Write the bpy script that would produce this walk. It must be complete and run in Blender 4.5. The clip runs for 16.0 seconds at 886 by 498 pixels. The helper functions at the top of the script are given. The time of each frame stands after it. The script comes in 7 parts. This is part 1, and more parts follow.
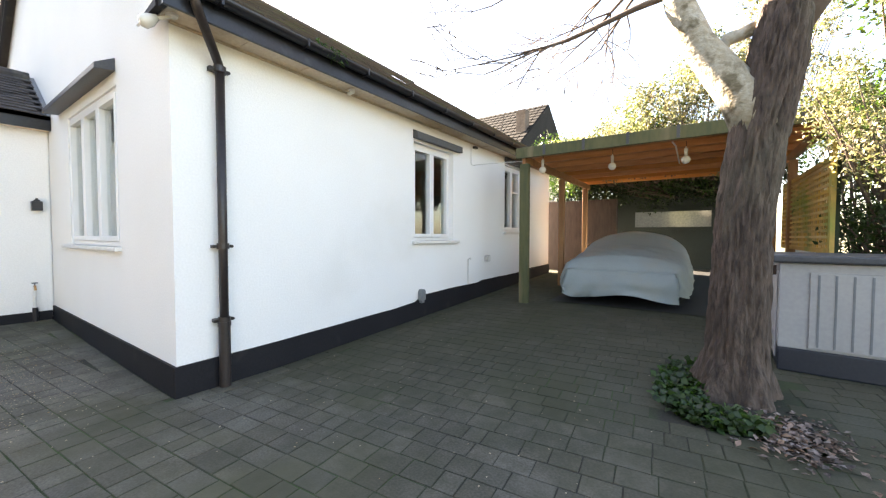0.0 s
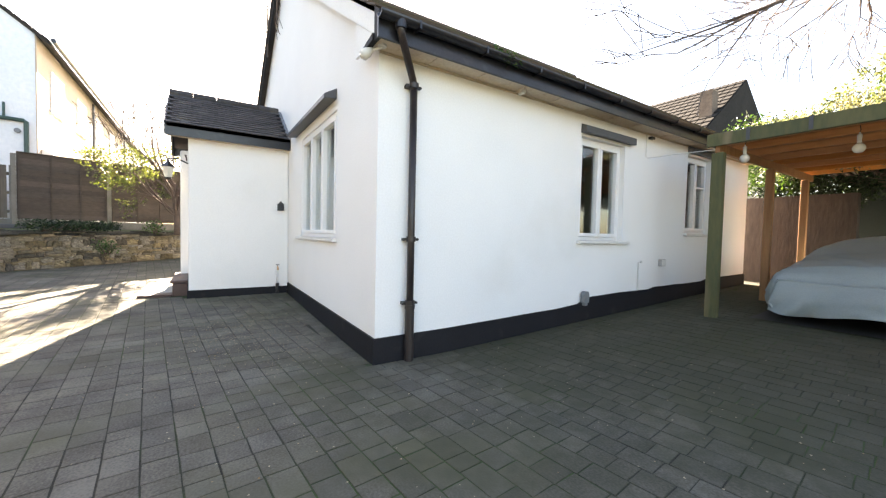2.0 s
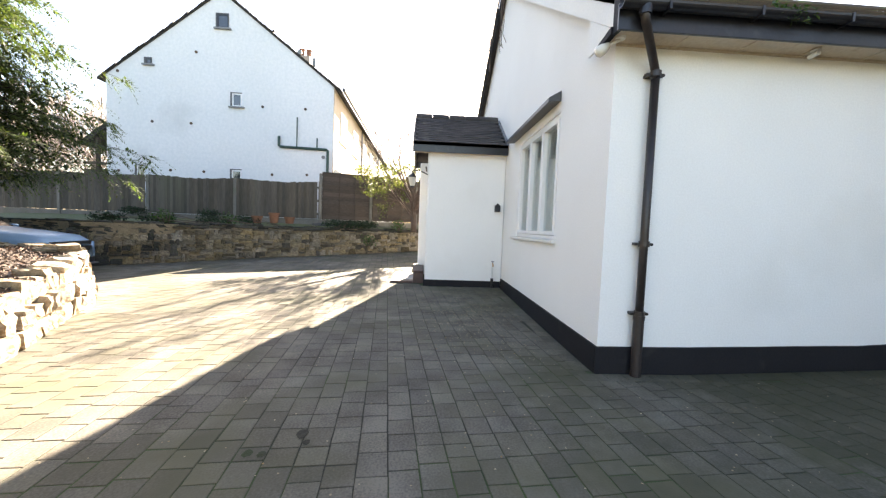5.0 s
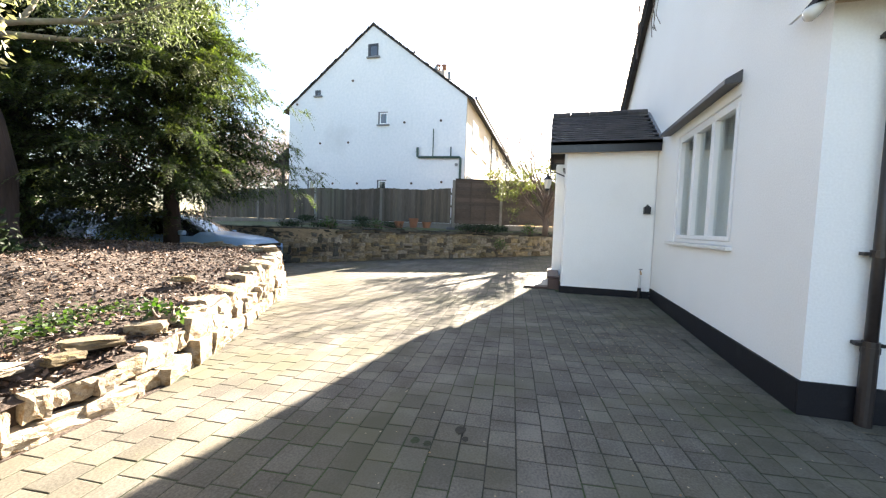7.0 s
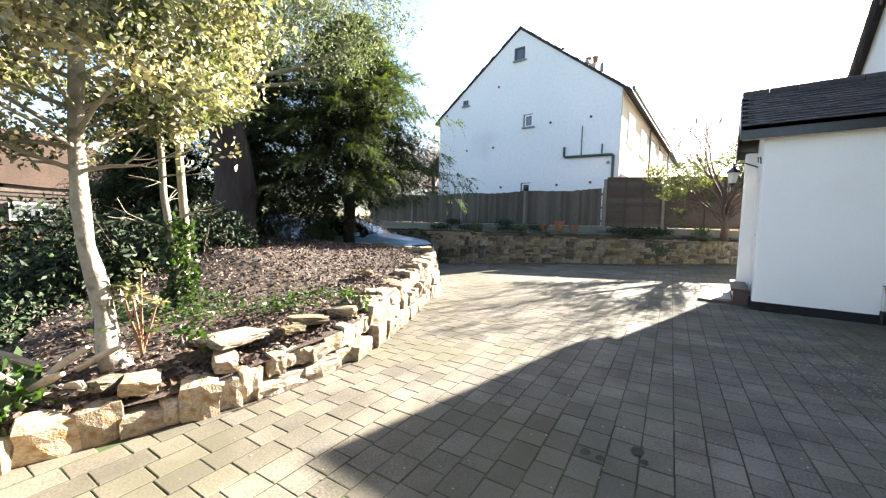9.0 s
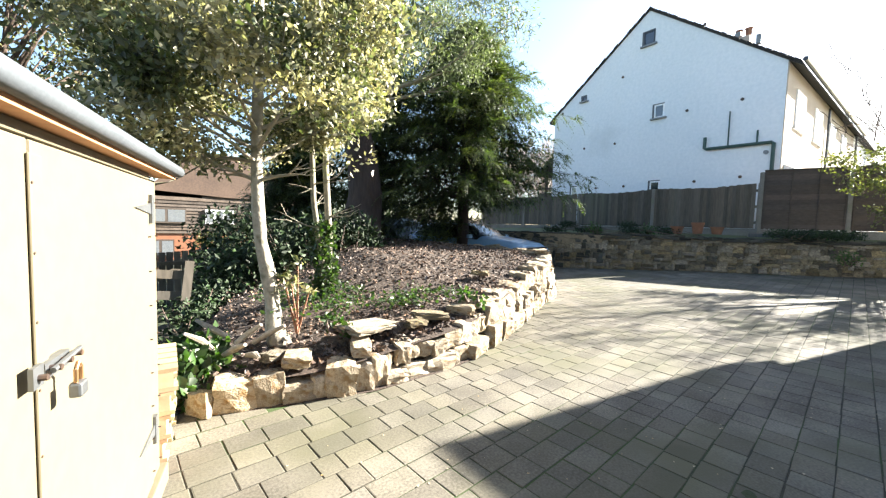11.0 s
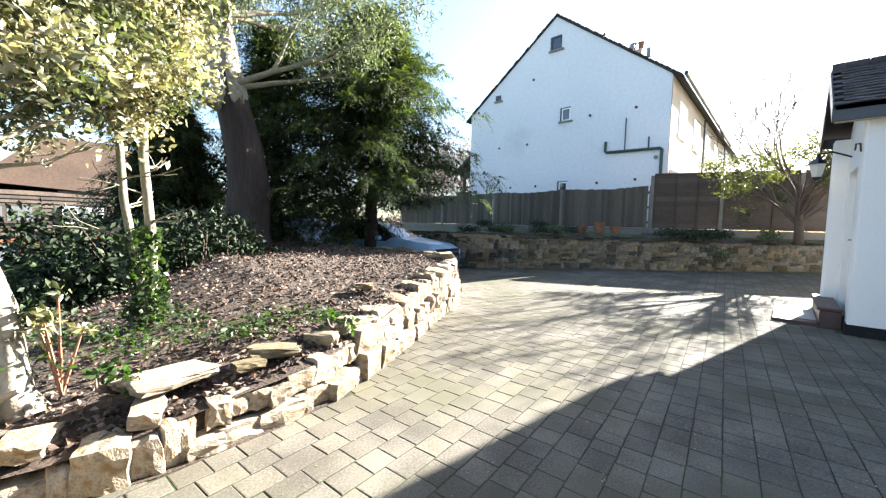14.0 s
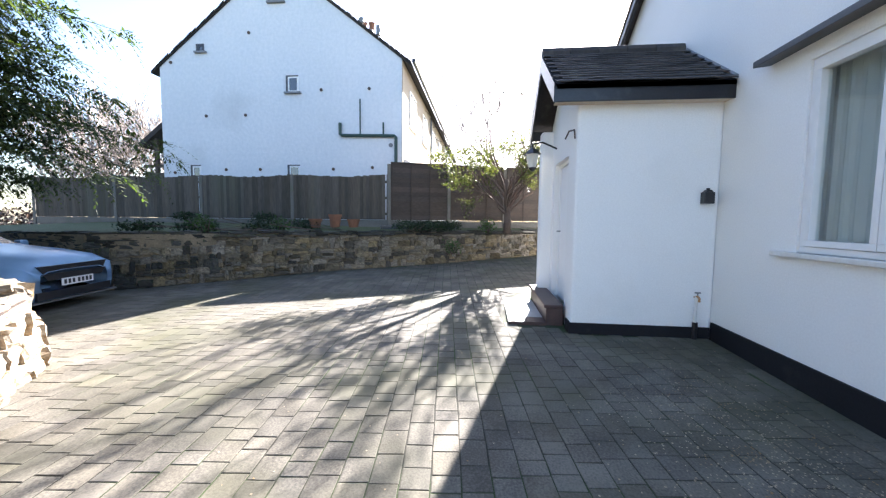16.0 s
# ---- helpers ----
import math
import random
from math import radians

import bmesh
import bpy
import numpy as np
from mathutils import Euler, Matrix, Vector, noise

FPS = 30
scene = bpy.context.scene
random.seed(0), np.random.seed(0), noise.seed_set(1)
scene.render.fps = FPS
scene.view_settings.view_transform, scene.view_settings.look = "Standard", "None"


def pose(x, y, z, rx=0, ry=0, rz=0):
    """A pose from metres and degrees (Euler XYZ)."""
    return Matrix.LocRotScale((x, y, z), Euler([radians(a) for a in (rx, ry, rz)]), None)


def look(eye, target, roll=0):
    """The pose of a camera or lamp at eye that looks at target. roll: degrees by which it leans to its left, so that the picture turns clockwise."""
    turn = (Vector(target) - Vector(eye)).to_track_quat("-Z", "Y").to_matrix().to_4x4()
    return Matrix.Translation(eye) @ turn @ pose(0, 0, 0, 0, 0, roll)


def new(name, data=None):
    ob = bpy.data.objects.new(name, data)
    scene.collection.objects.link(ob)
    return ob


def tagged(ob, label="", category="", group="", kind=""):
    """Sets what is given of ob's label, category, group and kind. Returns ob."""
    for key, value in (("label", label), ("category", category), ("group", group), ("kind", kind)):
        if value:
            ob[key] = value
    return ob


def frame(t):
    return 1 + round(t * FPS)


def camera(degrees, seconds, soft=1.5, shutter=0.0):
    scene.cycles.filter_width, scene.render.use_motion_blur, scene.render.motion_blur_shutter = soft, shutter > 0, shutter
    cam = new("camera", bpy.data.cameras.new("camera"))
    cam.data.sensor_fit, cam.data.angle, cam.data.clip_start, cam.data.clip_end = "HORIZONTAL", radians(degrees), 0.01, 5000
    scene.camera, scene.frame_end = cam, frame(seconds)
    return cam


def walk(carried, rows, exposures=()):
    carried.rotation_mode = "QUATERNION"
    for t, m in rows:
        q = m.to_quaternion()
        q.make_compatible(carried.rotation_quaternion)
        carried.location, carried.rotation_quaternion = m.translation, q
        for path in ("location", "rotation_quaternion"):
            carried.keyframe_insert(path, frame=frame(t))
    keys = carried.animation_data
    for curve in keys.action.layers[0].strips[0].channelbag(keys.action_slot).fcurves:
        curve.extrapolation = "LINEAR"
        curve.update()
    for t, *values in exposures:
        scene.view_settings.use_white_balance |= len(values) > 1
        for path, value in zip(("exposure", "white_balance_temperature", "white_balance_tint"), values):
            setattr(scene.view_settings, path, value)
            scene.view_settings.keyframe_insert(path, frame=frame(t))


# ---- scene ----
cam = camera(99.8, 16.0, soft=1.25)
PATH = [
    (0, (3.474, -1.223, 1.316), (2.334, 0.419, 1.246), 0.1),
    (0.5, (3.432, -1.269, 1.303), (2.134, 0.25, 1.234), 0.5),
    (1, (3.39, -1.318, 1.293), (1.949, 0.067, 1.22), 0.8),
    (1.5, (3.378, -1.356, 1.273), (1.804, -0.124, 1.203), 1.1),
    (2, (3.369, -1.413, 1.273), (1.692, -0.326, 1.198), 1.3),
    (2.5, (3.351, -1.455, 1.271), (1.584, -0.521, 1.19), 1.6),
    (3, (3.362, -1.493, 1.273), (1.517, -0.726, 1.186), 1.8),
    (3.5, (3.36, -1.539, 1.268), (1.458, -0.928, 1.178), 1.9),
    (4, (3.349, -1.577, 1.278), (1.401, -1.135, 1.18), 2.1),
    (6.5, (3.356, -1.819, 1.327), (1.395, -2.194, 1.204), 1.8),
    (7, (3.378, -1.869, 1.322), (1.456, -2.411, 1.201), 1.8),
    (7.5, (3.401, -1.913, 1.308), (1.534, -2.619, 1.186), 1.9),
    (8, (3.429, -1.971, 1.305), (1.642, -2.862, 1.182), 1.8),
    (8.5, (3.45, -2.01, 1.296), (1.754, -3.064, 1.173), 1.8),
    (9, (3.469, -2.039, 1.287), (1.87, -3.233, 1.164), 1.7),
    (9.5, (3.508, -2.077, 1.278), (2.014, -3.401, 1.153), 1.9),
    (10, (3.528, -2.101, 1.266), (2.146, -3.541, 1.14), 1.8),
    (12.5, (3.492, -2.154, 1.23), (2.424, -3.841, 1.111), 1.8),
    (13, (3.345, -2.254, 1.214), (2.263, -3.932, 1.101), 1.9),
    (13.5, (3.07, -2.281, 1.257), (1.822, -3.84, 1.138), 1.8),
    (14, (2.699, -2.257, 1.36), (1.225, -3.604, 1.233), 1.5),
    (14.5, (2.164, -2.377, 1.372), (0.454, -3.404, 1.228), 1.2),
    (15, (1.486, -2.535, 1.408), (-0.387, -3.222, 1.264), 1.3),
    (15.5, (0.876, -2.637, 1.444), (-1.073, -3.063, 1.303), 1.0),
    (16, (0.282, -2.683, 1.438), (-1.702, -2.892, 1.288), 0.6),
]

LOOKS = [(0.0, 4.05, 7750, 16), (3.5, 3.78, 7700, 16), (7.0, 3.45, 6900, 13), (9.0, 3.2, 6600, 12), (12.5, 3.0, 6200, 6), (14.0, 3.15, 6200, 10), (15.0, 3.35, 6200, 12), (16.0, 3.25, 5950, 15)]
walk(cam, [(t, look(eye, target, roll)) for t, eye, target, roll in PATH], exposures=LOOKS)

# ---- light ----
SUN = Vector((-1.96, 0.49, 1.0)).normalized()
world = bpy.data.worlds.new("world")
scene.world = world
world.use_nodes = True
wn = world.node_tree
sky = wn.nodes.new("ShaderNodeTexSky")
sky.sky_type, sky.sun_disc = "NISHITA", False
sky.sun_elevation, sky.sun_rotation = math.asin(SUN.z), math.atan2(SUN.x, SUN.y)
sky.air_density, sky.dust_density, sky.ozone_density = 1.0, 1.2, 1.0
wn.links.new(sky.outputs[0], wn.nodes["Background"].inputs[0])
wn.nodes["Background"].inputs[1].default_value = 0.052
sun = new("sun", bpy.data.lights.new("sun", "SUN"))
sun.data.energy, sun.data.angle, sun.data.color = 5.0, radians(0.6), (1.0, 0.92, 0.80)
sun.matrix_world = look(SUN * 40, (0, 0, 0))
scene.view_settings.exposure = 2.2


# ---- materials ----
def mat(name, c1, c2, big=1.2, fine=30.0, rough=0.8, bump=0.25, dist=0.006, metal=0.0, rnd=0.0, island=False,
        c3=None, c3_scale=0.7, c3_lo=0.55, c3_hi=0.7, stretch=(1, 1, 1), spec=0.5, local=False, translucent=None, band=0.3):
    """Two colours mixed by coarse and fine noise, a third as patches, relief, and a change of brightness per piece."""
    m = bpy.data.materials.new(name)
    m.use_nodes = True
    t = m.node_tree
    n, l = t.nodes, t.links
    bsdf, out = n["Principled BSDF"], n["Material Output"]
    if local:
        pos = n.new("ShaderNodeTexCoord").outputs["Object"]
    else:
        pos = n.new("ShaderNodeNewGeometry").outputs["Position"]
    mp = n.new("ShaderNodeMapping")
    mp.inputs["Scale"].default_value = stretch
    l.new(pos, mp.inputs[0])
    pos = mp.outputs[0]

    def noise_tex(scale, detail=4.0):
        x = n.new("ShaderNodeTexNoise")
        x.inputs["Scale"].default_value, x.inputs["Detail"].default_value = scale, detail
        l.new(pos, x.inputs["Vector"])
        return x.outputs["Fac"]

    def mix(kind, fac, a, b):
        x = n.new("ShaderNodeMix")
        x.data_type, x.blend_type = "RGBA", kind
        for sock, v in ((x.inputs[0], fac), (x.inputs[6], a), (x.inputs[7], b)):
            if hasattr(v, "links"):
                l.new(v, sock)
            else:
                sock.default_value = v if isinstance(v, (int, float)) else (*v[:3], 1)
        return x.outputs[2]

    def ramp(src, lo, hi):
        x = n.new("ShaderNodeMapRange")
        x.inputs[1].default_value, x.inputs[2].default_value = lo, hi
        l.new(src, x.inputs[0])
        return x.outputs[0]

    nb, nf = noise_tex(big), noise_tex(fine, 5.0)
    add = n.new("ShaderNodeMath")
    add.operation = "ADD"
    l.new(nb, add.inputs[0])
    l.new(nf, add.inputs[1])
    col = mix("MIX", ramp(add.outputs[0], 1.0 - band, 1.0 + band), c1, c2)
    if c3 is not None:
        col = mix("MIX", ramp(noise_tex(c3_scale, 6.0), c3_lo, c3_hi), col, c3)
    if rnd:
        if island:
            r = n.new("ShaderNodeNewGeometry").outputs["Random Per Island"]
        else:
            r = n.new("ShaderNodeObjectInfo").outputs["Random"]
        hs = n.new("ShaderNodeHueSaturation")
        l.new(col, hs.inputs["Color"])
        mr = n.new("ShaderNodeMapRange")
        mr.inputs[3].default_value, mr.inputs[4].default_value = 1 - rnd, 1 + rnd
        l.new(r, mr.inputs[0])
        l.new(mr.outputs[0], hs.inputs["Value"])
        mh = n.new("ShaderNodeMapRange")
        mh.inputs[3].default_value, mh.inputs[4].default_value = 1 - rnd * 0.6, 1 + rnd * 0.6
        w = n.new("ShaderNodeMath")
        w.operation = "FRACT"
        k = n.new("ShaderNodeMath")
        k.operation = "MULTIPLY"
        k.inputs[1].default_value = 7.31
        l.new(r, k.inputs[0])
        l.new(k.outputs[0], w.inputs[0])
        l.new(w.outputs[0], mh.inputs[0])
        l.new(mh.outputs[0], hs.inputs["Saturation"])
        col = hs.outputs[0]
    l.new(col, bsdf.inputs["Base Color"])
    bsdf.inputs["Roughness"].default_value = rough
    bsdf.inputs["Metallic"].default_value = metal
    bsdf.inputs["Specular IOR Level"].default_value = spec
    if bump:
        b = n.new("ShaderNodeBump")
        b.inputs["Strength"].default_value, b.inputs["Distance"].default_value = bump, dist
        l.new(add.outputs[0], b.inputs["Height"])
        l.new(b.outputs[0], bsdf.inputs["Normal"])
    if translucent:
        tr = n.new("ShaderNodeBsdfTranslucent")
        l.new(mix("MULTIPLY", 1.0, col, translucent), tr.inputs[0])
        mx = n.new("ShaderNodeMixShader")
        mx.inputs[0].default_value = 0.4
        l.new(bsdf.outputs[0], mx.inputs[1])
        l.new(tr.outputs[0], mx.inputs[2])
        l.new(mx.outputs[0], out.inputs["Surface"])
    return m


def glass_mat():
    m = bpy.data.materials.new("window_glass")
    m.use_nodes = True
    n, l = m.node_tree.nodes, m.node_tree.links
    tr, gl, fr, mx = (n.new(k) for k in ("ShaderNodeBsdfTransparent", "ShaderNodeBsdfGlossy", "ShaderNodeLayerWeight", "ShaderNodeMixShader"))
    up, sc = n.new("ShaderNodeMath"), n.new("ShaderNodeMapRange")
    up.operation = "POWER"
    up.inputs[1].default_value = 4.0
    sc.inputs[3].default_value, sc.inputs[4].default_value = 0.07, 0.9
    tr.inputs[0].default_value = (0.92, 0.95, 0.94, 1)
    gl.inputs["Roughness"].default_value = 0.02
    fr.inputs["Blend"].default_value = 0.5
    l.new(fr.outputs["Facing"], up.inputs[0])
    l.new(up.outputs[0], sc.inputs[0])
    l.new(sc.outputs[0], mx.inputs[0])
    l.new(tr.outputs[0], mx.inputs[1])
    l.new(gl.outputs[0], mx.inputs[2])
    l.new(mx.outputs[0], n["Material Output"].inputs[0])
    return m


M = dict(
    render=mat("white_render", (0.84, 0.84, 0.83), (0.76, 0.76, 0.75), 0.6, 60, 0.9, 0.5, 0.006, c3=(0.62, 0.61, 0.57), c3_scale=0.5, c3_lo=0.6, c3_hi=0.95),
    old_render=mat("weathered_white_render", (0.74, 0.76, 0.78), (0.62, 0.66, 0.69), 0.25, 9, 0.9, 0.5, 0.02, c3=(0.42, 0.45, 0.46), c3_scale=0.28, c3_lo=0.62, c3_hi=0.9),
    beige=mat("beige_brickwork", (0.50, 0.42, 0.34), (0.40, 0.33, 0.26), 0.8, 20, 0.9, 0.4, 0.01),
    plinth=mat("black_masonry_paint", (0.009, 0.009, 0.012), (0.014, 0.014, 0.017), 2, 50, 0.7, 0.4, 0.004, c3=(0.035, 0.035, 0.033), c3_scale=3, c3_lo=0.64, c3_hi=0.85, spec=0.25),
    black=mat("black_gloss_paint", (0.009, 0.009, 0.012), (0.018, 0.018, 0.022), 2, 40, 0.32, 0.15, 0.003, c3=(0.05, 0.05, 0.05), c3_scale=4, c3_lo=0.62, c3_hi=0.8),
    pipe=mat("dark_cast_iron_paint", (0.018, 0.014, 0.014), (0.032, 0.025, 0.024), 3, 40, 0.4, 0.3, 0.003),
    soffit=mat("stained_cream_boards", (0.62, 0.54, 0.43), (0.5, 0.4, 0.29), 2, 30, 0.8, 0.3, 0.004, c3=(0.3, 0.2, 0.12), c3_scale=5, c3_lo=0.6, c3_hi=0.8),
    upvc=mat("white_upvc", (0.8, 0.8, 0.8), (0.76, 0.76, 0.76), 1, 10, 0.3, 0.0),
    sill=mat("white_painted_sill", (0.74, 0.73, 0.71), (0.62, 0.61, 0.58), 3, 30, 0.5, 0.2, 0.003),
    glass=glass_mat(),
    curtain=mat("grey_net_curtain", (0.84, 0.86, 0.86), (0.74, 0.77, 0.77), 1, 4, 0.9, 0.0, translucent=(0.8, 0.8, 0.8)),
    room=mat("dim_room_plaster", (0.24, 0.22, 0.20), (0.19, 0.175, 0.165), 1, 10, 0.9, 0.0),
    tile=mat("mossy_brown_roof_tile", (0.10, 0.075, 0.055), (0.055, 0.045, 0.038), 2, 35, 0.9, 0.5, 0.006, rnd=0.3, c3=(0.11, 0.12, 0.05), c3_scale=2.5, c3_lo=0.55, c3_hi=0.75),
    tile_i=mat("mossy_roof_tile_rows", (0.10, 0.075, 0.055), (0.055, 0.045, 0.038), 2, 35, 0.9, 0.5, 0.006, rnd=0.3, island=True, c3=(0.10, 0.11, 0.045), c3_scale=2.0, c3_lo=0.5, c3_hi=0.72),
    dark_tile=mat("dark_plain_tile", (0.05, 0.042, 0.04), (0.028, 0.025, 0.026), 2, 35, 0.75, 0.4, 0.004, rnd=0.35, c3=(0.09, 0.085, 0.07), c3_scale=4, c3_lo=0.58, c3_hi=0.75),
    far_tile=mat("brown_interlocking_tile", (0.04, 0.036, 0.034), (0.022, 0.021, 0.02), 1, 12, 0.85, 0.3, 0.01, rnd=0.2, island=True),
    red_tile=mat("red_clay_tile", (0.15, 0.095, 0.065), (0.085, 0.055, 0.04), 1, 12, 0.85, 0.3, 0.01, rnd=0.2, island=True),
    paver=mat("grey_concrete_paver", (0.158, 0.142, 0.114), (0.080, 0.072, 0.058), 2.5, 70, 0.86, 0.55, 0.003, rnd=0.17, c3=(0.088, 0.084, 0.055), c3_scale=0.9, c3_lo=0.44, c3_hi=0.66, spec=0.3, band=0.2),
    paver_i=mat("grey_concrete_pavers", (0.158, 0.142, 0.114), (0.080, 0.072, 0.058), 2.5, 70, 0.86, 0.55, 0.003, rnd=0.17, island=True, c3=(0.088, 0.084, 0.055), c3_scale=0.9, c3_lo=0.44, c3_hi=0.66, spec=0.3, band=0.2),
    soil=mat("mossy_joint_soil", (0.016, 0.015, 0.010), (0.036, 0.032, 0.020), 1.2, 60, 0.95, 0.5, 0.01, c3=(0.035, 0.06, 0.012), c3_scale=0.8, c3_lo=0.46, c3_hi=0.62),
    asphalt=mat("worn_asphalt", (0.05, 0.05, 0.052), (0.075, 0.073, 0.072), 0.8, 120, 0.85, 0.5, 0.004),
    stone=mat("buff_sandstone", (0.25, 0.205, 0.135), (0.075, 0.062, 0.046), 3, 30, 0.9, 0.9, 0.012, rnd=0.6, band=0.22, c3=(0.38, 0.31, 0.19), c3_scale=2.2, c3_lo=0.56, c3_hi=0.7, local=True),
    pale_stone=mat("pale_limestone", (0.36, 0.305, 0.225), (0.21, 0.165, 0.11), 6, 22, 0.9, 0.8, 0.008, band=0.26, rnd=0.28, c3=(0.2, 0.13, 0.065), c3_scale=5, c3_lo=0.52, c3_hi=0.66, local=True),
    dark_stone=mat("dark_lichened_slab_stone", (0.085, 0.078, 0.065), (0.035, 0.032, 0.027), 5, 30, 0.95, 0.9, 0.01, rnd=0.5, c3=(0.06, 0.07, 0.035), c3_scale=3, c3_lo=0.52, c3_hi=0.68, local=True),
    mortar=mat("lime_mortar", (0.30, 0.24, 0.155), (0.17, 0.135, 0.09), 3, 40, 0.95, 0.6, 0.01),
    grey_wood=mat("weathered_grey_fence_wood", (0.125, 0.105, 0.082), (0.07, 0.06, 0.047), 3, 25, 0.9, 0.5, 0.004, rnd=0.25, stretch=(1, 1, 0.15), c3=(0.10, 0.10, 0.07), c3_scale=1.2, c3_lo=0.58, c3_hi=0.75),
    brown_wood=mat("brown_fence_wood", (0.088, 0.066, 0.050), (0.050, 0.038, 0.030), 3, 25, 0.85, 0.5, 0.004, rnd=0.2, stretch=(1, 0.15, 1)),
    concrete=mat("old_concrete", (0.20, 0.185, 0.16), (0.13, 0.12, 0.1), 3, 40, 0.9, 0.4, 0.004, c3=(0.14, 0.15, 0.1), c3_scale=3, c3_lo=0.58, c3_hi=0.75),
    orange_wood=mat("fresh_orange_timber", (0.60, 0.28, 0.10), (0.42, 0.17, 0.055), 2, 25, 0.7, 0.3, 0.003, rnd=0.2, stretch=(0.12, 1, 1)),
    post_wood=mat("orange_brown_post_timber", (0.38, 0.20, 0.09), (0.26, 0.12, 0.055), 2, 25, 0.75, 0.4, 0.003, stretch=(1, 1, 0.12)),
    green_wood=mat("algae_green_timber", (0.12, 0.115, 0.05), (0.07, 0.08, 0.038), 2.5, 25, 0.85, 0.5, 0.004, stretch=(1, 1, 0.2), c3=(0.2, 0.16, 0.09), c3_scale=3, c3_lo=0.55, c3_hi=0.7),
    trellis=mat("yellow_trellis_timber", (0.62, 0.38, 0.12), (0.5, 0.29, 0.08), 3, 25, 0.75, 0.3, 0.003, rnd=0.15, c3=(0.25, 0.27, 0.06), c3_scale=2, c3_lo=0.5, c3_hi=0.7),
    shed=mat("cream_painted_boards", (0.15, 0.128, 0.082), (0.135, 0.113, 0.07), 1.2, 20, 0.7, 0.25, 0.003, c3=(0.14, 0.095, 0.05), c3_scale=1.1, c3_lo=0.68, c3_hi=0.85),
    cream_wood=mat("cream_pallet_wood", (0.36, 0.29, 0.17), (0.26, 0.20, 0.11), 3, 25, 0.85, 0.4, 0.004, rnd=0.2),
    metal=mat("galvanised_steel", (0.26, 0.27, 0.28), (0.18, 0.19, 0.2), 3, 30, 0.5, 0.2, 0.002, metal=0.9),
    dark_metal=mat("rusty_dark_metal", (0.06, 0.05, 0.05), (0.12, 0.075, 0.05), 8, 50, 0.55, 0.3, 0.002, metal=0.6),
    brass=mat("brass", (0.5, 0.3, 0.15), (0.4, 0.22, 0.1), 8, 50, 0.35, 0.1, 0.001, metal=0.9),
    felt=mat("grey_roof_felt", (0.085, 0.095, 0.105), (0.06, 0.07, 0.08), 3, 60, 0.85, 0.4, 0.003),
    plastic=mat("pale_grey_plastic", (0.40, 0.39, 0.38), (0.34, 0.33, 0.33), 2, 30, 0.5, 0.15, 0.002),
    dark_plastic=mat("dark_grey_plastic", (0.075, 0.078, 0.085), (0.05, 0.052, 0.06), 2, 50, 0.5, 0.3, 0.002),
    base_plastic=mat("navy_black_plastic", (0.02, 0.022, 0.032), (0.03, 0.032, 0.04), 2, 50, 0.5, 0.3, 0.002),
    white_plastic=mat("white_plastic", (0.7, 0.7, 0.68), (0.6, 0.6, 0.58), 2, 30, 0.4, 0.0),
    bulb=mat("pale_globe_glass", (0.7, 0.68, 0.62), (0.62, 0.6, 0.55), 2, 10, 0.15, 0.0),
    grey_plastic=mat("mid_grey_plastic", (0.2, 0.21, 0.22), (0.15, 0.16, 0.17), 3, 30, 0.5, 0.1, 0.002),
    cover=mat("grey_green_fabric_cover", (0.30, 0.35, 0.345), (0.24, 0.28, 0.275), 1.5, 90, 0.75, 0.3, 0.003, c3=(0.30, 0.31, 0.27), c3_scale=1.6, c3_lo=0.52, c3_hi=0.75),
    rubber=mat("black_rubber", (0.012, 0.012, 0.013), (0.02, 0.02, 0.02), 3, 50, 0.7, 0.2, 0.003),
    car_paint=mat("pale_blue_silver_paint", (0.24, 0.38, 0.55), (0.22, 0.35, 0.52), 1, 5, 0.25, 0.0, metal=0.15),
    car_dark=mat("black_car_plastic", (0.015, 0.015, 0.017), (0.022, 0.022, 0.024), 2, 60, 0.3, 0.1, 0.002),
    car_glass=mat("tinted_car_glass", (0.02, 0.025, 0.03), (0.02, 0.025, 0.03), 1, 5, 0.04, 0.0, spec=1.0),
    headlamp=mat("headlamp_glass", (0.45, 0.48, 0.5), (0.3, 0.32, 0.34), 20, 60, 0.1, 0.0, metal=0.5),
    bark=mat("deep_furrowed_brown_bark", (0.13, 0.092, 0.070), (0.040, 0.028, 0.022), 16, 40, 0.95, 1.0, 0.03, stretch=(1, 1, 0.28), c3=(0.15, 0.135, 0.095), c3_scale=1.6, c3_lo=0.5, c3_hi=0.7),
    pale_bark=mat("pale_smooth_bark", (0.30, 0.27, 0.21), (0.19, 0.165, 0.12), 6, 30, 0.85, 0.6, 0.01, c3=(0.2, 0.22, 0.12), c3_scale=5, c3_lo=0.55, c3_hi=0.68),
    # pale bark, lightened further for the sun falling on the limb
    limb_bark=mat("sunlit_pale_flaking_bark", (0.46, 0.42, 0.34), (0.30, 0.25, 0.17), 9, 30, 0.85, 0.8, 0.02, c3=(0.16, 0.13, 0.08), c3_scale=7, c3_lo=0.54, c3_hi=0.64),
    yew_bark=mat("dark_reddish_bark", (0.06, 0.042, 0.036), (0.03, 0.021, 0.018), 4, 20, 0.95, 0.9, 0.02, stretch=(1, 1, 0.2)),
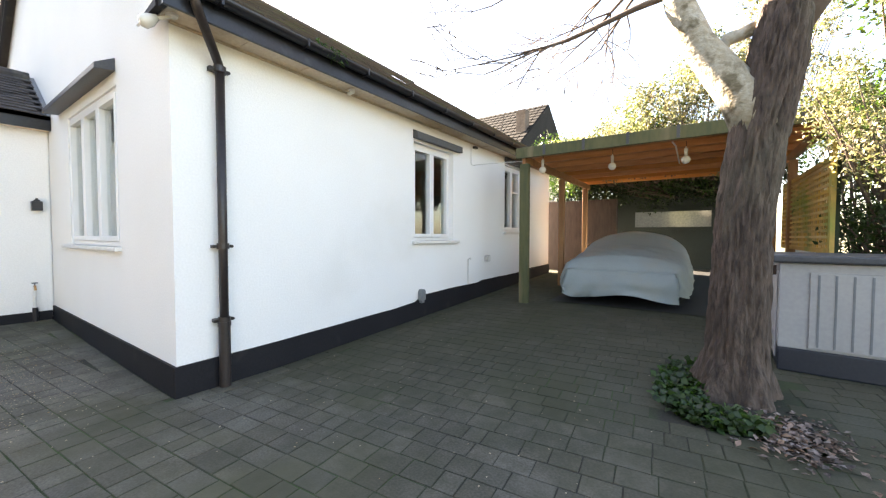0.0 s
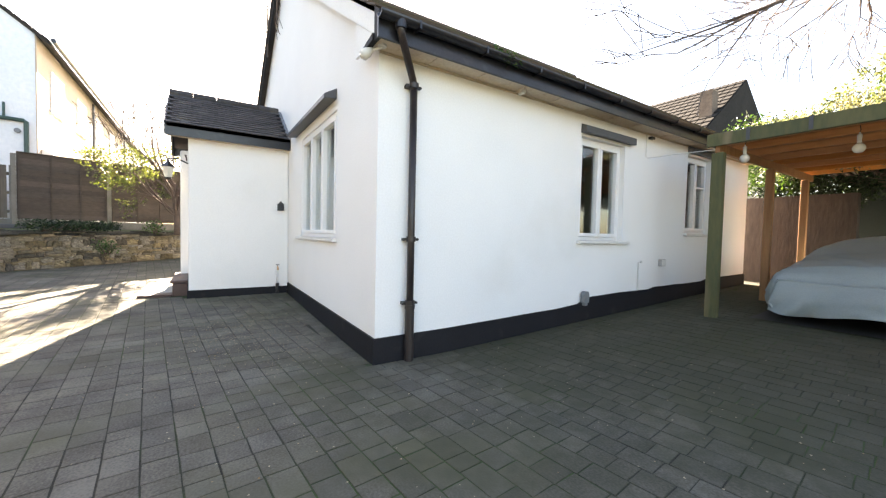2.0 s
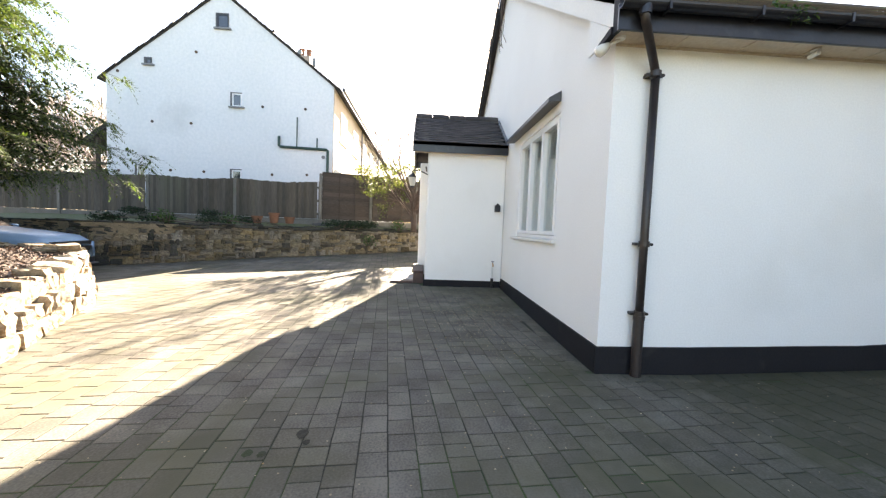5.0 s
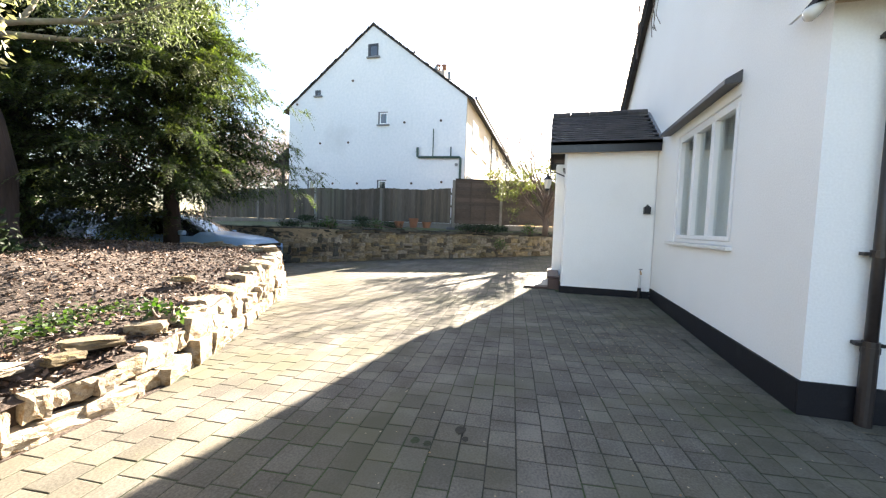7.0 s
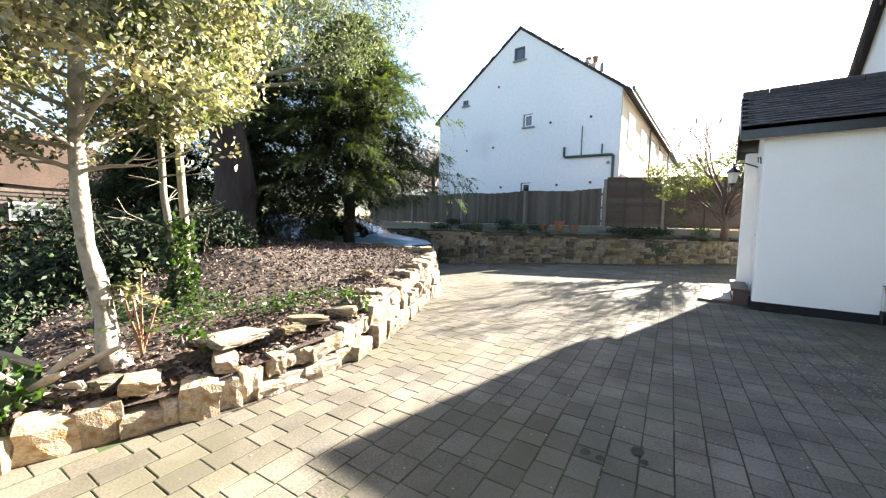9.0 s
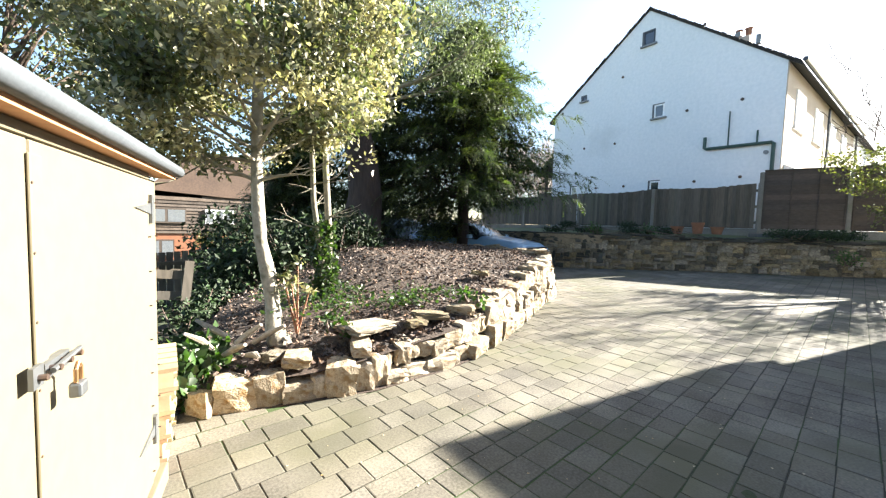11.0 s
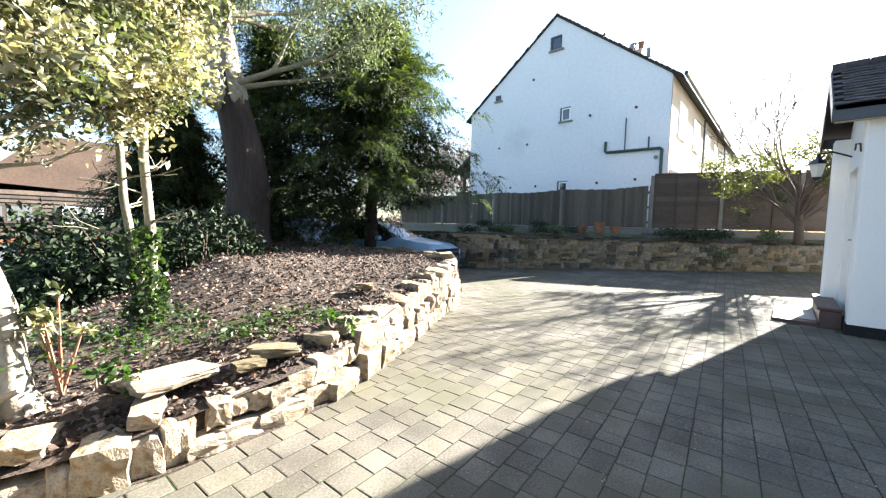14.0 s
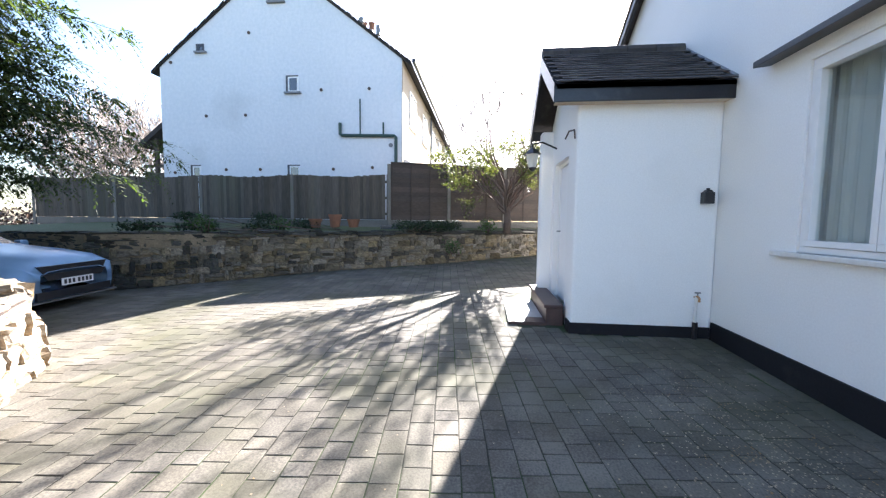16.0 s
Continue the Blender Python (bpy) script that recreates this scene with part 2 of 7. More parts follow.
    holly=mat("glossy_variegated_holly_leaf", (0.115, 0.135, 0.065), (0.05, 0.065, 0.028), 1.0, 20, 0.38, 0.0, rnd=0.55, island=True, c3=(0.44, 0.40, 0.26), c3_scale=2.6, c3_lo=0.44, c3_hi=0.62, translucent=(1.1, 1.15, 0.7)),
    laurel=mat("dark_glossy_evergreen_leaf", (0.026, 0.048, 0.016), (0.048, 0.075, 0.025), 1.2, 20, 0.42, 0.0, rnd=0.45, island=True, translucent=(1.3, 1.6, 0.5)),
    yellow_leaf=mat("yellow_green_leaf", (0.105, 0.118, 0.050), (0.062, 0.077, 0.030), 1.2, 20, 0.45, 0.0, rnd=0.4, island=True, translucent=(1.6, 1.6, 0.6)),
    # evergreen green darkened so that shade among the leaves is in the colour
    deep_leaf=mat("shade_darkened_evergreen_leaf", (0.016, 0.03, 0.012), (0.028, 0.045, 0.018), 1.2, 20, 0.62, 0.0, spec=0.25, rnd=0.45, island=True),
    # yellow-green patches in the spray colour stand for sunlit tips
    yew=mat("dark_conifer_spray", (0.038, 0.058, 0.027), (0.070, 0.090, 0.038), 1.0, 14, 0.6, 0.0, spec=0.3, rnd=0.45, island=True, c3=(0.11, 0.125, 0.04), c3_scale=1.4, c3_lo=0.5, c3_hi=0.66, translucent=(1.2, 1.4, 0.5)),
    green_pipe=mat("dark_green_painted_pipe", (0.02, 0.055, 0.045), (0.03, 0.065, 0.055), 3, 30, 0.5, 0.2, 0.003),
    rear_tile=mat("dark_ribbed_roof_tile", (0.022, 0.02, 0.018), (0.012, 0.011, 0.010), 1, 12, 0.9, 0.3, 0.01, spec=0.15, rnd=0.3, island=True),
    bark_pale=mat("pale_grey_trunk_bark", (0.36, 0.33, 0.27), (0.22, 0.19, 0.15), 6, 30, 0.85, 0.7, 0.012, c3=(0.14, 0.13, 0.09), c3_scale=8, c3_lo=0.54, c3_hi=0.66),
    gum=mat("grey_green_willowy_leaf", (0.09, 0.115, 0.07), (0.15, 0.17, 0.11), 1.0, 14, 0.5, 0.0, rnd=0.4, island=True, translucent=(1.3, 1.4, 0.8)),
    ivy=mat("fresh_green_ivy_leaf", (0.03, 0.06, 0.018), (0.055, 0.095, 0.03), 2.0, 20, 0.45, 0.0, rnd=0.45, island=True, translucent=(1.3, 1.5, 0.5)),
    twig=mat("bare_brown_twig", (0.14, 0.10, 0.08), (0.09, 0.065, 0.05), 5, 30, 0.9, 0.0),
    pale_twig=mat("pale_bare_twig", (0.34, 0.29, 0.25), (0.26, 0.22, 0.19), 5, 30, 0.9, 0.0),
    red_stem=mat("russet_stem", (0.30, 0.14, 0.08), (0.2, 0.1, 0.06), 5, 30, 0.8, 0.0),
    dead=mat("bleached_dead_wood", (0.34, 0.30, 0.25), (0.2, 0.17, 0.13), 6, 30, 0.9, 0.6, 0.01, rnd=0.2),
    mulch=mat("dark_bark_mulch", (0.075, 0.05, 0.035), (0.035, 0.025, 0.02), 4, 40, 0.95, 0.8, 0.02),
    chip=mat("loose_bark_chip", (0.19, 0.135, 0.105), (0.045, 0.03, 0.023), 4, 40, 0.9, 0.4, 0.004, band=0.2, rnd=0.75, island=True),
    grass=mat("rough_grass", (0.07, 0.09, 0.025), (0.10, 0.10, 0.04), 1.5, 30, 0.9, 0.6, 0.02),
    far_ground=mat("rough_field_ground", (0.08, 0.085, 0.04), (0.11, 0.10, 0.06), 0.1, 2, 0.95, 0.4, 0.03, c3=(0.05, 0.06, 0.03), c3_scale=0.05),
    brick=mat("orange_red_brick", (0.36, 0.15, 0.075), (0.25, 0.10, 0.055), 8, 40, 0.85, 0.5, 0.003, rnd=0.3),
    terracotta=mat("terracotta", (0.26, 0.12, 0.065), (0.19, 0.085, 0.05), 6, 40, 0.8, 0.2, 0.003),
    red_step=mat("brown_red_painted_step", (0.07, 0.036, 0.031), (0.045, 0.026, 0.023), 3, 40, 0.5, 0.3, 0.003),
    slab=mat("pale_threshold_slab", (0.5, 0.48, 0.44), (0.4, 0.38, 0.35), 3, 40, 0.5, 0.3, 0.003),
    tarp=mat("blue_grey_sheet", (0.10, 0.14, 0.28), (0.07, 0.1, 0.2), 3, 40, 0.6, 0.3, 0.003),
    waney=mat("waney_dark_cladding", (0.13, 0.10, 0.078), (0.07, 0.052, 0.04), 2, 12, 0.9, 0.5, 0.01, rnd=0.25),
    plate=mat("number_plate_white", (0.7, 0.7, 0.68), (0.68, 0.68, 0.66), 2, 10, 0.4, 0.0),
    garage=mat("dark_green_painted_boards", (0.022, 0.03, 0.026), (0.015, 0.021, 0.018), 2, 30, 0.7, 0.3, 0.004),
    flash=mat("grey_lead", (0.22, 0.23, 0.25), (0.16, 0.17, 0.19), 3, 30, 0.5, 0.3, 0.003, metal=0.4),
)


def add_algae_and_shade(m):
    """Green algae in ragged patches beside the carport and side wall, plus the shade there as dark colour."""
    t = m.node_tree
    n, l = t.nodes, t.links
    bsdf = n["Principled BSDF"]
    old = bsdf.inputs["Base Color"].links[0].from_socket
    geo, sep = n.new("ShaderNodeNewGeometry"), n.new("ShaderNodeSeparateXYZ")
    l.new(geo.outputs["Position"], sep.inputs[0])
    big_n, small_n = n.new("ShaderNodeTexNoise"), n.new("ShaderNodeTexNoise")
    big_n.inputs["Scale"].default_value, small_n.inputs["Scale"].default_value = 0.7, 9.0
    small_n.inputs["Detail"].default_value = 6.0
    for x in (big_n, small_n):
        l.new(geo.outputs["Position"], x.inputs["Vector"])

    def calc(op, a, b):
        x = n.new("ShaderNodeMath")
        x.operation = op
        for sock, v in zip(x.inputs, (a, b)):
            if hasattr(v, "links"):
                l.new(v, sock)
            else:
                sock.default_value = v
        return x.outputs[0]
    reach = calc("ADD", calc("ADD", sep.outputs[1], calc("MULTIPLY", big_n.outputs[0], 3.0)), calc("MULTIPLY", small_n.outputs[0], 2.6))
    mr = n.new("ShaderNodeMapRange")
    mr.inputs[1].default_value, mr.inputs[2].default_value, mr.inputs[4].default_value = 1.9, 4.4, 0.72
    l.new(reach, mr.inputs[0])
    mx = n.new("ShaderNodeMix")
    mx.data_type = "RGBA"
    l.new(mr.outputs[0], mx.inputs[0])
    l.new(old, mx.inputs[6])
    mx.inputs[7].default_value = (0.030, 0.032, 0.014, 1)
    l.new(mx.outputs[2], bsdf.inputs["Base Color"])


add_algae_and_shade(M["paver"])
add_algae_and_shade(M["paver_i"])


# ---- building helpers ----
class B:
    """Collects vertices and faces of one mesh."""

    def __init__(self):
        self.v, self.f = [], []

    def poly(self, pts):
        k = len(self.v)
        self.v += [tuple(p) for p in pts]
        self.f.append(tuple(range(k, k + len(pts))))
        return self

    def box(self, x0, x1, y0, y1, z0, z1, m=None):
        k = len(self.v)
        pts = [(x, y, z) for z in (z0, z1) for y in (y0, y1) for x in (x0, x1)]
        if m is not None:
            pts = [tuple(m @ Vector(p)) for p in pts]
        self.v += pts
        self.f += [tuple(k + i for i in q) for q in ((0, 2, 3, 1), (4, 5, 7, 6), (0, 1, 5, 4), (2, 6, 7, 3), (0, 4, 6, 2), (1, 3, 7, 5))]
        return self

    def prism(self, outline, axis, a, b):
        """Extrudes an outline given in the two other axes along axis from a to b."""
        def put(p, d):
            return {"x": (d, p[0], p[1]), "y": (p[0], d, p[1]), "z": (p[0], p[1], d)}[axis]
        k, n = len(self.v), len(outline)
        self.v += [put(p, a) for p in outline] + [put(p, b) for p in outline]
        self.f += [tuple(range(k, k + n))[::-1], tuple(range(k + n, k + 2 * n))]
        self.f += [(k + i, k + (i + 1) % n, k + n + (i + 1) % n, k + n + i) for i in range(n)]
        return self

    def tube(self, path, radii, sides=8, lump=0.0, caps=True, seed=0):
        """A tube along a path of points."""
        rng = random.Random(seed)
        k = len(self.v)
        path = [Vector(p) for p in path]
        if isinstance(radii, (int, float)):
            radii = [radii] * len(path)
        up = None
        for i, p in enumerate(path):
            d = (path[min(i + 1, len(path) - 1)] - path[max(i - 1, 0)]).normalized()
            if up is None:
                up = d.orthogonal().normalized()
            up = (up - d * up.dot(d))
            up = up.normalized() if up.length > 1e-6 else d.orthogonal().normalized()
            side = d.cross(up)
            for j in range(sides):
                a = 2 * math.pi * j / sides
                r = radii[i] * (1 + lump * (rng.random() - 0.5) * 2)
                self.v.append(tuple(p + (up * math.cos(a) + side * math.sin(a)) * r))
        for i in range(len(path) - 1):
            for j in range(sides):
                a, b = k + i * sides + j, k + i * sides + (j + 1) % sides
                self.f.append((a, b, b + sides, a + sides))
        if caps:
            self.f.append(tuple(range(k, k + sides))[::-1])
            e = k + (len(path) - 1) * sides
            self.f.append(tuple(range(e, e + sides)))
        return self

    def lathe(self, profile, cx=0, cy=0, sides=24):
        """Turns a profile of (radius, height) about a vertical axis."""
        k = len(self.v)
        for r, z in profile:
            self.v += [(cx + r * math.cos(2 * math.pi * j / sides), cy + r * math.sin(2 * math.pi * j / sides), z) for j in range(sides)]
        for i in range(len(profile) - 1):
            for j in range(sides):
                a, b = k + i * sides + j, k + i * sides + (j + 1) % sides
                self.f.append((a, b, b + sides, a + sides))
        self.f.append(tuple(range(k, k + sides))[::-1])
        e = k + (len(profile) - 1) * sides
        self.f.append(tuple(range(e, e + sides)))
        return self

    def mesh(self, name, smooth=False):
        me = bpy.data.meshes.new(name)
        me.from_pydata(self.v, [], self.f)
        if smooth:
            me.shade_smooth()
        return me


def link_mesh(name, me, material, parent=None, m=None, label=""):
    ob = new(name, me)
    if material is not None and not me.materials:
        me.materials.append(material)
    if parent is not None:
        ob.parent = parent
    if m is not None:
        ob.matrix_basis = m
    if label:
        tagged(ob, label)
    return ob


def part(name, b, material, parent, label="", bevel=0.0, smooth=False, m=None):
    ob = link_mesh(name, b.mesh(name, smooth), material, parent, m, label)
    if bevel:
        bv = ob.modifiers.new("bevel", "BEVEL")
        bv.width, bv.segments, bv.limit_method = bevel, 2, "ANGLE"
    return ob


def thing(name, label, category, group="", m=None):
    ob = new(name)
    ob.empty_display_size = 0.2
    if m is not None:
        ob.matrix_basis = m
    return tagged(ob, label, category, group)


def structure(name, b, material, label="", bevel=0.0, smooth=False):
    ob = part(name, b, material, None, label, bevel, smooth)
    return tagged(ob, kind="structure")


def clamp(v, a, b):
    return max(a, min(b, v))


def g(x, y):
    """Height of the driveway."""
    s = clamp(-x, 0, 13)
    return 0.04 * clamp(y - 0.8, 0, 12) + 0.012 * s + 0.0022 * s * s * clamp((y + 9) / 8, 0, 1)


def leaf_mesh(name, pts, size, seed, aspect=0.5, droop=0.0, flat=0.0):
    """Many small folded leaves, two triangles each, at the points given."""
    rng = np.random.default_rng(seed)
    n = len(pts)
    pts = np.asarray(pts, dtype=float)
    d = rng.normal(size=(n, 3))
    d[:, 2] = d[:, 2] * (1 - flat) - droop
    d /= np.linalg.norm(d, axis=1)[:, None]
    u = rng.normal(size=(n, 3))
    if flat:
        u = u * (1 - flat) + np.array([0, 0, 1.0]) * flat
    s = np.cross(d, u)
    s /= np.linalg.norm(s, axis=1)[:, None] + 1e-9
    up = np.cross(s, d)
    L = size * rng.uniform(0.6, 1.3, n)[:, None]
    base, tip = pts, pts + d * L
    mid = pts + d * L * 0.45
    a = mid + s * L * aspect * 0.5 + up * L * 0.12
    b = mid - s * L * aspect * 0.5 + up * L * 0.12
    verts = np.stack([base, a, tip, b], axis=1).reshape(-1, 3)
    idx = (np.arange(n)[:, None] * 4 + np.array([0, 1, 2, 0, 2, 3])[None, :]).ravel()
    me = bpy.data.meshes.new(name)
    me.vertices.add(n * 4)
    me.vertices.foreach_set("co", verts.ravel())
    me.loops.add(n * 6)
    me.loops.foreach_set("vertex_index", idx.astype(np.int32))
    me.polygons.add(n * 2)
    me.polygons.foreach_set("loop_start", (np.arange(n * 2) * 3).astype(np.int32))
    me.update(calc_edges=True)
    return me


def scatter(centres, count, spread, seed):
    """Points in soft clumps round the centres."""
    rng = np.random.default_rng(seed)
    c = np.asarray([tuple(p) for p in centres], dtype=float)
    pick = c[rng.integers(0, len(c), count)]
    r = rng.normal(size=(count, 3))
    r /= np.linalg.norm(r, axis=1)[:, None]
    return pick + r * (rng.random(count)[:, None] ** 0.5) * np.asarray(spread)


def grow(b, start, d, length, radius, depth, seed, tips, spread=0.6, bend=0.25, kids=3, sides=6, keep=0.7, lift=0.05, min_r=0.004):
    """A limb that forks into smaller ones. Their ends and bends are collected in tips."""
    rng = random.Random(seed)
    d = Vector(d).normalized()
    p, pts, rr = Vector(start), [Vector(start)], [radius]
    n = 4
    for i in range(n):
        d = (d + Vector((rng.uniform(-1, 1), rng.uniform(-1, 1), rng.uniform(-1, 1))) * bend * 0.5 + Vector((0, 0, lift))).normalized()
        p = p + d * length / n
        pts.append(p.copy())
        rr.append(max(min_r, radius * (1 - 0.5 * (i + 1) / n)))
    b.tube(pts, rr, sides, caps=False)
    if depth <= 1:
        tips += pts[2:]
    if depth <= 0:
        return
    for k in range(kids):
        q = rng.randint(2, n) if k else n
        side = Vector((rng.uniform(-1, 1), rng.uniform(-1, 1), rng.uniform(-0.5, 0.8)))
        nd = (d + side.normalized() * spread * rng.uniform(0.7, 1.3)).normalized()
        grow(b, pts[q], nd, length * keep * rng.uniform(0.75, 1.1), max(min_r, rr[q] * 0.72), depth - 1, rng.random(), tips, spread, bend, kids, max(3, sides - 1), keep, lift, min_r)


def lump_mesh(name, seed, jag=0.16, boxy=0.55, cuts=2):
    """A rough stone in a unit box, about 100 triangles."""
    rng = random.Random(seed)
    bm = bmesh.new()
    bmesh.ops.create_cube(bm, size=1.0)
    bmesh.ops.subdivide_edges(bm, edges=bm.edges[:], cuts=cuts, use_grid_fill=True)
    off = Vector((rng.uniform(0, 50), rng.uniform(0, 50), rng.uniform(0, 50)))
    for v in bm.verts:
        r = v.co.normalized() * 0.62
        v.co = v.co * boxy + r * (1 - boxy)
        v.co += noise.noise_vector(v.co * 2.3 + off) * jag
    me = bpy.data.meshes.new(name)
    bm.to_mesh(me)
    bm.free()
    return me


# ---- ground ----
def build_ground():
    xs = np.concatenate([[-900, -300, -120, -60, -35, -22], np.arange(-16, 9.01, 0.5), [14, 25, 45, 90, 250, 900]])
    ys = np.concatenate([[-900, -300, -120, -70, -45, -30, -22], np.arange(-18, 16.01, 0.5), [22, 35, 60, 120, 300, 900]])
    ys = np.sort(np.append(ys, 0.8))
    b = B()
    for y in ys:
        for x in xs:
            drop = 1.1 * clamp((-y - 8) / 6, 0, 1) * clamp((x - 1) / 3, 0, 1)
            b.v.append((x, y, g(x, y) - 0.004 - drop))
    w = len(xs)
    for j in range(len(ys) - 1):
        for i in range(w - 1):
            b.f.append((j * w + i, j * w + i + 1, (j + 1) * w + i + 1, (j + 1) * w + i))
    ob = structure("ground", b, M["soil"], "dark mossy soil showing in the paving joints, rough ground beyond")
    ob.data.materials.append(M["far_ground"])
    for p in ob.data.polygons:
        c = p.center
        if c.x > 6 or c.y < -13 or c.y > 13 or c.x < -11.5:
            p.material_index = 1


build_ground()

RET = [(-6.3, -15.5), (-5.85, -12), (-5.8, -9.8), (-7.3, -8.1), (-8.6, -6.7), (-9.6, -4.6), (-10.6, -2.6), (-11.3, -1.2), (-12.0, 1.2)]
BED = [(3.62, -5.30), (3.36, -4.90), (3.12, -4.83), (2.3, -4.65), (1.6, -4.68), (1.1, -4.80), (0.55, -5.05), (-0.2, -5.42), (-1.06, -5.85), (-2.04, -6.3), (-2.75, -6.85), (-3.12, -7.45), (-3.15, -8.4), (-2.95, -10), (-2.7, -13)]


def along(line, s):
    """The place and the way at s metres along a line of points."""
    for (x0, y0), (x1, y1) in zip(line, line[1:]):
        d = math.hypot(x1 - x0, y1 - y0)
        if s <= d:
            k = s / d
            return x0 + (x1 - x0) * k, y0 + (y1 - y0) * k, (x1 - x0) / d, (y1 - y0) / d
        s -= d
    return x1, y1, (x1 - x0) / d, (y1 - y0) / d


def length(line):
    return sum(math.hypot(b[0] - a[0], b[1] - a[1]) for a, b in zip(line, line[1:]))


TOPS = [(0, 0.16), (1.2, 0.23), (2.4, 0.36), (4.0, 0.52), (7.0, 0.72), (30, 0.72)]


def bed_top(s):
    """Height of the rockery edge at s metres along BED."""
    for (a, za), (c, zc) in zip(TOPS, TOPS[1:]):
        if s <= c:
            return za + (zc - za) * (s - a) / (c - a)
    return TOPS[-1][1]


# ---- bungalow ----
W, RX, RZ, EX, EZ = 9.9, -4.95, 6.6, 0.30, 3.13
SLOPE = (RZ - EZ) / (EX - RX)
DEPTH = 8.87


def wall_with_holes(axis, at, thick, a0, a1, z0, z1, holes):
    """A wall cut into blocks round its rectangular holes (a, b, low, high), sorted along it."""
    b = B()

    def put(p, q, r, s):
        if q - p < 1e-4 or s - r < 1e-4:
            return
        if axis == "y":
            b.box(p, q, at, at + thick, r, s)
        else:
            b.box(at - thick, at, p, q, r, s)
    p = a0
    for (q, r, low, high) in holes:
        put(p, q, z0, z1)
        put(q, r, z0, low)
        put(q, r, high, z1)
        p = r
    put(p, a1, z0, z1)
    return b


FRONT_WIN = (-3.22, -1.30, 1.20, 2.80)
SIDE_WIN = (3.03, 4.08, 1.24, 2.70)
BACK_WIN = (6.08, 7.02, 1.40, 2.84)
structure("wall_front", wall_with_holes("y", 0, 0.26, -W, -0.26, -0.05, 3.2, [FRONT_WIN]), M["render"], "white painted rendered front wall")
structure("wall_side", wall_with_holes("x", 0, 0.26, 0, DEPTH, -0.05, 3.16, [SIDE_WIN, BACK_WIN]), M["render"], "white painted rendered side wall")
structure("wall_far_side", B().box(-W, -W + 0.26, 0.26, DEPTH - 0.26, -0.05, 3.2), M["render"])
structure("wall_back", B().box(-W, -0.26, DEPTH - 0.26, DEPTH, -0.05, 3.2), M["render"])
gz = lambda x: RZ - 0.12 - abs(x - RX) * SLOPE
for nm, y0 in (("gable_front", 0.0), ("gable_back", DEPTH - 0.26)):
    structure(nm, B().prism([(-W + 0.02, 3.2), (-0.0, 3.2), (-0.0, gz(0)), (RX, gz(RX)), (-W + 0.02, gz(-W))], "y", y0, y0 + 0.26), M["render"], "white rendered gable")
structure("floor", B().box(-W + 0.27, -0.27, 0.27, DEPTH - 0.27, 0.2, 0.3), M["room"])
structure("ceiling", B().box(-W + 0.27, -0.27, 0.27, DEPTH - 0.27, 2.95, 3.05), M["room"])
structure("wall_inner", B().box(-W + 0.27, -0.27, 2.2, 2.3, 0.3, 2.95).box(-3.6, -3.5, 0.27, 2.2, 0.3, 2.95).box(-3.6, -3.5, 2.3, 8.6, 0.3, 2.95).box(-3.5, -0.27, 5.2, 5.3, 0.3, 2.95), M["room"])

# black plinth band that climbs with the ground
sk = [(-0.02, 0.25), (0.9, 0.26), (2.6, 0.31), (3.05, 0.34), (3.25, 0.42), (4.0, 0.44), (4.9, 0.44), (5.1, 0.47), (6.8, 0.48), (7.1, 0.53), (DEPTH + 0.02, 0.55)]
b = B()
for (ya, za), (yb, zb) in zip(sk, sk[1:]):
    n = max(1, int((yb - ya) / 0.3))
    for i in range(n):
        p, q = ya + (yb - ya) * i / n, ya + (yb - ya) * (i + 1) / n
        zp, zq = za + (zb - za) * i / n, za + (zb - za) * (i + 1) / n
        wob = [0.006 * noise.noise(Vector((0, y * 3, 7))) for y in (p, q)]
        b.prism([(p, g(0, p) - 0.06), (q, g(0, q) - 0.06), (q, zq + wob[1]), (p, zp + wob[0])], "x", 0.0, 0.022)
structure("plinth_side", b, M["plinth"], "black painted plinth band")
b = B()
n = 14
for i in range(n):
    p, q = 0.0 - 4.3 * i / n, 0.0 - 4.3 * (i + 1) / n
    b.prism([(q, -0.05), (p, -0.05), (p, 0.25 + 0.04 * i / n), (q, 0.25 + 0.04 * (i + 1) / n)], "y", -0.022, 0.0)
structure("plinth_front", b, M["plinth"], "black painted plinth band")


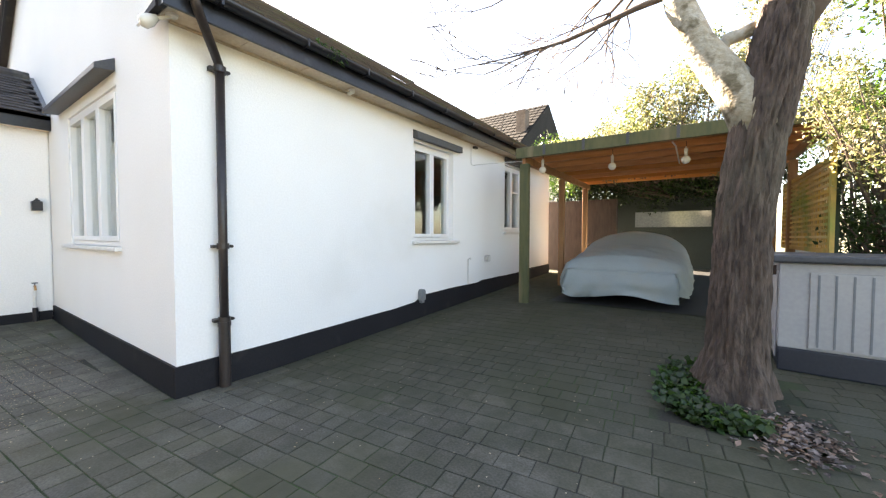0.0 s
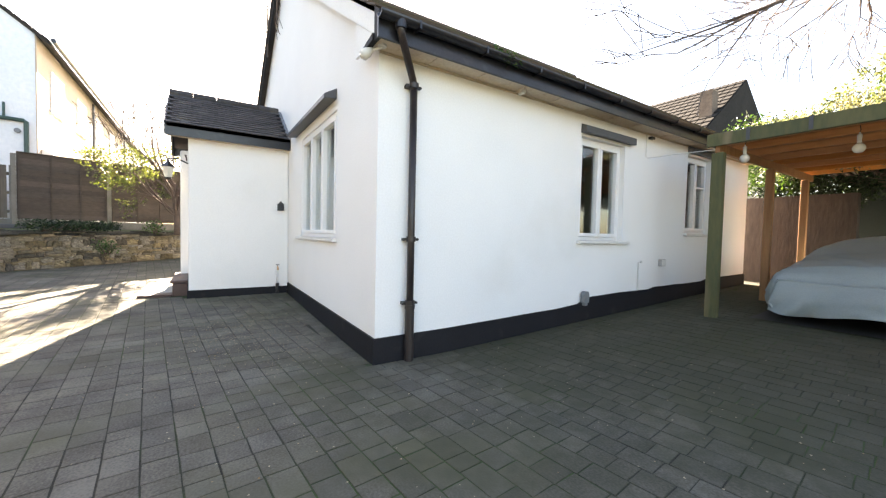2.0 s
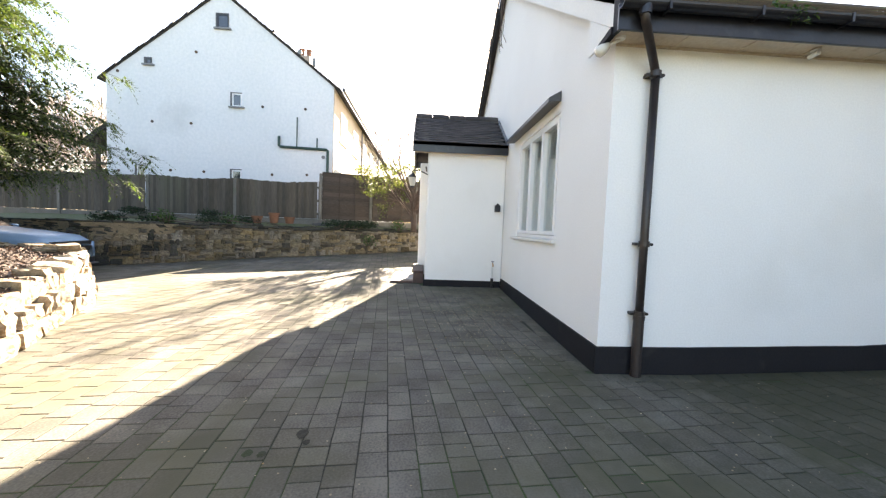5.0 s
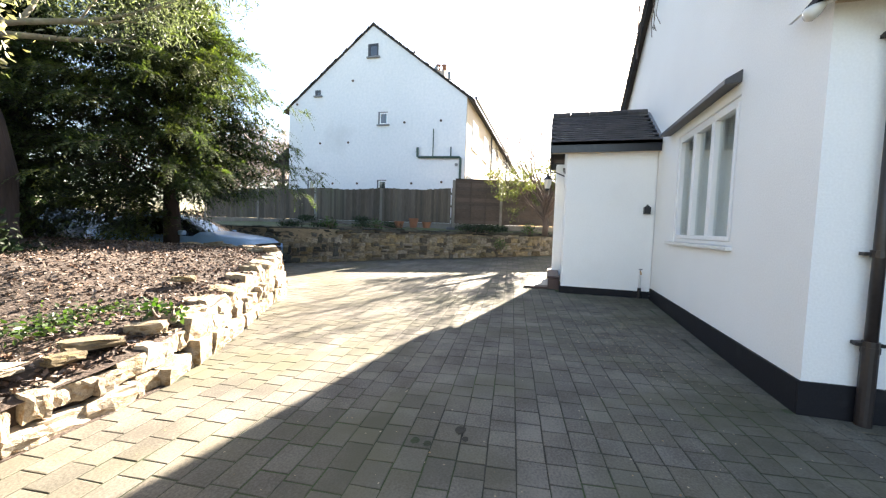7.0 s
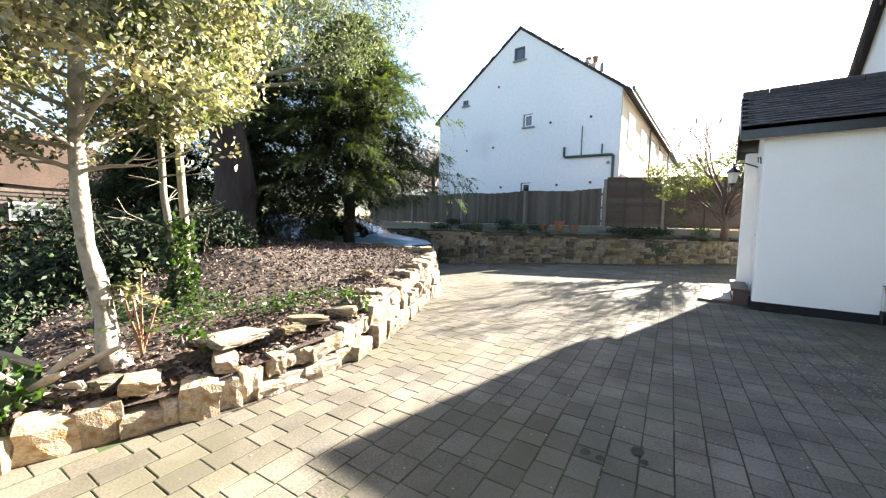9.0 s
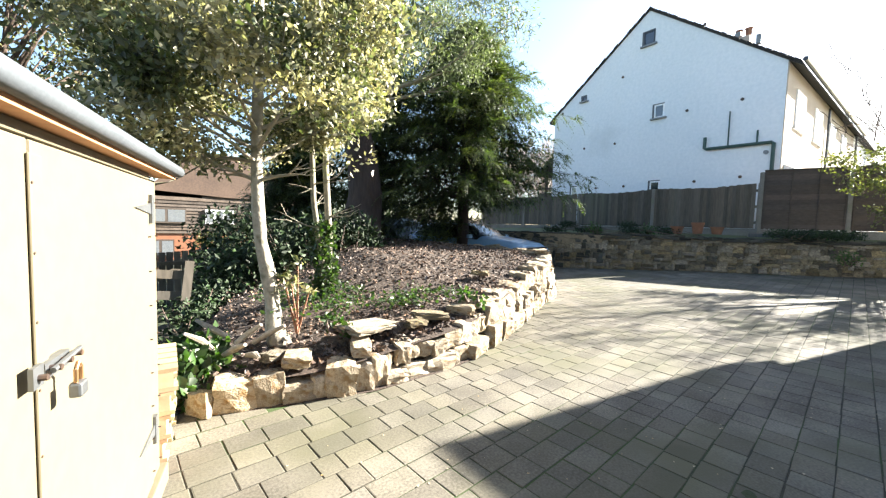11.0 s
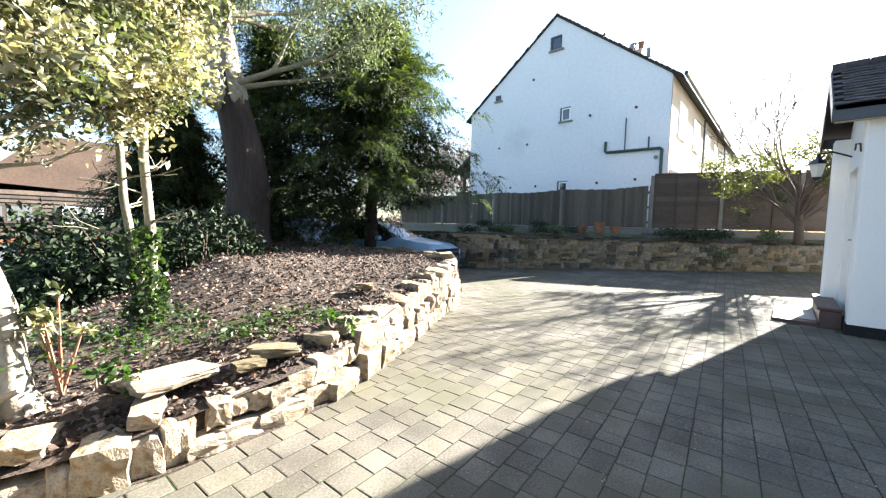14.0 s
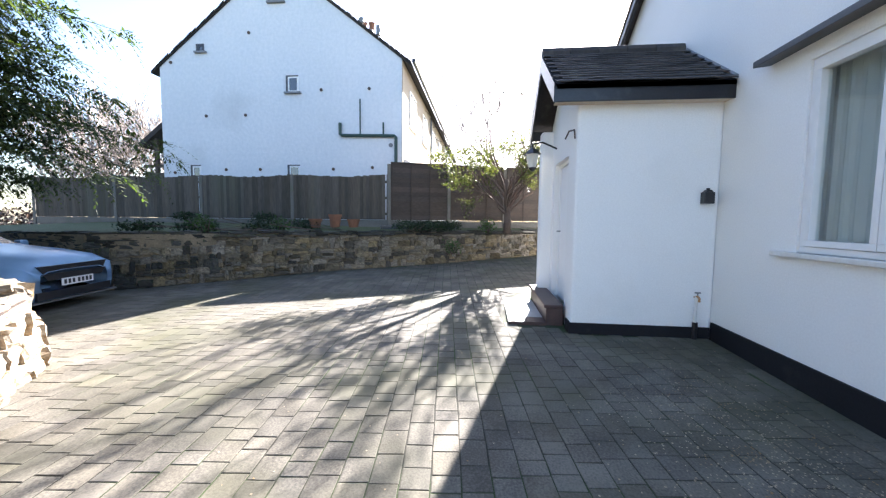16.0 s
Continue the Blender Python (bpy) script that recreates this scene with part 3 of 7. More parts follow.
def window_unit(name, axis, hole, lights, label, net=False, bar=False):
    """A plastic window with its frame, lights, sill and hood, set in a hole of the wall."""
    a0, a1, z0, z1 = hole
    w = thing(name, label, "window", "windows of the bungalow")
    tagged(w, kind="structure")

    def bx(p, q, d0, d1, r, s, bb=None):
        bb = bb or B()
        if axis == "y":
            return bb.box(p, q, -d1, -d0, r, s)
        return bb.box(d0, d1, p, q, r, s)
    f = 0.055
    z0s = z0
    d0, d1 = (-0.09, -0.02) if axis == "y" else (-0.15, -0.08)
    fr = bx(a0, a1, d0, d1, z1 - f, z1)
    bx(a0, a1, d0, d1, z0s, z0s + f, fr)
    bx(a0, a0 + f, d0, d1, z0s + f, z1 - f, fr)
    bx(a1 - f, a1, d0, d1, z0s + f, z1 - f, fr)
    part("frame", fr, M["upvc"], w, bevel=0.004)
    x = a0 + f
    inner = a1 - a0 - 2 * f
    for i, share in enumerate(lights):
        y = x + inner * share
        s = B()
        t = 0.05
        p, q = x + 0.003, y - 0.003
        r0, r1 = z0s + f + 0.003, z1 - f - 0.003
        bx(p, q, d0 + 0.005, d1 + 0.018, r1 - t, r1, s)
        bx(p, q, d0 + 0.005, d1 + 0.018, r0, r0 + t, s)
        bx(p, p + t, d0 + 0.005, d1 + 0.018, r0 + t, r1 - t, s)
        bx(q - t, q, d0 + 0.005, d1 + 0.018, r0 + t, r1 - t, s)
        if bar and i == 1:
            bx(p + t, q - t, d0 + 0.005, d1 + 0.014, r1 - 0.5, r1 - 0.47, s)
        sash = part("sash", s, M["upvc"], w, bevel=0.004)
        pane = part("pane", bx(p + t - 0.004, q - t + 0.004, d0 + 0.03, d0 + 0.036, r0 + t - 0.004, r1 - t + 0.004), M["glass"], sash, "clear window pane")
        pane.visible_shadow = False
        x = y
    part("sill", bx(a0 - (0.22 if axis == "y" else 0.05), a1 + (0.05 if axis == "y" else 0.13), -0.2, 0.06, z0 - 0.045, z0 + 0.0), M["sill"], w, "white painted sill", bevel=0.008)
    h0, h1 = (z1 + 0.13, z1 + 0.26) if axis == "y" else (z1 + 0.035, z1 + 0.165)
    if axis == "y":
        hood = B().prism([(0.0, h0), (-0.16, h0 - 0.02), (-0.16, h0 + 0.035), (0.0, h1)], "x", a0 - 0.45, a1 + 0.0)
    else:
        hood = B().prism([(0.0, h0), (0.09, h0 - 0.01), (0.09, h0 + 0.09), (0.0, h1)], "y", a0 - 0.02, a1 + 0.16)
    part("hood", hood, M["dark_plastic"], w, "dark grey sloping window hood", bevel=0.006)
    if net:
        c = B()
        n = 60
        for i in range(n):
            p, q = a0 + (a1 - a0) * i / n, a0 + (a1 - a0) * (i + 1) / n
            u, v = 0.16 + 0.012 * math.sin(i * 1.7), 0.16 + 0.012 * math.sin((i + 1) * 1.7)
            c.poly([(p, u, z0 + 0.02), (q, v, z0 + 0.02), (q, v, z1), (p, u, z1)])
        cur = part("net_curtain", c, M["curtain"], None, smooth=True)
        tagged(cur, "pale grey net curtain hanging behind the front window", "curtain")
    return w


window_unit("window_1", "y", FRONT_WIN, (0.33, 0.33, 0.34), "white plastic window of three lights with closed sashes in the front wall", net=True)
window_unit("window_2", "x", SIDE_WIN, (0.5, 0.5), "white plastic window of two lights in the side wall, dark room behind")
window_unit("window_3", "x", BACK_WIN, (0.5, 0.5), "white plastic window of two lights in the side wall beside the carport", bar=True)


def roof_slope(name, parent_kind, x_ridge, z_ridge, x_eave, z_eave, y0, y1, gauge, width, material, thick=0.014):
    """Courses of separate overlapping tiles on one slope, joined."""
    L = math.hypot(x_eave - x_ridge, z_eave - z_ridge)
    ux, uz = (x_eave - x_ridge) / L, (z_eave - z_ridge) / L
    nx, nz = (-uz, ux) if ux > 0 else (uz, -ux)
    rng = random.Random(5)
    b = B()
    rows = int(L / gauge)
    for r in range(rows):
        s0, s1 = r * gauge, (r + 1.15) * gauge
        y = y0 - (width / 2 if r % 2 else 0)
        while y < y1:
            p, q = max(y, y0) + 0.002, min(y + width, y1) - 0.002
            if q - p > 0.02:
                lift = thick * 1.3 + rng.uniform(0, 0.006)
                pts = []
                for s, h in ((s0, 0.0), (s1, lift)):
                    for e in (0.0, thick):
                        pts.append((x_ridge + ux * s + nx * (h + e), z_ridge + uz * s + nz * (h + e)))
                a, c, d, e = pts[0], pts[1], pts[3], pts[2]
                b.prism([a, e, d, c], "y", p, q)
            y += width
    return b


RT = (RX, RZ + 0.03, EX + 0.05, EZ + 0.035)
structure("roof_deck", B().prism([(EX, EZ - 0.06), (RX, RZ - 0.08), (-W - 0.42, RZ - 0.08 - (RX + W + 0.42) * SLOPE), (-W - 0.42, RZ - 0.16 - (RX + W + 0.42) * SLOPE), (RX, RZ - 0.16), (EX, EZ - 0.14)], "y", -0.10, DEPTH + 0.1), M["dark_tile"])
tagged(structure("roof_tiles", roof_slope("t", 0, *RT, -0.16, DEPTH + 0.15, 0.2, 0.26, None), M["tile_i"], "mossy brown plain roof tiles in rows"), kind="stuff")
tagged(structure("roof_tiles_far_slope", roof_slope("t", 0, RX, RZ - 0.02, -W - 0.45, RZ - 0.02 - (RX + W + 0.45) * SLOPE, -0.16, DEPTH + 0.15, 0.3, 0.3, None), M["tile_i"], "mossy brown roof tiles"), kind="stuff")
structure("ridge_tiles", B().tube([(RX, -0.17, RZ + 0.0), (RX, DEPTH + 0.15, RZ + 0.0)], 0.11, 10), M["tile"])
# verge boards
structure("bargeboard_far", B().prism([(RX, RZ - 0.06), (-W - 0.4, RZ - 0.06 - (RX + W + 0.4) * SLOPE), (-W - 0.4, RZ - 0.26 - (RX + W + 0.4) * SLOPE), (RX, RZ - 0.26)], "y", -0.14, -0.1), M["black"], "black painted bargeboard")
structure("bargeboard_near", B().prism([(RX, RZ + 0.02), (RX, RZ - 0.19), (0.204, EZ - 0.107), (0.204, EZ + 0.085)], "y", -0.125, -0.1), M["render"], "white painted verge board")
structure("verge_pipe", B().tube([(RX - 0.15, -0.17, RZ - 0.45), (-7.2, -0.17, RZ - 0.45 - 2.1 * SLOPE), (-8.6, -0.17, RZ - 0.45 - 3.5 * SLOPE)], 0.028, 8), M["black"])
# eaves
structure("soffit", B().box(0.0, EX - 0.015, -0.1, DEPTH + 0.1, 3.0, 3.012), M["soffit"], "stained cream soffit boards")
b = B()
for i in range(15):
    b.box(0.005, EX - 0.02, -0.08 + i * 0.6, -0.06 + i * 0.6 + 0.018, 2.992, 3.0)
structure("soffit_strips", b, M["soffit"])
structure("soffit_wall_batten", B().box(0.001, 0.02, 0.0, DEPTH, 2.982, 2.999), M["soffit"])
structure("fascia", B().box(EX - 0.015, EX + 0.01, -0.14, DEPTH + 0.12, 2.96, 3.17), M["black"], "black painted fascia board", bevel=0.004)
structure("eaves_box_end", B().prism([(0.205, 2.97), (EX, 2.965), (EX, 3.2), (0.205, 3.27)], "y", -0.135, -0.1), M["plinth"], "black boxed eaves end")
structure("gable_return", B().prism([(-0.3, 3.0), (0.204, 3.0), (0.204, 3.018), (-0.3, 3.351)], "y", -0.121, -0.1), M["render"], "white rendered return under the verge")
structure("eaves_wedge", B().prism([(-0.07, 2.955), (0.204, 2.975), (0.204, 3.034), (-0.07, 2.985)], "y", -0.15, -0.1), M["plinth"], "black tapered eaves board")


def gutter():
    b = B()
    n = 10
    prof = [(EX + 0.075 + 0.055 * math.cos(a), 3.145 - 0.055 * math.sin(a)) for a in [math.pi * i / n for i in range(n + 1)]]
    prof += [(EX + 0.075 + 0.048 * math.cos(a), 3.145 - 0.048 * math.sin(a)) for a in [math.pi * (n - i) / n for i in range(n + 1)]]
    b.prism(prof, "y", -0.16, DEPTH + 0.12)
    return b


gt = thing("gutter", "black half-round gutter along the eaves, moss hanging over its edge", "gutter")
part("channel", gutter(), M["black"], gt)
for i in range(12):
    part("bracket", B().box(EX + 0.01, EX + 0.135, 0.2 + i * 0.76, 0.22 + i * 0.76, 3.08, 3.152), M["black"], gt)
ds = thing("downpipe", "dark painted cast-iron downpipe with swan neck beside the house corner", "drainpipe", m=pose(0.075, 0.34, 0))
part("pipe", B().tube([(0, 0, 0.02), (0, 0, 2.72)], 0.036, 14), M["pipe"], ds, smooth=True)
part("swan_neck", B().tube([(0, 0, 2.68), (0, -0.01, 2.77), (0.04, -0.05, 2.81), (0.27, -0.27, 3.00), (0.30, -0.30, 3.04), (0.30, -0.30, 3.12)], 0.036, 14), M["pipe"], ds, smooth=True)
part("shoe", B().tube([(0, 0, 0.0), (0, 0, 0.55)], 0.047, 14).tube([(0, 0, 0.53), (0, 0, 0.57)], 0.052, 14), M["pipe"], ds)
for z in (0.56, 1.2, 2.7):
    part("bracket", B().tube([(0, 0, z), (0, 0, z + 0.05)], 0.048, 14).box(-0.074, 0.0, -0.07, 0.07, z + 0.01, z + 0.035).tube([(-0.03, -0.075, z + 0.022), (0.0, -0.075, z + 0.022)], 0.014, 8).tube([(-0.03, 0.075, z + 0.022), (0.0, 0.075, z + 0.022)], 0.014, 8), M["pipe"], ds)
part("outlet", B().tube([(0.30, -0.30, 3.05), (0.30, -0.30, 3.13)], 0.05, 14), M["black"], ds)

# ---- porch ----
PX0, PX1, PY = -6.10, -4.32, -1.60
PR = (PX0 + PX1) / 2
structure("porch_wall_side", B().box(PX1 - 0.22, PX1, PY, 0.0, -0.02, 2.86), M["render"], "white rendered porch side wall", bevel=0.03)
structure("porch_wall_far", B().box(PX0, PX0 + 0.22, PY - 0.17, 0.0, -0.02, 2.86), M["render"], "white rendered porch side wall", bevel=0.03)
structure("porch_wall_front", B().box(PX1 - 0.45, PX1 - 0.221, PY + 0.01, PY + 0.2, 0.1, 2.3).box(PX0 + 0.221, PX0 + 0.42, PY + 0.01, PY + 0.2, 0.1, 2.3).prism([(PX0 + 0.1, 2.3), (PX1 - 0.1, 2.3), (PX1 - 0.1, 2.95), (PR, 3.5), (PX0 + 0.1, 2.95)], "y", PY + 0.012, PY + 0.2), M["render"], "white rendered porch front")
structure("plinth_porch", B().box(PX1, PX1 + 0.02, PY - 0.02, -0.022, -0.02, 0.225).box(PX1 - 0.22, PX1, PY - 0.02, PY, -0.02, 0.225), M["plinth"], "black painted plinth band", bevel=0.004)
dr = thing("door_1", "white plastic front door with a glazed panel, closed", "door")
tagged(dr, kind="structure")
dx0, dx1 = PX0 + 0.42, PX1 - 0.45
part("frame", B().box(dx0, dx0 + 0.05, PY + 0.08, PY + 0.15, 0.3, 2.3).box(dx1 - 0.05, dx1, PY + 0.08, PY + 0.15, 0.3, 2.3).box(dx0 + 0.05, dx1 - 0.05, PY + 0.08, PY + 0.15, 2.25, 2.3), M["upvc"], dr)
leaf_ = part("leaf", B().box(dx0 + 0.052, dx1 - 0.052, PY + 0.1, PY + 0.145, 0.3, 2.248), M["upvc"], dr)
part("handle", B().tube([(dx0 + 0.1, PY + 0.1, 1.3), (dx0 + 0.1, PY + 0.05, 1.3), (dx0 + 0.22, PY + 0.05, 1.3)], 0.01, 8), M["metal"], leaf_)
structure("porch_roof_deck", B().prism([(PX1 + 0.18, 2.98), (PR, 3.72), (PX0 - 0.18, 2.98), (PX0 - 0.18, 2.93), (PR, 3.65), (PX1 + 0.18, 2.93)], "y", -1.88, -0.003), M["dark_tile"])
structure("porch_fascia", B().box(PX1 + 0.155, PX1 + 0.18, -1.9, -0.003, 2.79, 2.985), M["black"], "black painted porch fascia", bevel=0.004)
structure("porch_fascia_far", B().box(PX0 - 0.18, PX0 - 0.155, -1.9, -0.003, 2.79, 2.985), M["black"])
structure("porch_soffit", B().box(PX1 + 0.001, PX1 + 0.154, -1.88, -0.003, 2.8, 2.812), M["soffit"])
for nm, sgn, low in (("porch_bargeboard", 1, 2.78), ("porch_bargeboard_far", -1, 2.60)):
    structure(nm, B().prism([(PR, 3.74), (PR + sgn * 1.09, 2.99), (PR + sgn * 1.09, low), (PR, 3.52)], "y", -1.915, -1.89), M["black"], "black painted bargeboard")
structure("porch_roof_cheek", B().prism([(PX1 + 0.2, 3.03), (PR, 3.78), (PR, 3.74), (PX1 + 0.2, 2.99)], "y", -0.06, -0.004), M["flash"])

# steps and threshold
gs = g(-5.3, -1.9)
structure("front_step", B().box(-6.15, -4.62, -1.84, PY - 0.021, gs - 0.05, gs + 0.20), M["red_step"], "dark brown-red painted front step", bevel=0.012)
structure("front_step_nosing", B().box(-6.17, -4.60, -1.87, PY - 0.021, gs + 0.204, gs + 0.25), M["red_step"], "worn dark nosing slab on the step", bevel=0.012)
structure("threshold_slab", B().box(-6.5, -4.86, -2.32, -1.845, gs - 0.03, gs + 0.02), M["slab"], "pale slab in front of the step", bevel=0.006)
structure("threshold_edging", B().box(-4.86, -4.60, -2.32, -1.845, gs - 0.03, gs + 0.016), M["red_step"])

# ---- far house with the white gable ----
GX, GY0, GY1, GE, GA = -12.44, -14.35, -5.48, 6.85, 10.28
gm = (GY0 + GY1) / 2 + 0.02
gh = thing("gabled_house", "large house with weathered white rendered gable and brown tiled roof", "house")
part("wall", B().prism([(GY0, -1.0), (GY1, -1.0), (GY1, GE), (gm, GA), (GY0, GE)], "x", GX - 14, GX), M["old_render"], gh, "weathered white rendered gable wall")
part("front_wall", B().box(GX - 13.98, GX - 0.02, GY1, GY1 + 0.03, 0, GE - 0.05), M["beige"], gh, "beige brick front wall")
rb = B()
for y_e, sgn in ((GY0 - 0.3, -1), (GY1 + 0.35, 1)):
    sl = (GA - GE) / (gm - GY0)
    ze = GA - abs(y_e - gm) * sl
    rb.prism([(gm, GA + 0.005), (y_e, ze + 0.005), (y_e, ze + 0.055), (gm, GA + 0.055)], "x", GX - 14, GX + 0.06)
part("roof", rb, M["far_tile"], gh, "brown tiled roof with a ragged verge")
vt = B()
rng = random.Random(3)
for y_e in (GY0 - 0.3, GY1 + 0.35):
    n = 26
    for i in range(n):
        a, c = gm + (y_e - gm) * i / n, gm + (y_e - gm) * (i + 0.93) / n
        za, zc = GA - abs(a - gm) * sl, GA - abs(c - gm) * sl
        k = rng.uniform(0, 0.03)
        vt.prism([(a, za + 0.085 + k), (c, zc + 0.07 + k), (c, zc + 0.045), (a, za + 0.05)], "x", GX - 0.4, GX + 0.075 + k)
part("verge_tiles", vt, M["far_tile"], gh)
part("verge_mortar", B().prism([(gm, GA + 0.004), (gm, GA - 0.035), (GY1 + 0.35, GA - 0.035 - (GY1 + 0.35 - gm) * sl), (GY1 + 0.35, GA + 0.004 - (GY1 + 0.35 - gm) * sl)], "x", GX + 0.001, GX + 0.04), M["far_tile"], gh, "dark crumbling verge mortar")
part("gutter", B().tube([(GX + 0.1, GY1 + 0.42, GE - 0.12), (GX - 14, GY1 + 0.42, GE - 0.12)], 0.07, 8), M["black"], gh)


def far_window(y0, y1, z0, z1, dark=False):
    f = 0.05
    w = part("window", B().box(GX - 0.02, GX + 0.02, y0, y1, z0 + f, z0 + 2 * f).box(GX - 0.02, GX + 0.02, y0, y1, z1 - f, z1).box(GX - 0.02, GX + 0.02, y0, y0 + f, z0 + 2 * f, z1 - f).box(GX - 0.02, GX + 0.02, y1 - f, y1, z0 + 2 * f, z1 - f), M["car_dark"] if dark else M["upvc"], gh)
    part("pane", B().box(GX + 0.001, GX + 0.008, y0 + f, y1 - f, z0 + 2 * f, z1 - f), M["car_glass"], w, "dark glass pane")
    part("sill", B().box(GX, GX + 0.1, y0 - 0.12, y1 + 0.1, z0 - 0.01, z0 + f - 0.002), M["grey_plastic"], w)
    # dark strips beside and above the frame put in the reveal's shadow
    part("shadow_gap", B().box(GX + 0.001, GX + 0.03, y0 - 0.07, y0 - 0.004, z0 + f, z1 + 0.04).box(GX + 0.001, GX + 0.03, y0 - 0.004, y1, z1 + 0.004, z1 + 0.04), M["dark_plastic"], w)


far_window(gm - 0.18, gm + 0.25, 8.84, 9.42, True)
far_window(-12.82, -12.6, 7.28, 7.55, True)
far_window(-9.5, -9.12, 5.80, 6.37)
far_window(-13.2, -12.88, 2.85, 3.33)
far_window(-9.5, -9.12, 2.85, 3.32)
gp = B().tube([(GX + 0.07, -7.62, 4.76), (GX + 0.07, -7.62, 4.38), (GX + 0.07, -7.55, 4.34), (GX + 0.07, -5.72, 4.30), (GX + 0.07, -5.66, 4.26), (GX + 0.07, -5.66, 2.8)], 0.055, 8)
part("soil_pipe", gp, M["green_pipe"], gh, "dark green soil pipe")
part("waste_pipe", B().tube([(GX + 0.06, -6.91, 4.34), (GX + 0.06, -6.91, 5.55)], 0.022, 6), M["green_pipe"], gh)
part("waste_pipe", B().tube([(GX + 0.06, -6.1, 4.34), (GX + 0.06, -6.1, 4.75)], 0.028, 6), M["green_pipe"], gh)
part("vent", B().tube([(GX, -6.85, 8.12), (GX + 0.09, -6.85, 8.12)], 0.09, 10), M["grey_plastic"], gh)
part("vent", B().tube([(GX, -5.85, 4.0), (GX + 0.05, -5.85, 4.0)], 0.07, 10), M["grey_plastic"], gh)
part("flue_cowl", B().box(GX, GX + 0.14, -6.32, -6.18, 7.6, 7.9), M["grey_plastic"], gh)
for i, (y, z) in enumerate(((-13.9, 7.0), (-10.9, 7.9), (-7.9, 8.9), (-12.6, 5.1), (-11.1, 5.1), (-8.3, 5.9), (-13.9, 3.1), (-11.9, 3.2), (-10.6, 3.2), (-7.9, 3.2), (-6.5, 3.25), (-6.6, 5.9))):
    part("pattress", B().tube([(GX, y, z), (GX + 0.03, y, z)], 0.055, 8), M["dark_metal"], gh)
ch = part("chimney", B().box(GX - 2.95, GX - 2.4, -7.75, -7.2, 7.6, 9.05), M["beige"], gh)
for k in (0, 1):
    part("pot", B().lathe([(0.10, 9.0), (0.12, 9.08), (0.10, 9.15), (0.11, 9.38), (0.14, 9.42)], GX - 2.65 - 0.05 * k, -7.62 + 0.3 * k, 12), M["terracotta"], ch)
for i, x in enumerate((GX - 1.2, GX - 4.2, GX - 7.2, GX - 10.2)):
    for z in (2.4, 5.0):
        w = part("window", B().box(x - 1.3, x, GY1 + 0.03, GY1 + 0.07, z, z + 1.2), M["upvc"], gh)
        part("pane", B().box(x - 1.22, x - 0.68, GY1 + 0.07, GY1 + 0.075, z + 0.08, z + 1.12).box(x - 0.62, x - 0.08, GY1 + 0.07, GY1 + 0.075, z + 0.08, z + 1.12), M["car_glass"], w)
        part("sill", B().box(x - 1.4, x + 0.1, GY1 + 0.03, GY1 + 0.09, z - 0.1, z - 0.004), M["sill"], w)
    if i == 2:
        part("downpipe", B().tube([(x + 0.7, GY1 + 0.1, 1), (x + 0.7, GY1 + 0.1, GE - 0.2)], 0.04, 6), M["black"], gh)
lean = part("lean_to", B().prism([(GY1 + 0.04, 0.8), (GY1 + 1.2, 0.8), (GY1 + 1.2, 2.9), (GY1 + 0.04, 3.6)], "x", GX - 3, GX - 0.3), M["render"], gh, "white lean-to")
pp = part("side_porch", B().prism([(GY0 - 1.6, 4.3), (GY0 - 0.02, 5.5), (GY0 - 0.02, 5.3), (GY0 - 1.5, 4.15)], "x", GX - 2.2, GX - 0.6), M["far_tile"], gh, "tiled side porch roof")
part("side_post", B().box(GX - 0.8, GX - 0.68, GY0 - 1.0, GY0 - 0.88, 0.5, 4.5), M["brown_wood"], pp)
part("side_rail", B().box(GX - 0.8, GX - 0.7, GY0 - 1.5, GY0 - 0.02, 3.4, 3.5).box(GX - 0.8, GX - 0.72, GY0 - 1.5, GY0 - 0.02, 2.5, 3.2), M["grey_wood"], pp)


def terrace_house(x, label, depth=9.0, w=8.0, drop=0.0):
    h = thing("terraced_house", label, "house", "row of houses beyond the fence")
    e = GE - drop
    part("wall", B().box(x - w, x, GY1 - depth, GY1 + 0.02, 0, e), M["render"], h)
    part("roof", B().prism([(GY1 - depth - 0.3, e - 0.1), (GY1 + 0.35, e - 0.1), ((2 * GY1 - depth) / 2, e + 3.3)], "x", x - w, x + 0.1), M["far_tile"], h)
    for i in (0, 1):
        for z in (2.3, 5.0):
            wi = part("window", B().box(x - 2.6 - 3.6 * i, x - 1.0 - 3.6 * i, GY1 + 0.02, GY1 + 0.08, z, z + 1.2), M["upvc"], h)
            part("pane", B().box(x - 2.5 - 3.6 * i, x - 1.1 - 3.6 * i, GY1 + 0.08, GY1 + 0.085, z + 0.1, z + 1.1), M["car_glass"], wi)
    part("chimney", B().box(x - w + 0.3, x - w + 1.1, (2 * GY1 - depth) / 2 - 0.4, (2 * GY1 - depth) / 2 + 0.4, e + 2.6, e + 4.2), M["beige"], h)
    part("downpipe", B().tube([(x - 0.2, GY1 + 0.1, 1), (x - 0.2, GY1 + 0.1, e)], 0.045, 6), M["black"], h)


terrace_house(GX - 14.1, "white rendered terraced house with a brown roof further along the street")
terrace_house(GX - 22.6, "pale rendered terraced house with a chimney further along the street", drop=0.5)

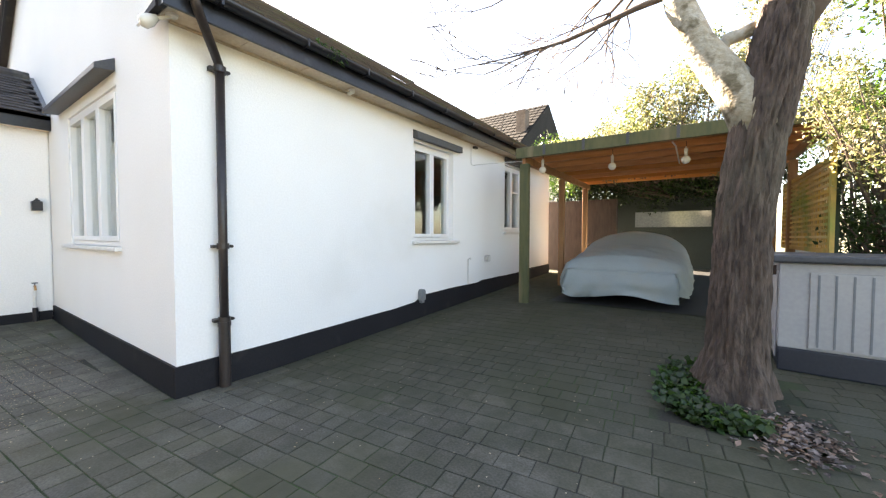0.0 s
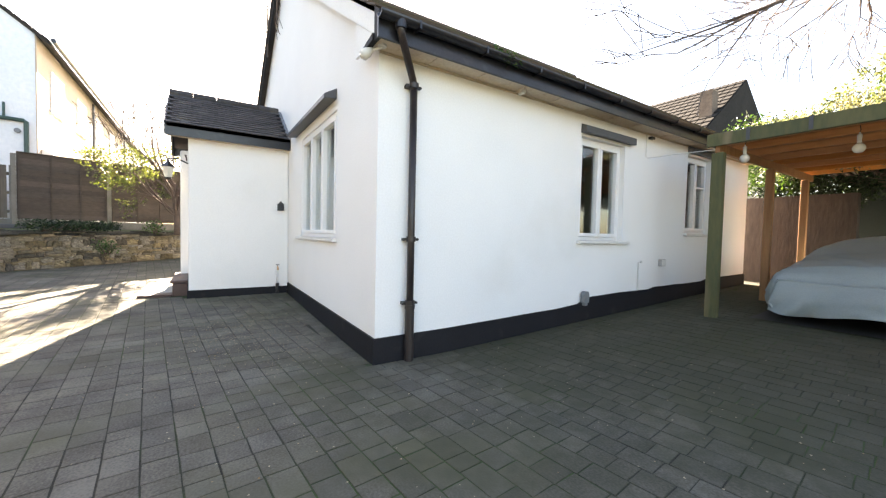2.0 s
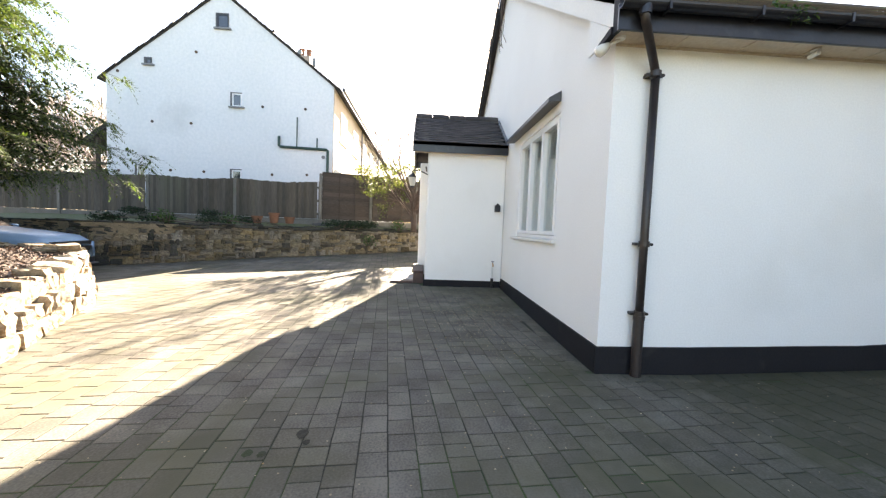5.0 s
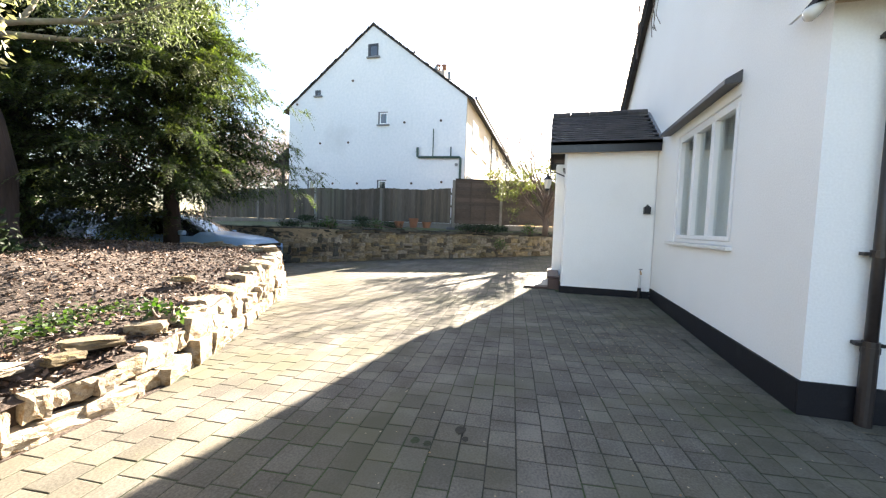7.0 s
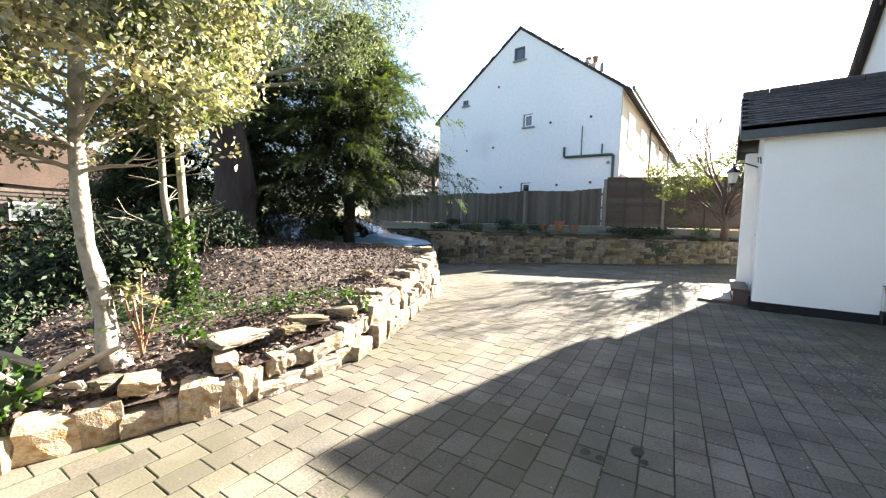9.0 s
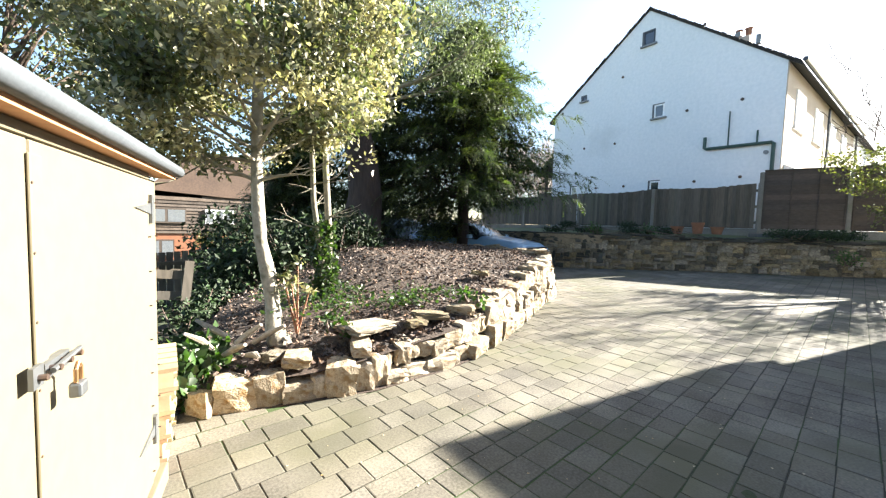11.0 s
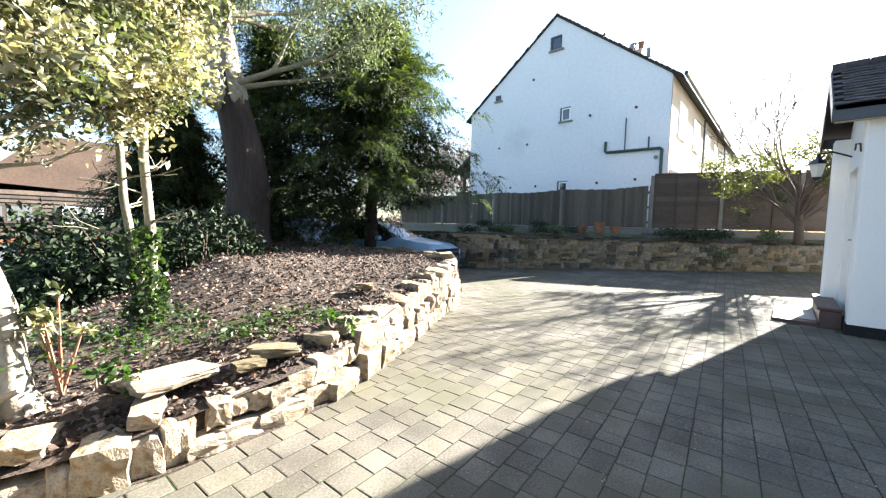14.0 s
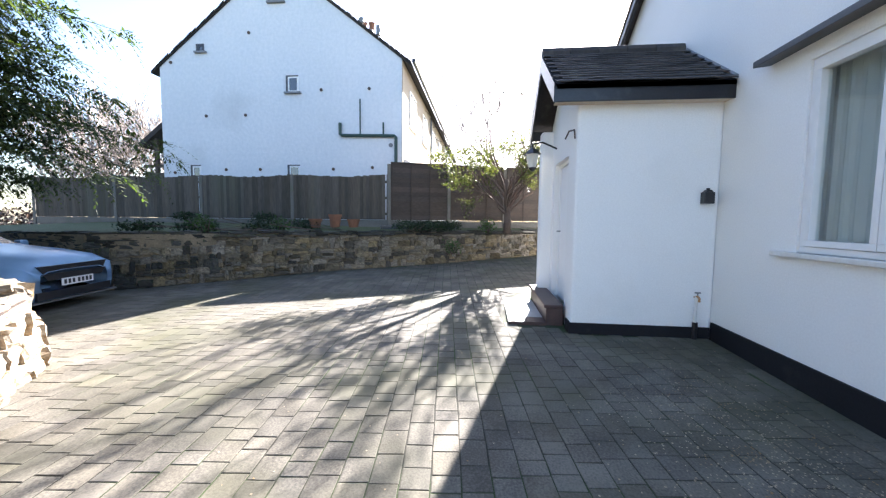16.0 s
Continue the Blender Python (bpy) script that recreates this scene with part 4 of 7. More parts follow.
# house behind the carport: its roof shows above the hedge
nh = thing("rear_house", "house with ribbed brown tiled roof and chimney behind the hedge", "house")
part("wall", B().box(-9.0, -3.6, 14.6, 22, 0, 5.3), M["beige"], nh)
part("roof", B().prism([(14.2, 5.15), (18.3, 8.25), (22.4, 5.15)], "x", -9.3, -3.3), M["rear_tile"], nh)
rb = B()
for r in range(13):
    y, z = 14.2 + r * 0.315, 5.17 + r * 0.238
    for c in range(20):
        x = -9.3 + c * 0.3
        rb.prism([(y, z), (y + 0.33, z + 0.249), (y + 0.33, z + 0.268), (y, z + 0.06)], "x", x + 0.01, x + 0.27)
part("roof_tiles", rb, M["rear_tile"], nh)
part("chimney", B().box(-3.95, -3.5, 15.6, 16.1, 5.5, 7.3), M["waney"], nh)

# tudor-clad house down the slope
th = thing("clad_house", "house with waney timber cladding, red brick and red tiled roof", "house", m=pose(4.4, -25, 0, 0, 0, 0))
part("wall", B().box(-7.5, 1.6, -7, 0, -2.5, 0.5), M["brick"], th, "red brick ground floor")
part("upper_wall", B().prism([(-2.4, 0.5), (1.8, 0.5), (0.0, 2.2), (-2.4, 2.2)], "y", -7, -0.02).box(-7.5, -2.4, -7, 0.02, 0.5, 2.4), M["waney"], th, "waney-edge timber cladding")
for i in range(11):
    z = 0.5 + i * 0.165
    part("cladding_board", B().prism([(0.0, z), (0.06, z), (0.02, z + 0.17), (0.0, z + 0.17)], "x", -7.5, min(1.6, 1.8 - (z - 0.5) * 1.05)), M["waney"], th)
part("roof", B().prism([(-0.2, 2.5), (2.2, 0.35), (2.35, 0.5), (-0.1, 2.75)], "y", -7.2, 0.35).prism([(-0.1, 2.75), (2.35, 0.5), (2.35, 0.7), (0.3, 2.9)], "y", -7.2, -0.6), M["red_tile"], th, "red tiled roof slope")
part("bargeboard", B().prism([(-0.2, 2.5), (2.3, 0.25), (2.4, 0.42), (-0.1, 2.72)], "y", 0.35, 0.4), M["sill"], th, "pale bargeboard")
part("roof_ridge", B().prism([(-7.9, 2.4), (-4.6, 4.6), (-2.0, 4.6), (-0.1, 2.6), (-3.5, 2.4)], "y", -6.5, 0.1), M["red_tile"], th)
for x0, x1, z0, z1, fm in ((-1.7, -0.1, 1.0, 1.75, "waney"), (-1.2, -0.1, -0.65, 0.2, "waney"), (-3.8, -2.5, 1.0, 1.75, "upvc"), (-6.5, -4.6, 0.9, 1.8, "upvc")):
    w = part("window", B().box(x0, x1, 0.06, 0.12, z0, z1), M[fm], th)
    n = 3 if x0 < -3 else 2
    for k in range(n):
        a, c = x0 + (x1 - x0) * k / n + 0.06, x0 + (x1 - x0) * (k + 1) / n - 0.06
        part("pane", B().box(a, c, 0.12, 0.125, z0 + 0.08, z1 - 0.08), M["headlamp"], w, "pane reflecting the sky")
d = part("door", B().box(0.4, 1.3, 0.02, 0.08, -1.6, 0.25), M["upvc"], th)
part("fanlight", B().box(0.65, 1.05, 0.08, 0.085, -0.4, 0.0), M["car_glass"], d)


# ---- retaining wall, its terrace and the fences ----
def ret_normal(dx, dy):
    return dy, -dx


b = B()
N = 60
LR = length(RET)
ring = []
for i in range(N + 1):
    x, y, dx, dy = along(RET, LR * i / N)
    ring.append((x, y, dx, dy))
for (xa, ya, dxa, dya), (xb, yb, dxb, dyb) in zip(ring, ring[1:]):
    nxa, nya, nxb, nyb = -dya, dxa, -dyb, dxb
    top = 1.12
    A = [(xa + nxa * 0.03, ya + nya * 0.03), (xb + nxb * 0.03, yb + nyb * 0.03), (xb + nxb * 0.4, yb + nyb * 0.4), (xa + nxa * 0.4, ya + nya * 0.4)]
    b.prism(A, "z", -0.1, top)
rw = structure("retaining_wall", b, M["mortar"], "buff sandstone rubble retaining wall")
b = B()
for i in range(N):
    (xa, ya, _, _), (xb, yb, _, _) = ring[i], ring[i + 1]
    za, zb = 1.14, 1.14
    b.poly([(xa - 0.2, ya, za), (xb - 0.2, yb, zb), (-16.5, yb, 1.45), (-16.5, ya, 1.45)])
structure("terrace", b, M["grass"], "rough planted terrace behind the retaining wall")

ff = thing("slatted_fence", "weathered grey feather-edge fence with concrete posts on the terrace", "fence")
rng = random.Random(11)
y = -5.68
post_y = [-5.62, -8.77, -11.92, -15.07, -18.2]
while y > -18.1:
    w = 0.1
    near_post = min(abs(y - p) for p in post_y) < 0.07
    top = 2.83 - 0.05 * clamp((-y - 12) / 6, 0, 1) + 0.03 * math.sin(y * 2) + rng.uniform(-0.015, 0.015)
    if not near_post:
        part("slat", B().prism([(-11.22, y - 0.05), (-11.198 + rng.uniform(0, 0.008), y - 0.05), (-11.212, y + 0.052), (-11.22, y + 0.052)], "z", 1.46, top), M["grey_wood"], ff)
    y -= w
for p in post_y:
    part("post", B().box(-11.28, -11.17, p - 0.055, p + 0.055, 1.1, 2.86), M["concrete"], ff, "concrete fence post", bevel=0.01)
for a, c in zip(post_y, post_y[1:]):
    part("gravel_board", B().box(-11.24, -11.2, c + 0.06, a - 0.06, 1.2, 1.45), M["concrete"], ff)
    for z in (1.6, 2.1, 2.6):
        part("rail", B().prism([(-11.29, z), (-11.225, z), (-11.225, z + 0.08)], "y", c + 0.06, a - 0.06), M["grey_wood"], ff)
pf = thing("panel_fence", "dark brown overlap panel fence with concrete posts on the terrace", "fence", m=pose(-11.2, -5.6, 0, 0, 0, 19.4))
px = [0.0, 1.92, 3.84, 5.76, 7.68]
for p in px:
    part("post", B().box(-0.06, 0.05, p - 0.05, p + 0.05, 1.0, 3.18), M["concrete"], pf, "concrete fence post", bevel=0.01)
for a, c in zip(px, px[1:]):
    for k in range(12):
        z = 1.45 + k * 0.148
        part("board", B().prism([(-0.012, z), (0.012, z), (0.0, z + 0.16), (-0.012, z + 0.16)], "y", a + 0.055, c - 0.055), M["brown_wood"], pf)
    for q in (0.02, 0.62, 1.22, 1.78):
        part("batten", B().box(0.012, 0.035, a + 0.055 + q, a + 0.09 + q, 1.44, 3.22), M["brown_wood"], pf)
    part("gravel_board", B().box(-0.02, 0.02, a + 0.055, c - 0.055, 1.1, 1.445), M["concrete"], pf)
    part("cap", B().box(-0.02, 0.045, a + 0.055, c - 0.055, 3.222, 3.245), M["brown_wood"], pf)


def plant_pot(x, y, z, r, h, label):
    p = thing("plant_pot", label, "plant pot", "terracotta pots on the terrace", m=pose(x, y, z))
    part("pot", B().lathe([(r * 0.7, 0), (r * 0.92, h * 0.8), (r * 1.02, h * 0.82), (r * 1.04, h), (r * 0.92, h), (r * 0.85, h * 0.85)], sides=20), M["terracotta"], p, smooth=False)
    part("soil", B().lathe([(r * 0.86, h * 0.8), (r * 0.86, h * 0.86)], sides=20), M["mulch"], p)


plant_pot(-9.35, -6.6, 1.24, 0.17, 0.34, "tall terracotta pot standing on the terrace before the fence")
plant_pot(-9.45, -7.2, 1.22, 0.18, 0.24, "wide terracotta pot on the terrace before the fence")
plant_pot(-9.5, -6.15, 1.24, 0.17, 0.22, "low wide terracotta pot on the terrace before the fence")
part_sleeper = part("timber_sleeper", B().box(-0.06, 0.06, 0, 2.3, 0, 0.1), M["dark_plastic"], None, bevel=0.01, m=pose(-9.85, -5.5, 1.2, 0, 0, 24))
tagged(part_sleeper, "dark timber sleeper lying along the top of the retaining wall", "sleeper")

# ---- raised mulch bed ----
LB = length(BED)
b = B()
rows, cols = 48, 16
for i in range(rows + 1):
    s = LB * i / rows
    x, y, dx, dy = along(BED, s)
    nx, ny = dy, -dx
    if ny > 0:
        nx, ny = -nx, -ny
    tx, ty = 1.2 - i * 0.03, -13.0
    for j in range(cols + 1):
        k = j / cols
        sx, sy = x + (tx - x) * k, y + (ty - y) * k
        top = bed_top(s) - 0.04
        h = top + (0.80 - top) * clamp(k * 3.2, 0, 1) ** 0.8
        if i < 12:
            h = top + (0.15 + 0.42 * i / 12 - 0.1) * clamp(k * 3.5, 0, 1) - 0.9 * clamp(k * 2 - 0.9, 0, 1) * (1 - i / 12)
        h += 0.03 * noise.noise(Vector((sx * 1.3, sy * 1.3, 0)))
        b.v.append((sx, sy, h))
for i in range(rows):
    for j in range(cols):
        a = i * (cols + 1) + j
        b.f.append((a, a + 1, a + cols + 2, a + cols + 1))
bed = structure("mulch_bed", b, M["mulch"], "raised bed of dark bark mulch", smooth=True)
bed_v = np.array(b.v).reshape(rows + 1, cols + 1, 3)


def bed_point(u, v):
    """A place on the bed for u, v in 0..1 along and across it."""
    i, j = min(int(u * rows), rows - 1), min(int(v * cols), cols - 1)
    fu, fv = u * rows - i, v * cols - j
    return (bed_v[i, j] * (1 - fu) * (1 - fv) + bed_v[i + 1, j] * fu * (1 - fv) + bed_v[i, j + 1] * (1 - fu) * fv + bed_v[i + 1, j + 1] * fu * fv)


rng = np.random.default_rng(4)
pts = []
for _ in range(30000):
    pts.append(bed_point(rng.random() * 0.93, rng.random() ** 1.8 * 0.8 + 0.01) + np.array([0, 0, rng.uniform(0.0, 0.03)]))
me = leaf_mesh("bark_chips", pts, 0.05, 4, 0.55, flat=0.55)
tagged(link_mesh("bark_chips", me, M["chip"]), "loose brown bark chips over the raised bed", kind="stuff")

# ---- drive edge tree, carport, bin store ----
tree = thing("street_side_tree", "mature bare tree with furrowed brown bark in a paving gap", "tree", m=pose(3.66, 2.55, 0.02))
b = B()
path = [(0.04, 0, 0), (0.04, 0, 0.12), (0.05, 0, 0.35), (0.07, 0, 1.0), (0.08, 0.0, 1.5), (0.15, 0.0, 2.1), (0.24, 0.0, 2.6), (0.29, 0.0, 3.0)]
rad = [0.25, 0.225, 0.20, 0.175, 0.17, 0.175, 0.17, 0.15]
fine, fr_ = [], []
for i in range(len(path) - 1):
    for k in range(14):
        fine.append(Vector(path[i]).lerp(Vector(path[i + 1]), k / 14))
        fr_.append(rad[i] + (rad[i + 1] - rad[i]) * k / 14)
fine.append(Vector(path[-1]))
fr_.append(rad[-1])
b.tube(fine, fr_, 120)
nv = []
for (x, y, z) in b.v:
    k = [p for p in fine if abs(p.z - z) < 0.2]
    c = min(fine, key=lambda p: abs(p.z - z))
    a = math.atan2(y - c.y, x - c.x)
    rdg = 0.5 - 2.2 * max(0, 0.28 - abs(noise.noise(Vector((math.cos(a) * 5.2, math.sin(a) * 5.2, z * 1.5))))) - 1.2 * max(0, 0.2 - abs(noise.noise(Vector((math.cos(a) * 9, math.sin(a) * 9, z * 4 + 9))))) + 0.5 * noise.noise(Vector((math.cos(a) * 14, math.sin(a) * 14, z * 9)))
    flare = 0.05 * max(0, 1 - z / 0.35) * (1 + math.sin(a * 5))
    f = (0.032 * rdg + flare)
    nv.append((x + math.cos(a) * f, y + math.sin(a) * f, z))
b.v = nv
part("trunk", b, M["bark"], tree, smooth=True)
tips = []
lb = B()
# limb and its collar wear the bark with sunlight in the colour
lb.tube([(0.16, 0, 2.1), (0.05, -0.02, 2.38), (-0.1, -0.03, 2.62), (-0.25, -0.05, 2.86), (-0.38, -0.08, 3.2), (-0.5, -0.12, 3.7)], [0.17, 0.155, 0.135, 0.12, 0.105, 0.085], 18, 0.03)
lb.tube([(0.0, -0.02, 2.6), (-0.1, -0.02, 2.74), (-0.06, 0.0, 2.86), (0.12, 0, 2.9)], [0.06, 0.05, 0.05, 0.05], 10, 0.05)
part("pale_limb", lb, M["limb_bark"], tree, "pale mottled limb, sunlight put into its bark colour", smooth=True)
lb = B()
lb.tube([(0.285, 0, 2.95), (0.36, 0, 3.5), (0.4, 0.1, 4.4)], [0.15, 0.14, 0.12], 16, 0.04)
lb.tube([(0.28, 0.0, 2.75), (0.5, 0.05, 3.1), (0.72, 0.1, 3.7), (0.9, 0.1, 4.3)], [0.11, 0.09, 0.08, 0.06], 12, 0.05)
for i, (st_, d_, L_, r_) in enumerate((((-0.5, -0.12, 3.7), (-0.9, 0.3, 0.35), 1.3, 0.035), ((-0.5, -0.12, 3.7), (-0.5, -0.5, 0.6), 1.4, 0.06), ((0.4, 0.1, 4.4), (-0.6, 0.5, 0.6), 1.6, 0.09), ((0.4, 0.1, 4.4), (0.6, 0.4, 0.8), 1.5, 0.09), ((0.9, 0.1, 4.3), (0.8, 0.1, 0.5), 1.3, 0.05), ((-0.42, -0.1, 3.3), (-1.0, 0.25, 0.18), 1.2, 0.03))):
    grow(lb, st_, d_, L_, r_, 3, 40 + i, tips, 0.7, 0.35, 3, 7, 0.72, 0.0, 0.004)
tagged(part("branches", lb, M["twig"], tree, "bare twiggy branches", smooth=True), kind="stuff")

# hanging bare twigs over the drive
tips = []
hb = B()
for i, (s_, d_, L_) in enumerate((((3.1, 3.2, 4.1), (-0.9, 0.5, -0.3), 1.0), ((3.0, 3.0, 3.9), (-0.8, 0.1, -0.25), 0.9), ((2.9, 3.3, 4.2), (-1, 0.9, -0.2), 1.2))):
    grow(hb, s_, d_, L_, 0.02, 3, 70 + i, tips, 0.8, 0.5, 4, 5, 0.7, -0.06, 0.0035)
hb.v = [(x - 3.66, y - 2.55, z - 0.02) for x, y, z in hb.v]
tagged(part("drooping_twigs", hb, M["twig"], tree, smooth=True), kind="stuff")

pts = []
rng = random.Random(8)
for _ in range(900):
    a, r = rng.uniform(0, 2 * math.pi), math.sqrt(rng.random())
    pts.append((3.30 + 0.16 * math.cos(a) * r + 0.1 * rng.random(), 2.45 + 0.6 * math.sin(a) * r, 0.05 + rng.uniform(0, 0.09)))
for _ in range(600):
    a, r = rng.uniform(0, 2 * math.pi), math.sqrt(rng.random())
    pts.append((3.62 + 0.28 * math.cos(a) * r, 1.92 + 0.16 * math.sin(a) * r, 0.03 + rng.uniform(0, 0.09)))
iv = thing("ivy_patch", "patch of fresh green ivy leaves round the foot of the tree", "ivy")
link_mesh("leaves", leaf_mesh("leaves", pts, 0.055, 8, 0.9, flat=0.6), M["ivy"], iv)
structure("tree_pit", B().prism([(3.2, 1.95), (3.65, 1.68), (4.15, 1.72), (4.1, 3.0), (3.6, 3.2), (3.15, 3.0)], "z", -0.02, 0.035), M["mulch"], "soil round the foot of the tree")
pts = [(3.98 + 0.22 * rng.gauss(0, 0.6), 1.95 + 0.3 * rng.gauss(0, 0.6), 0.045 + rng.uniform(0, 0.02)) for _ in range(700)]
tagged(link_mesh("leaf_litter", leaf_mesh("leaf_litter", pts, 0.05, 9, 0.6, flat=0.8), M["chip"]), "brown leaf litter and chips at the foot of the tree", kind="stuff")


# carport
cp = thing("carport", "timber carport with algae-green front posts and orange boarded roof", "carport")
CX0, CX1, CY0, CY1, CZ = 0.95, 4.65, 4.88, 9.3, 2.55
for x in (CX0, CX1):
    for i, y in enumerate((CY0, 6.95, 8.9)):
        if x == CX1 and i == 0:
            continue
        hw = 0.075 if i == 0 else 0.055
        part("post", B().box(x - hw, x + hw, y - 0.055, y + 0.055, g(x, y) - 0.03, CZ), M["green_wood"] if i == 0 else M["post_wood"], cp, "algae-green timber post" if i == 0 else "orange-brown timber post", bevel=0.008)
part("front_beam", B().box(CX0 - 0.12, CX1 + 0.1, CY0 - 0.11, CY0 - 0.062, CZ + 0.085, CZ + 0.262), M["green_wood"], cp, "algae-green front beam", bevel=0.006)
for x in (CX0, CX1):
    part("side_beam", B().box(x - 0.03, x + 0.03, CY0 - 0.055, CY1, CZ + 0.003, CZ + 0.13), M["post_wood"], cp, bevel=0.005)
for i in range(8):
    y = CY0 + 0.1 + i * 0.6
    part("rafter", B().box(CX0 - 0.1, CX1 + 0.08, y, y + 0.045, CZ + 0.135, CZ + 0.225), M["orange_wood"], cp)
for i in range(31):
    y = CY0 - 0.05 + i * 0.146
    part("roof_board", B().box(CX0 - 0.14, CX1 + 0.14, y, y + 0.14, CZ + 0.23, CZ + 0.25), M["orange_wood"], cp)
for i in range(6):
    x = CX0 + 0.35 + i * 0.62
    part("clip", B().box(x, x + 0.04, CY0 - 0.122, CY0 - 0.04, CZ + 0.1, CZ + 0.272), M["dark_plastic"], cp)
for k, (x0, y0) in enumerate(((1.2, 5.05), (2.25, 5.35), (3.25, 5.4))):
    lp = thing("globe_bulb", "pale globe light bulb hanging under the carport roof, unlit", "light bulb", "bulbs under the carport", m=pose(x0, y0, CZ - 0.02) @ Matrix.Diagonal((0.82, 0.82, 0.82, 1)))
    part("flex", B().tube([(0, 0, 0.13), (0.01, 0, 0.18), (0, 0, 0.24)], 0.006, 5), M["dark_metal"], lp)
    part("holder", B().lathe([(0.025, -0.02), (0.03, 0.1), (0.012, 0.12), (0.008, 0.14)], sides=12), M["white_plastic"], lp)
    part("globe", B().lathe([(0.01, -0.17), (0.045, -0.158), (0.066, -0.13), (0.076, -0.095), (0.066, -0.058), (0.04, -0.032), (0.024, -0.018)], sides=18), M["bulb"], lp, smooth=True)
part("cable", B().tube([(3.1, 5.0, CZ + 0.1), (3.12, 5.4, CZ + 0.12), (3.1, 7.0, CZ + 0.12)], 0.012, 6), M["white_plastic"], cp)
tr = part("side_trellis", B().box(CX1 - 0.02, CX1 + 0.02, 4.6, 4.7, 0.1, 2.5).box(CX1 - 0.02, CX1 + 0.02, 7.6, 7.66, 1.12, 2.22).box(CX1 - 0.02, CX1 + 0.02, 4.7, 7.6, 2.16, 2.22).box(CX1 - 0.02, CX1 + 0.02, 4.7, 7.6, 1.12, 1.18), M["trellis"], cp, "yellow timber trellis panel")
for i in range(13):
    z = 1.22 + i * 0.074
    part("slat", B().box(CX1 - 0.022, CX1 - 0.003, 4.7, 7.6, z, z + 0.032), M["trellis"], tr)
for i in range(28):
    y = 4.75 + i * 0.1
    part("slat", B().box(CX1 - 0.002, CX1 + 0.012, y, y + 0.024, 1.18, 2.16), M["trellis"], tr)
part("trellis_backing_post", B().box(CX1 + 0.03, CX1 + 0.08, 4.72, 4.80, 0.3, 2.2), M["deep_leaf"], cp)

# covered car
cc = thing("covered_car", "low car under a wrinkled grey-green fabric cover in the carport", "car", m=pose(2.28, 7.6, g(2.5, 6.2) - 0.02, 0, 0, 2) @ Matrix.Diagonal((1.0, 1.0, 0.9, 1)))
b = B()
nx_, ny_ = 60, 110
prof = [(-2.15, 0.55), (-2.1, 0.78), (-1.9, 0.88), (-1.2, 0.97), (-0.75, 1.05), (-0.1, 1.32), (0.5, 1.36), (1.2, 1.28), (1.8, 1.02), (2.1, 0.95), (2.2, 0.6)]


def roofline(y):
    for (a, za), (c, zc) in zip(prof, prof[1:]):
        if y <= c:
            k = clamp((y - a) / (c - a), 0, 1)
            k = k * k * (3 - 2 * k)
            return za + (zc - za) * k
    return prof[-1][1]


for j in range(ny_ + 1):
    yy = -2.2 + 4.4 * j / ny_
    e = abs(yy) / 2.2
    end = math.sqrt(max(0.0, 1 - clamp((e - 0.86) / 0.14, 0, 1) ** 2))
    top = 0.62 + (roofline(yy) - 0.62) * (0.25 + 0.75 * end)
    half = 0.99 * (1 - 0.13 * e ** 4) * (0.93 + 0.07 * end)
    for i in range(nx_ + 1):
        a = -1 + 2 * i / nx_
        s = abs(a)
        if s < 0.75:
            th_ = s / 0.75 * math.pi / 2
            x = half * (0.8 * s / 0.75 + 0.2 * math.sin(th_))
            z = 0.60 + (top - 0.60) * max(0.0, math.cos(th_)) ** 0.42
        else:
            q = (s - 0.75) / 0.25
            x = half * (1.0 + 0.035 * math.sin(q * 2.6))
            z = 0.60 * (1 - q) + 0.19 * q
        x = math.copysign(x, a)
        low = clamp((0.85 - z) / 0.5, 0, 1)
        side = clamp(s * 2.2 - 1.1, 0, 1)
        crease = max(0.0, 1 - 7 * abs(noise.noise(Vector((x * 1.6 + z, yy * 2.3 + 5, z * 1.3))))) + 0.7 * max(0.0, 1 - 9 * abs(noise.noise(Vector((x * 3 + 20, yy * 3.1 + z * 2, z * 2)))))
        out = 0.035 * crease * (0.35 + 0.65 * clamp((1.0 - z) / 0.6, 0, 1)) + 0.035 * noise.noise(Vector((x * 2.2, yy * 2.2, z * 1.5))) + 0.06 * low * side * math.sin(yy * 11 + 2 * math.sin(yy * 4)) * (0.4 + 0.6 * noise.noise(Vector((0, yy * 1.2, 3))))
        hem = 0.035 * math.sin(yy * 5 + 1) * (1 if s > 0.97 else 0)
        crease = 0.035 * abs(noise.noise(Vector((x * 3 + yy * 2, yy * 1.2, 5)))) + 0.01 * noise.noise(Vector((x * 1.4, yy * 1.4, 2)))
        b.v.append((x + math.copysign(out, a), yy, z + hem + crease))
for j in range(ny_):
    for i in range(nx_):
        k = j * (nx_ + 1) + i
        b.f.append((k, k + 1, k + nx_ + 2, k + nx_ + 1))
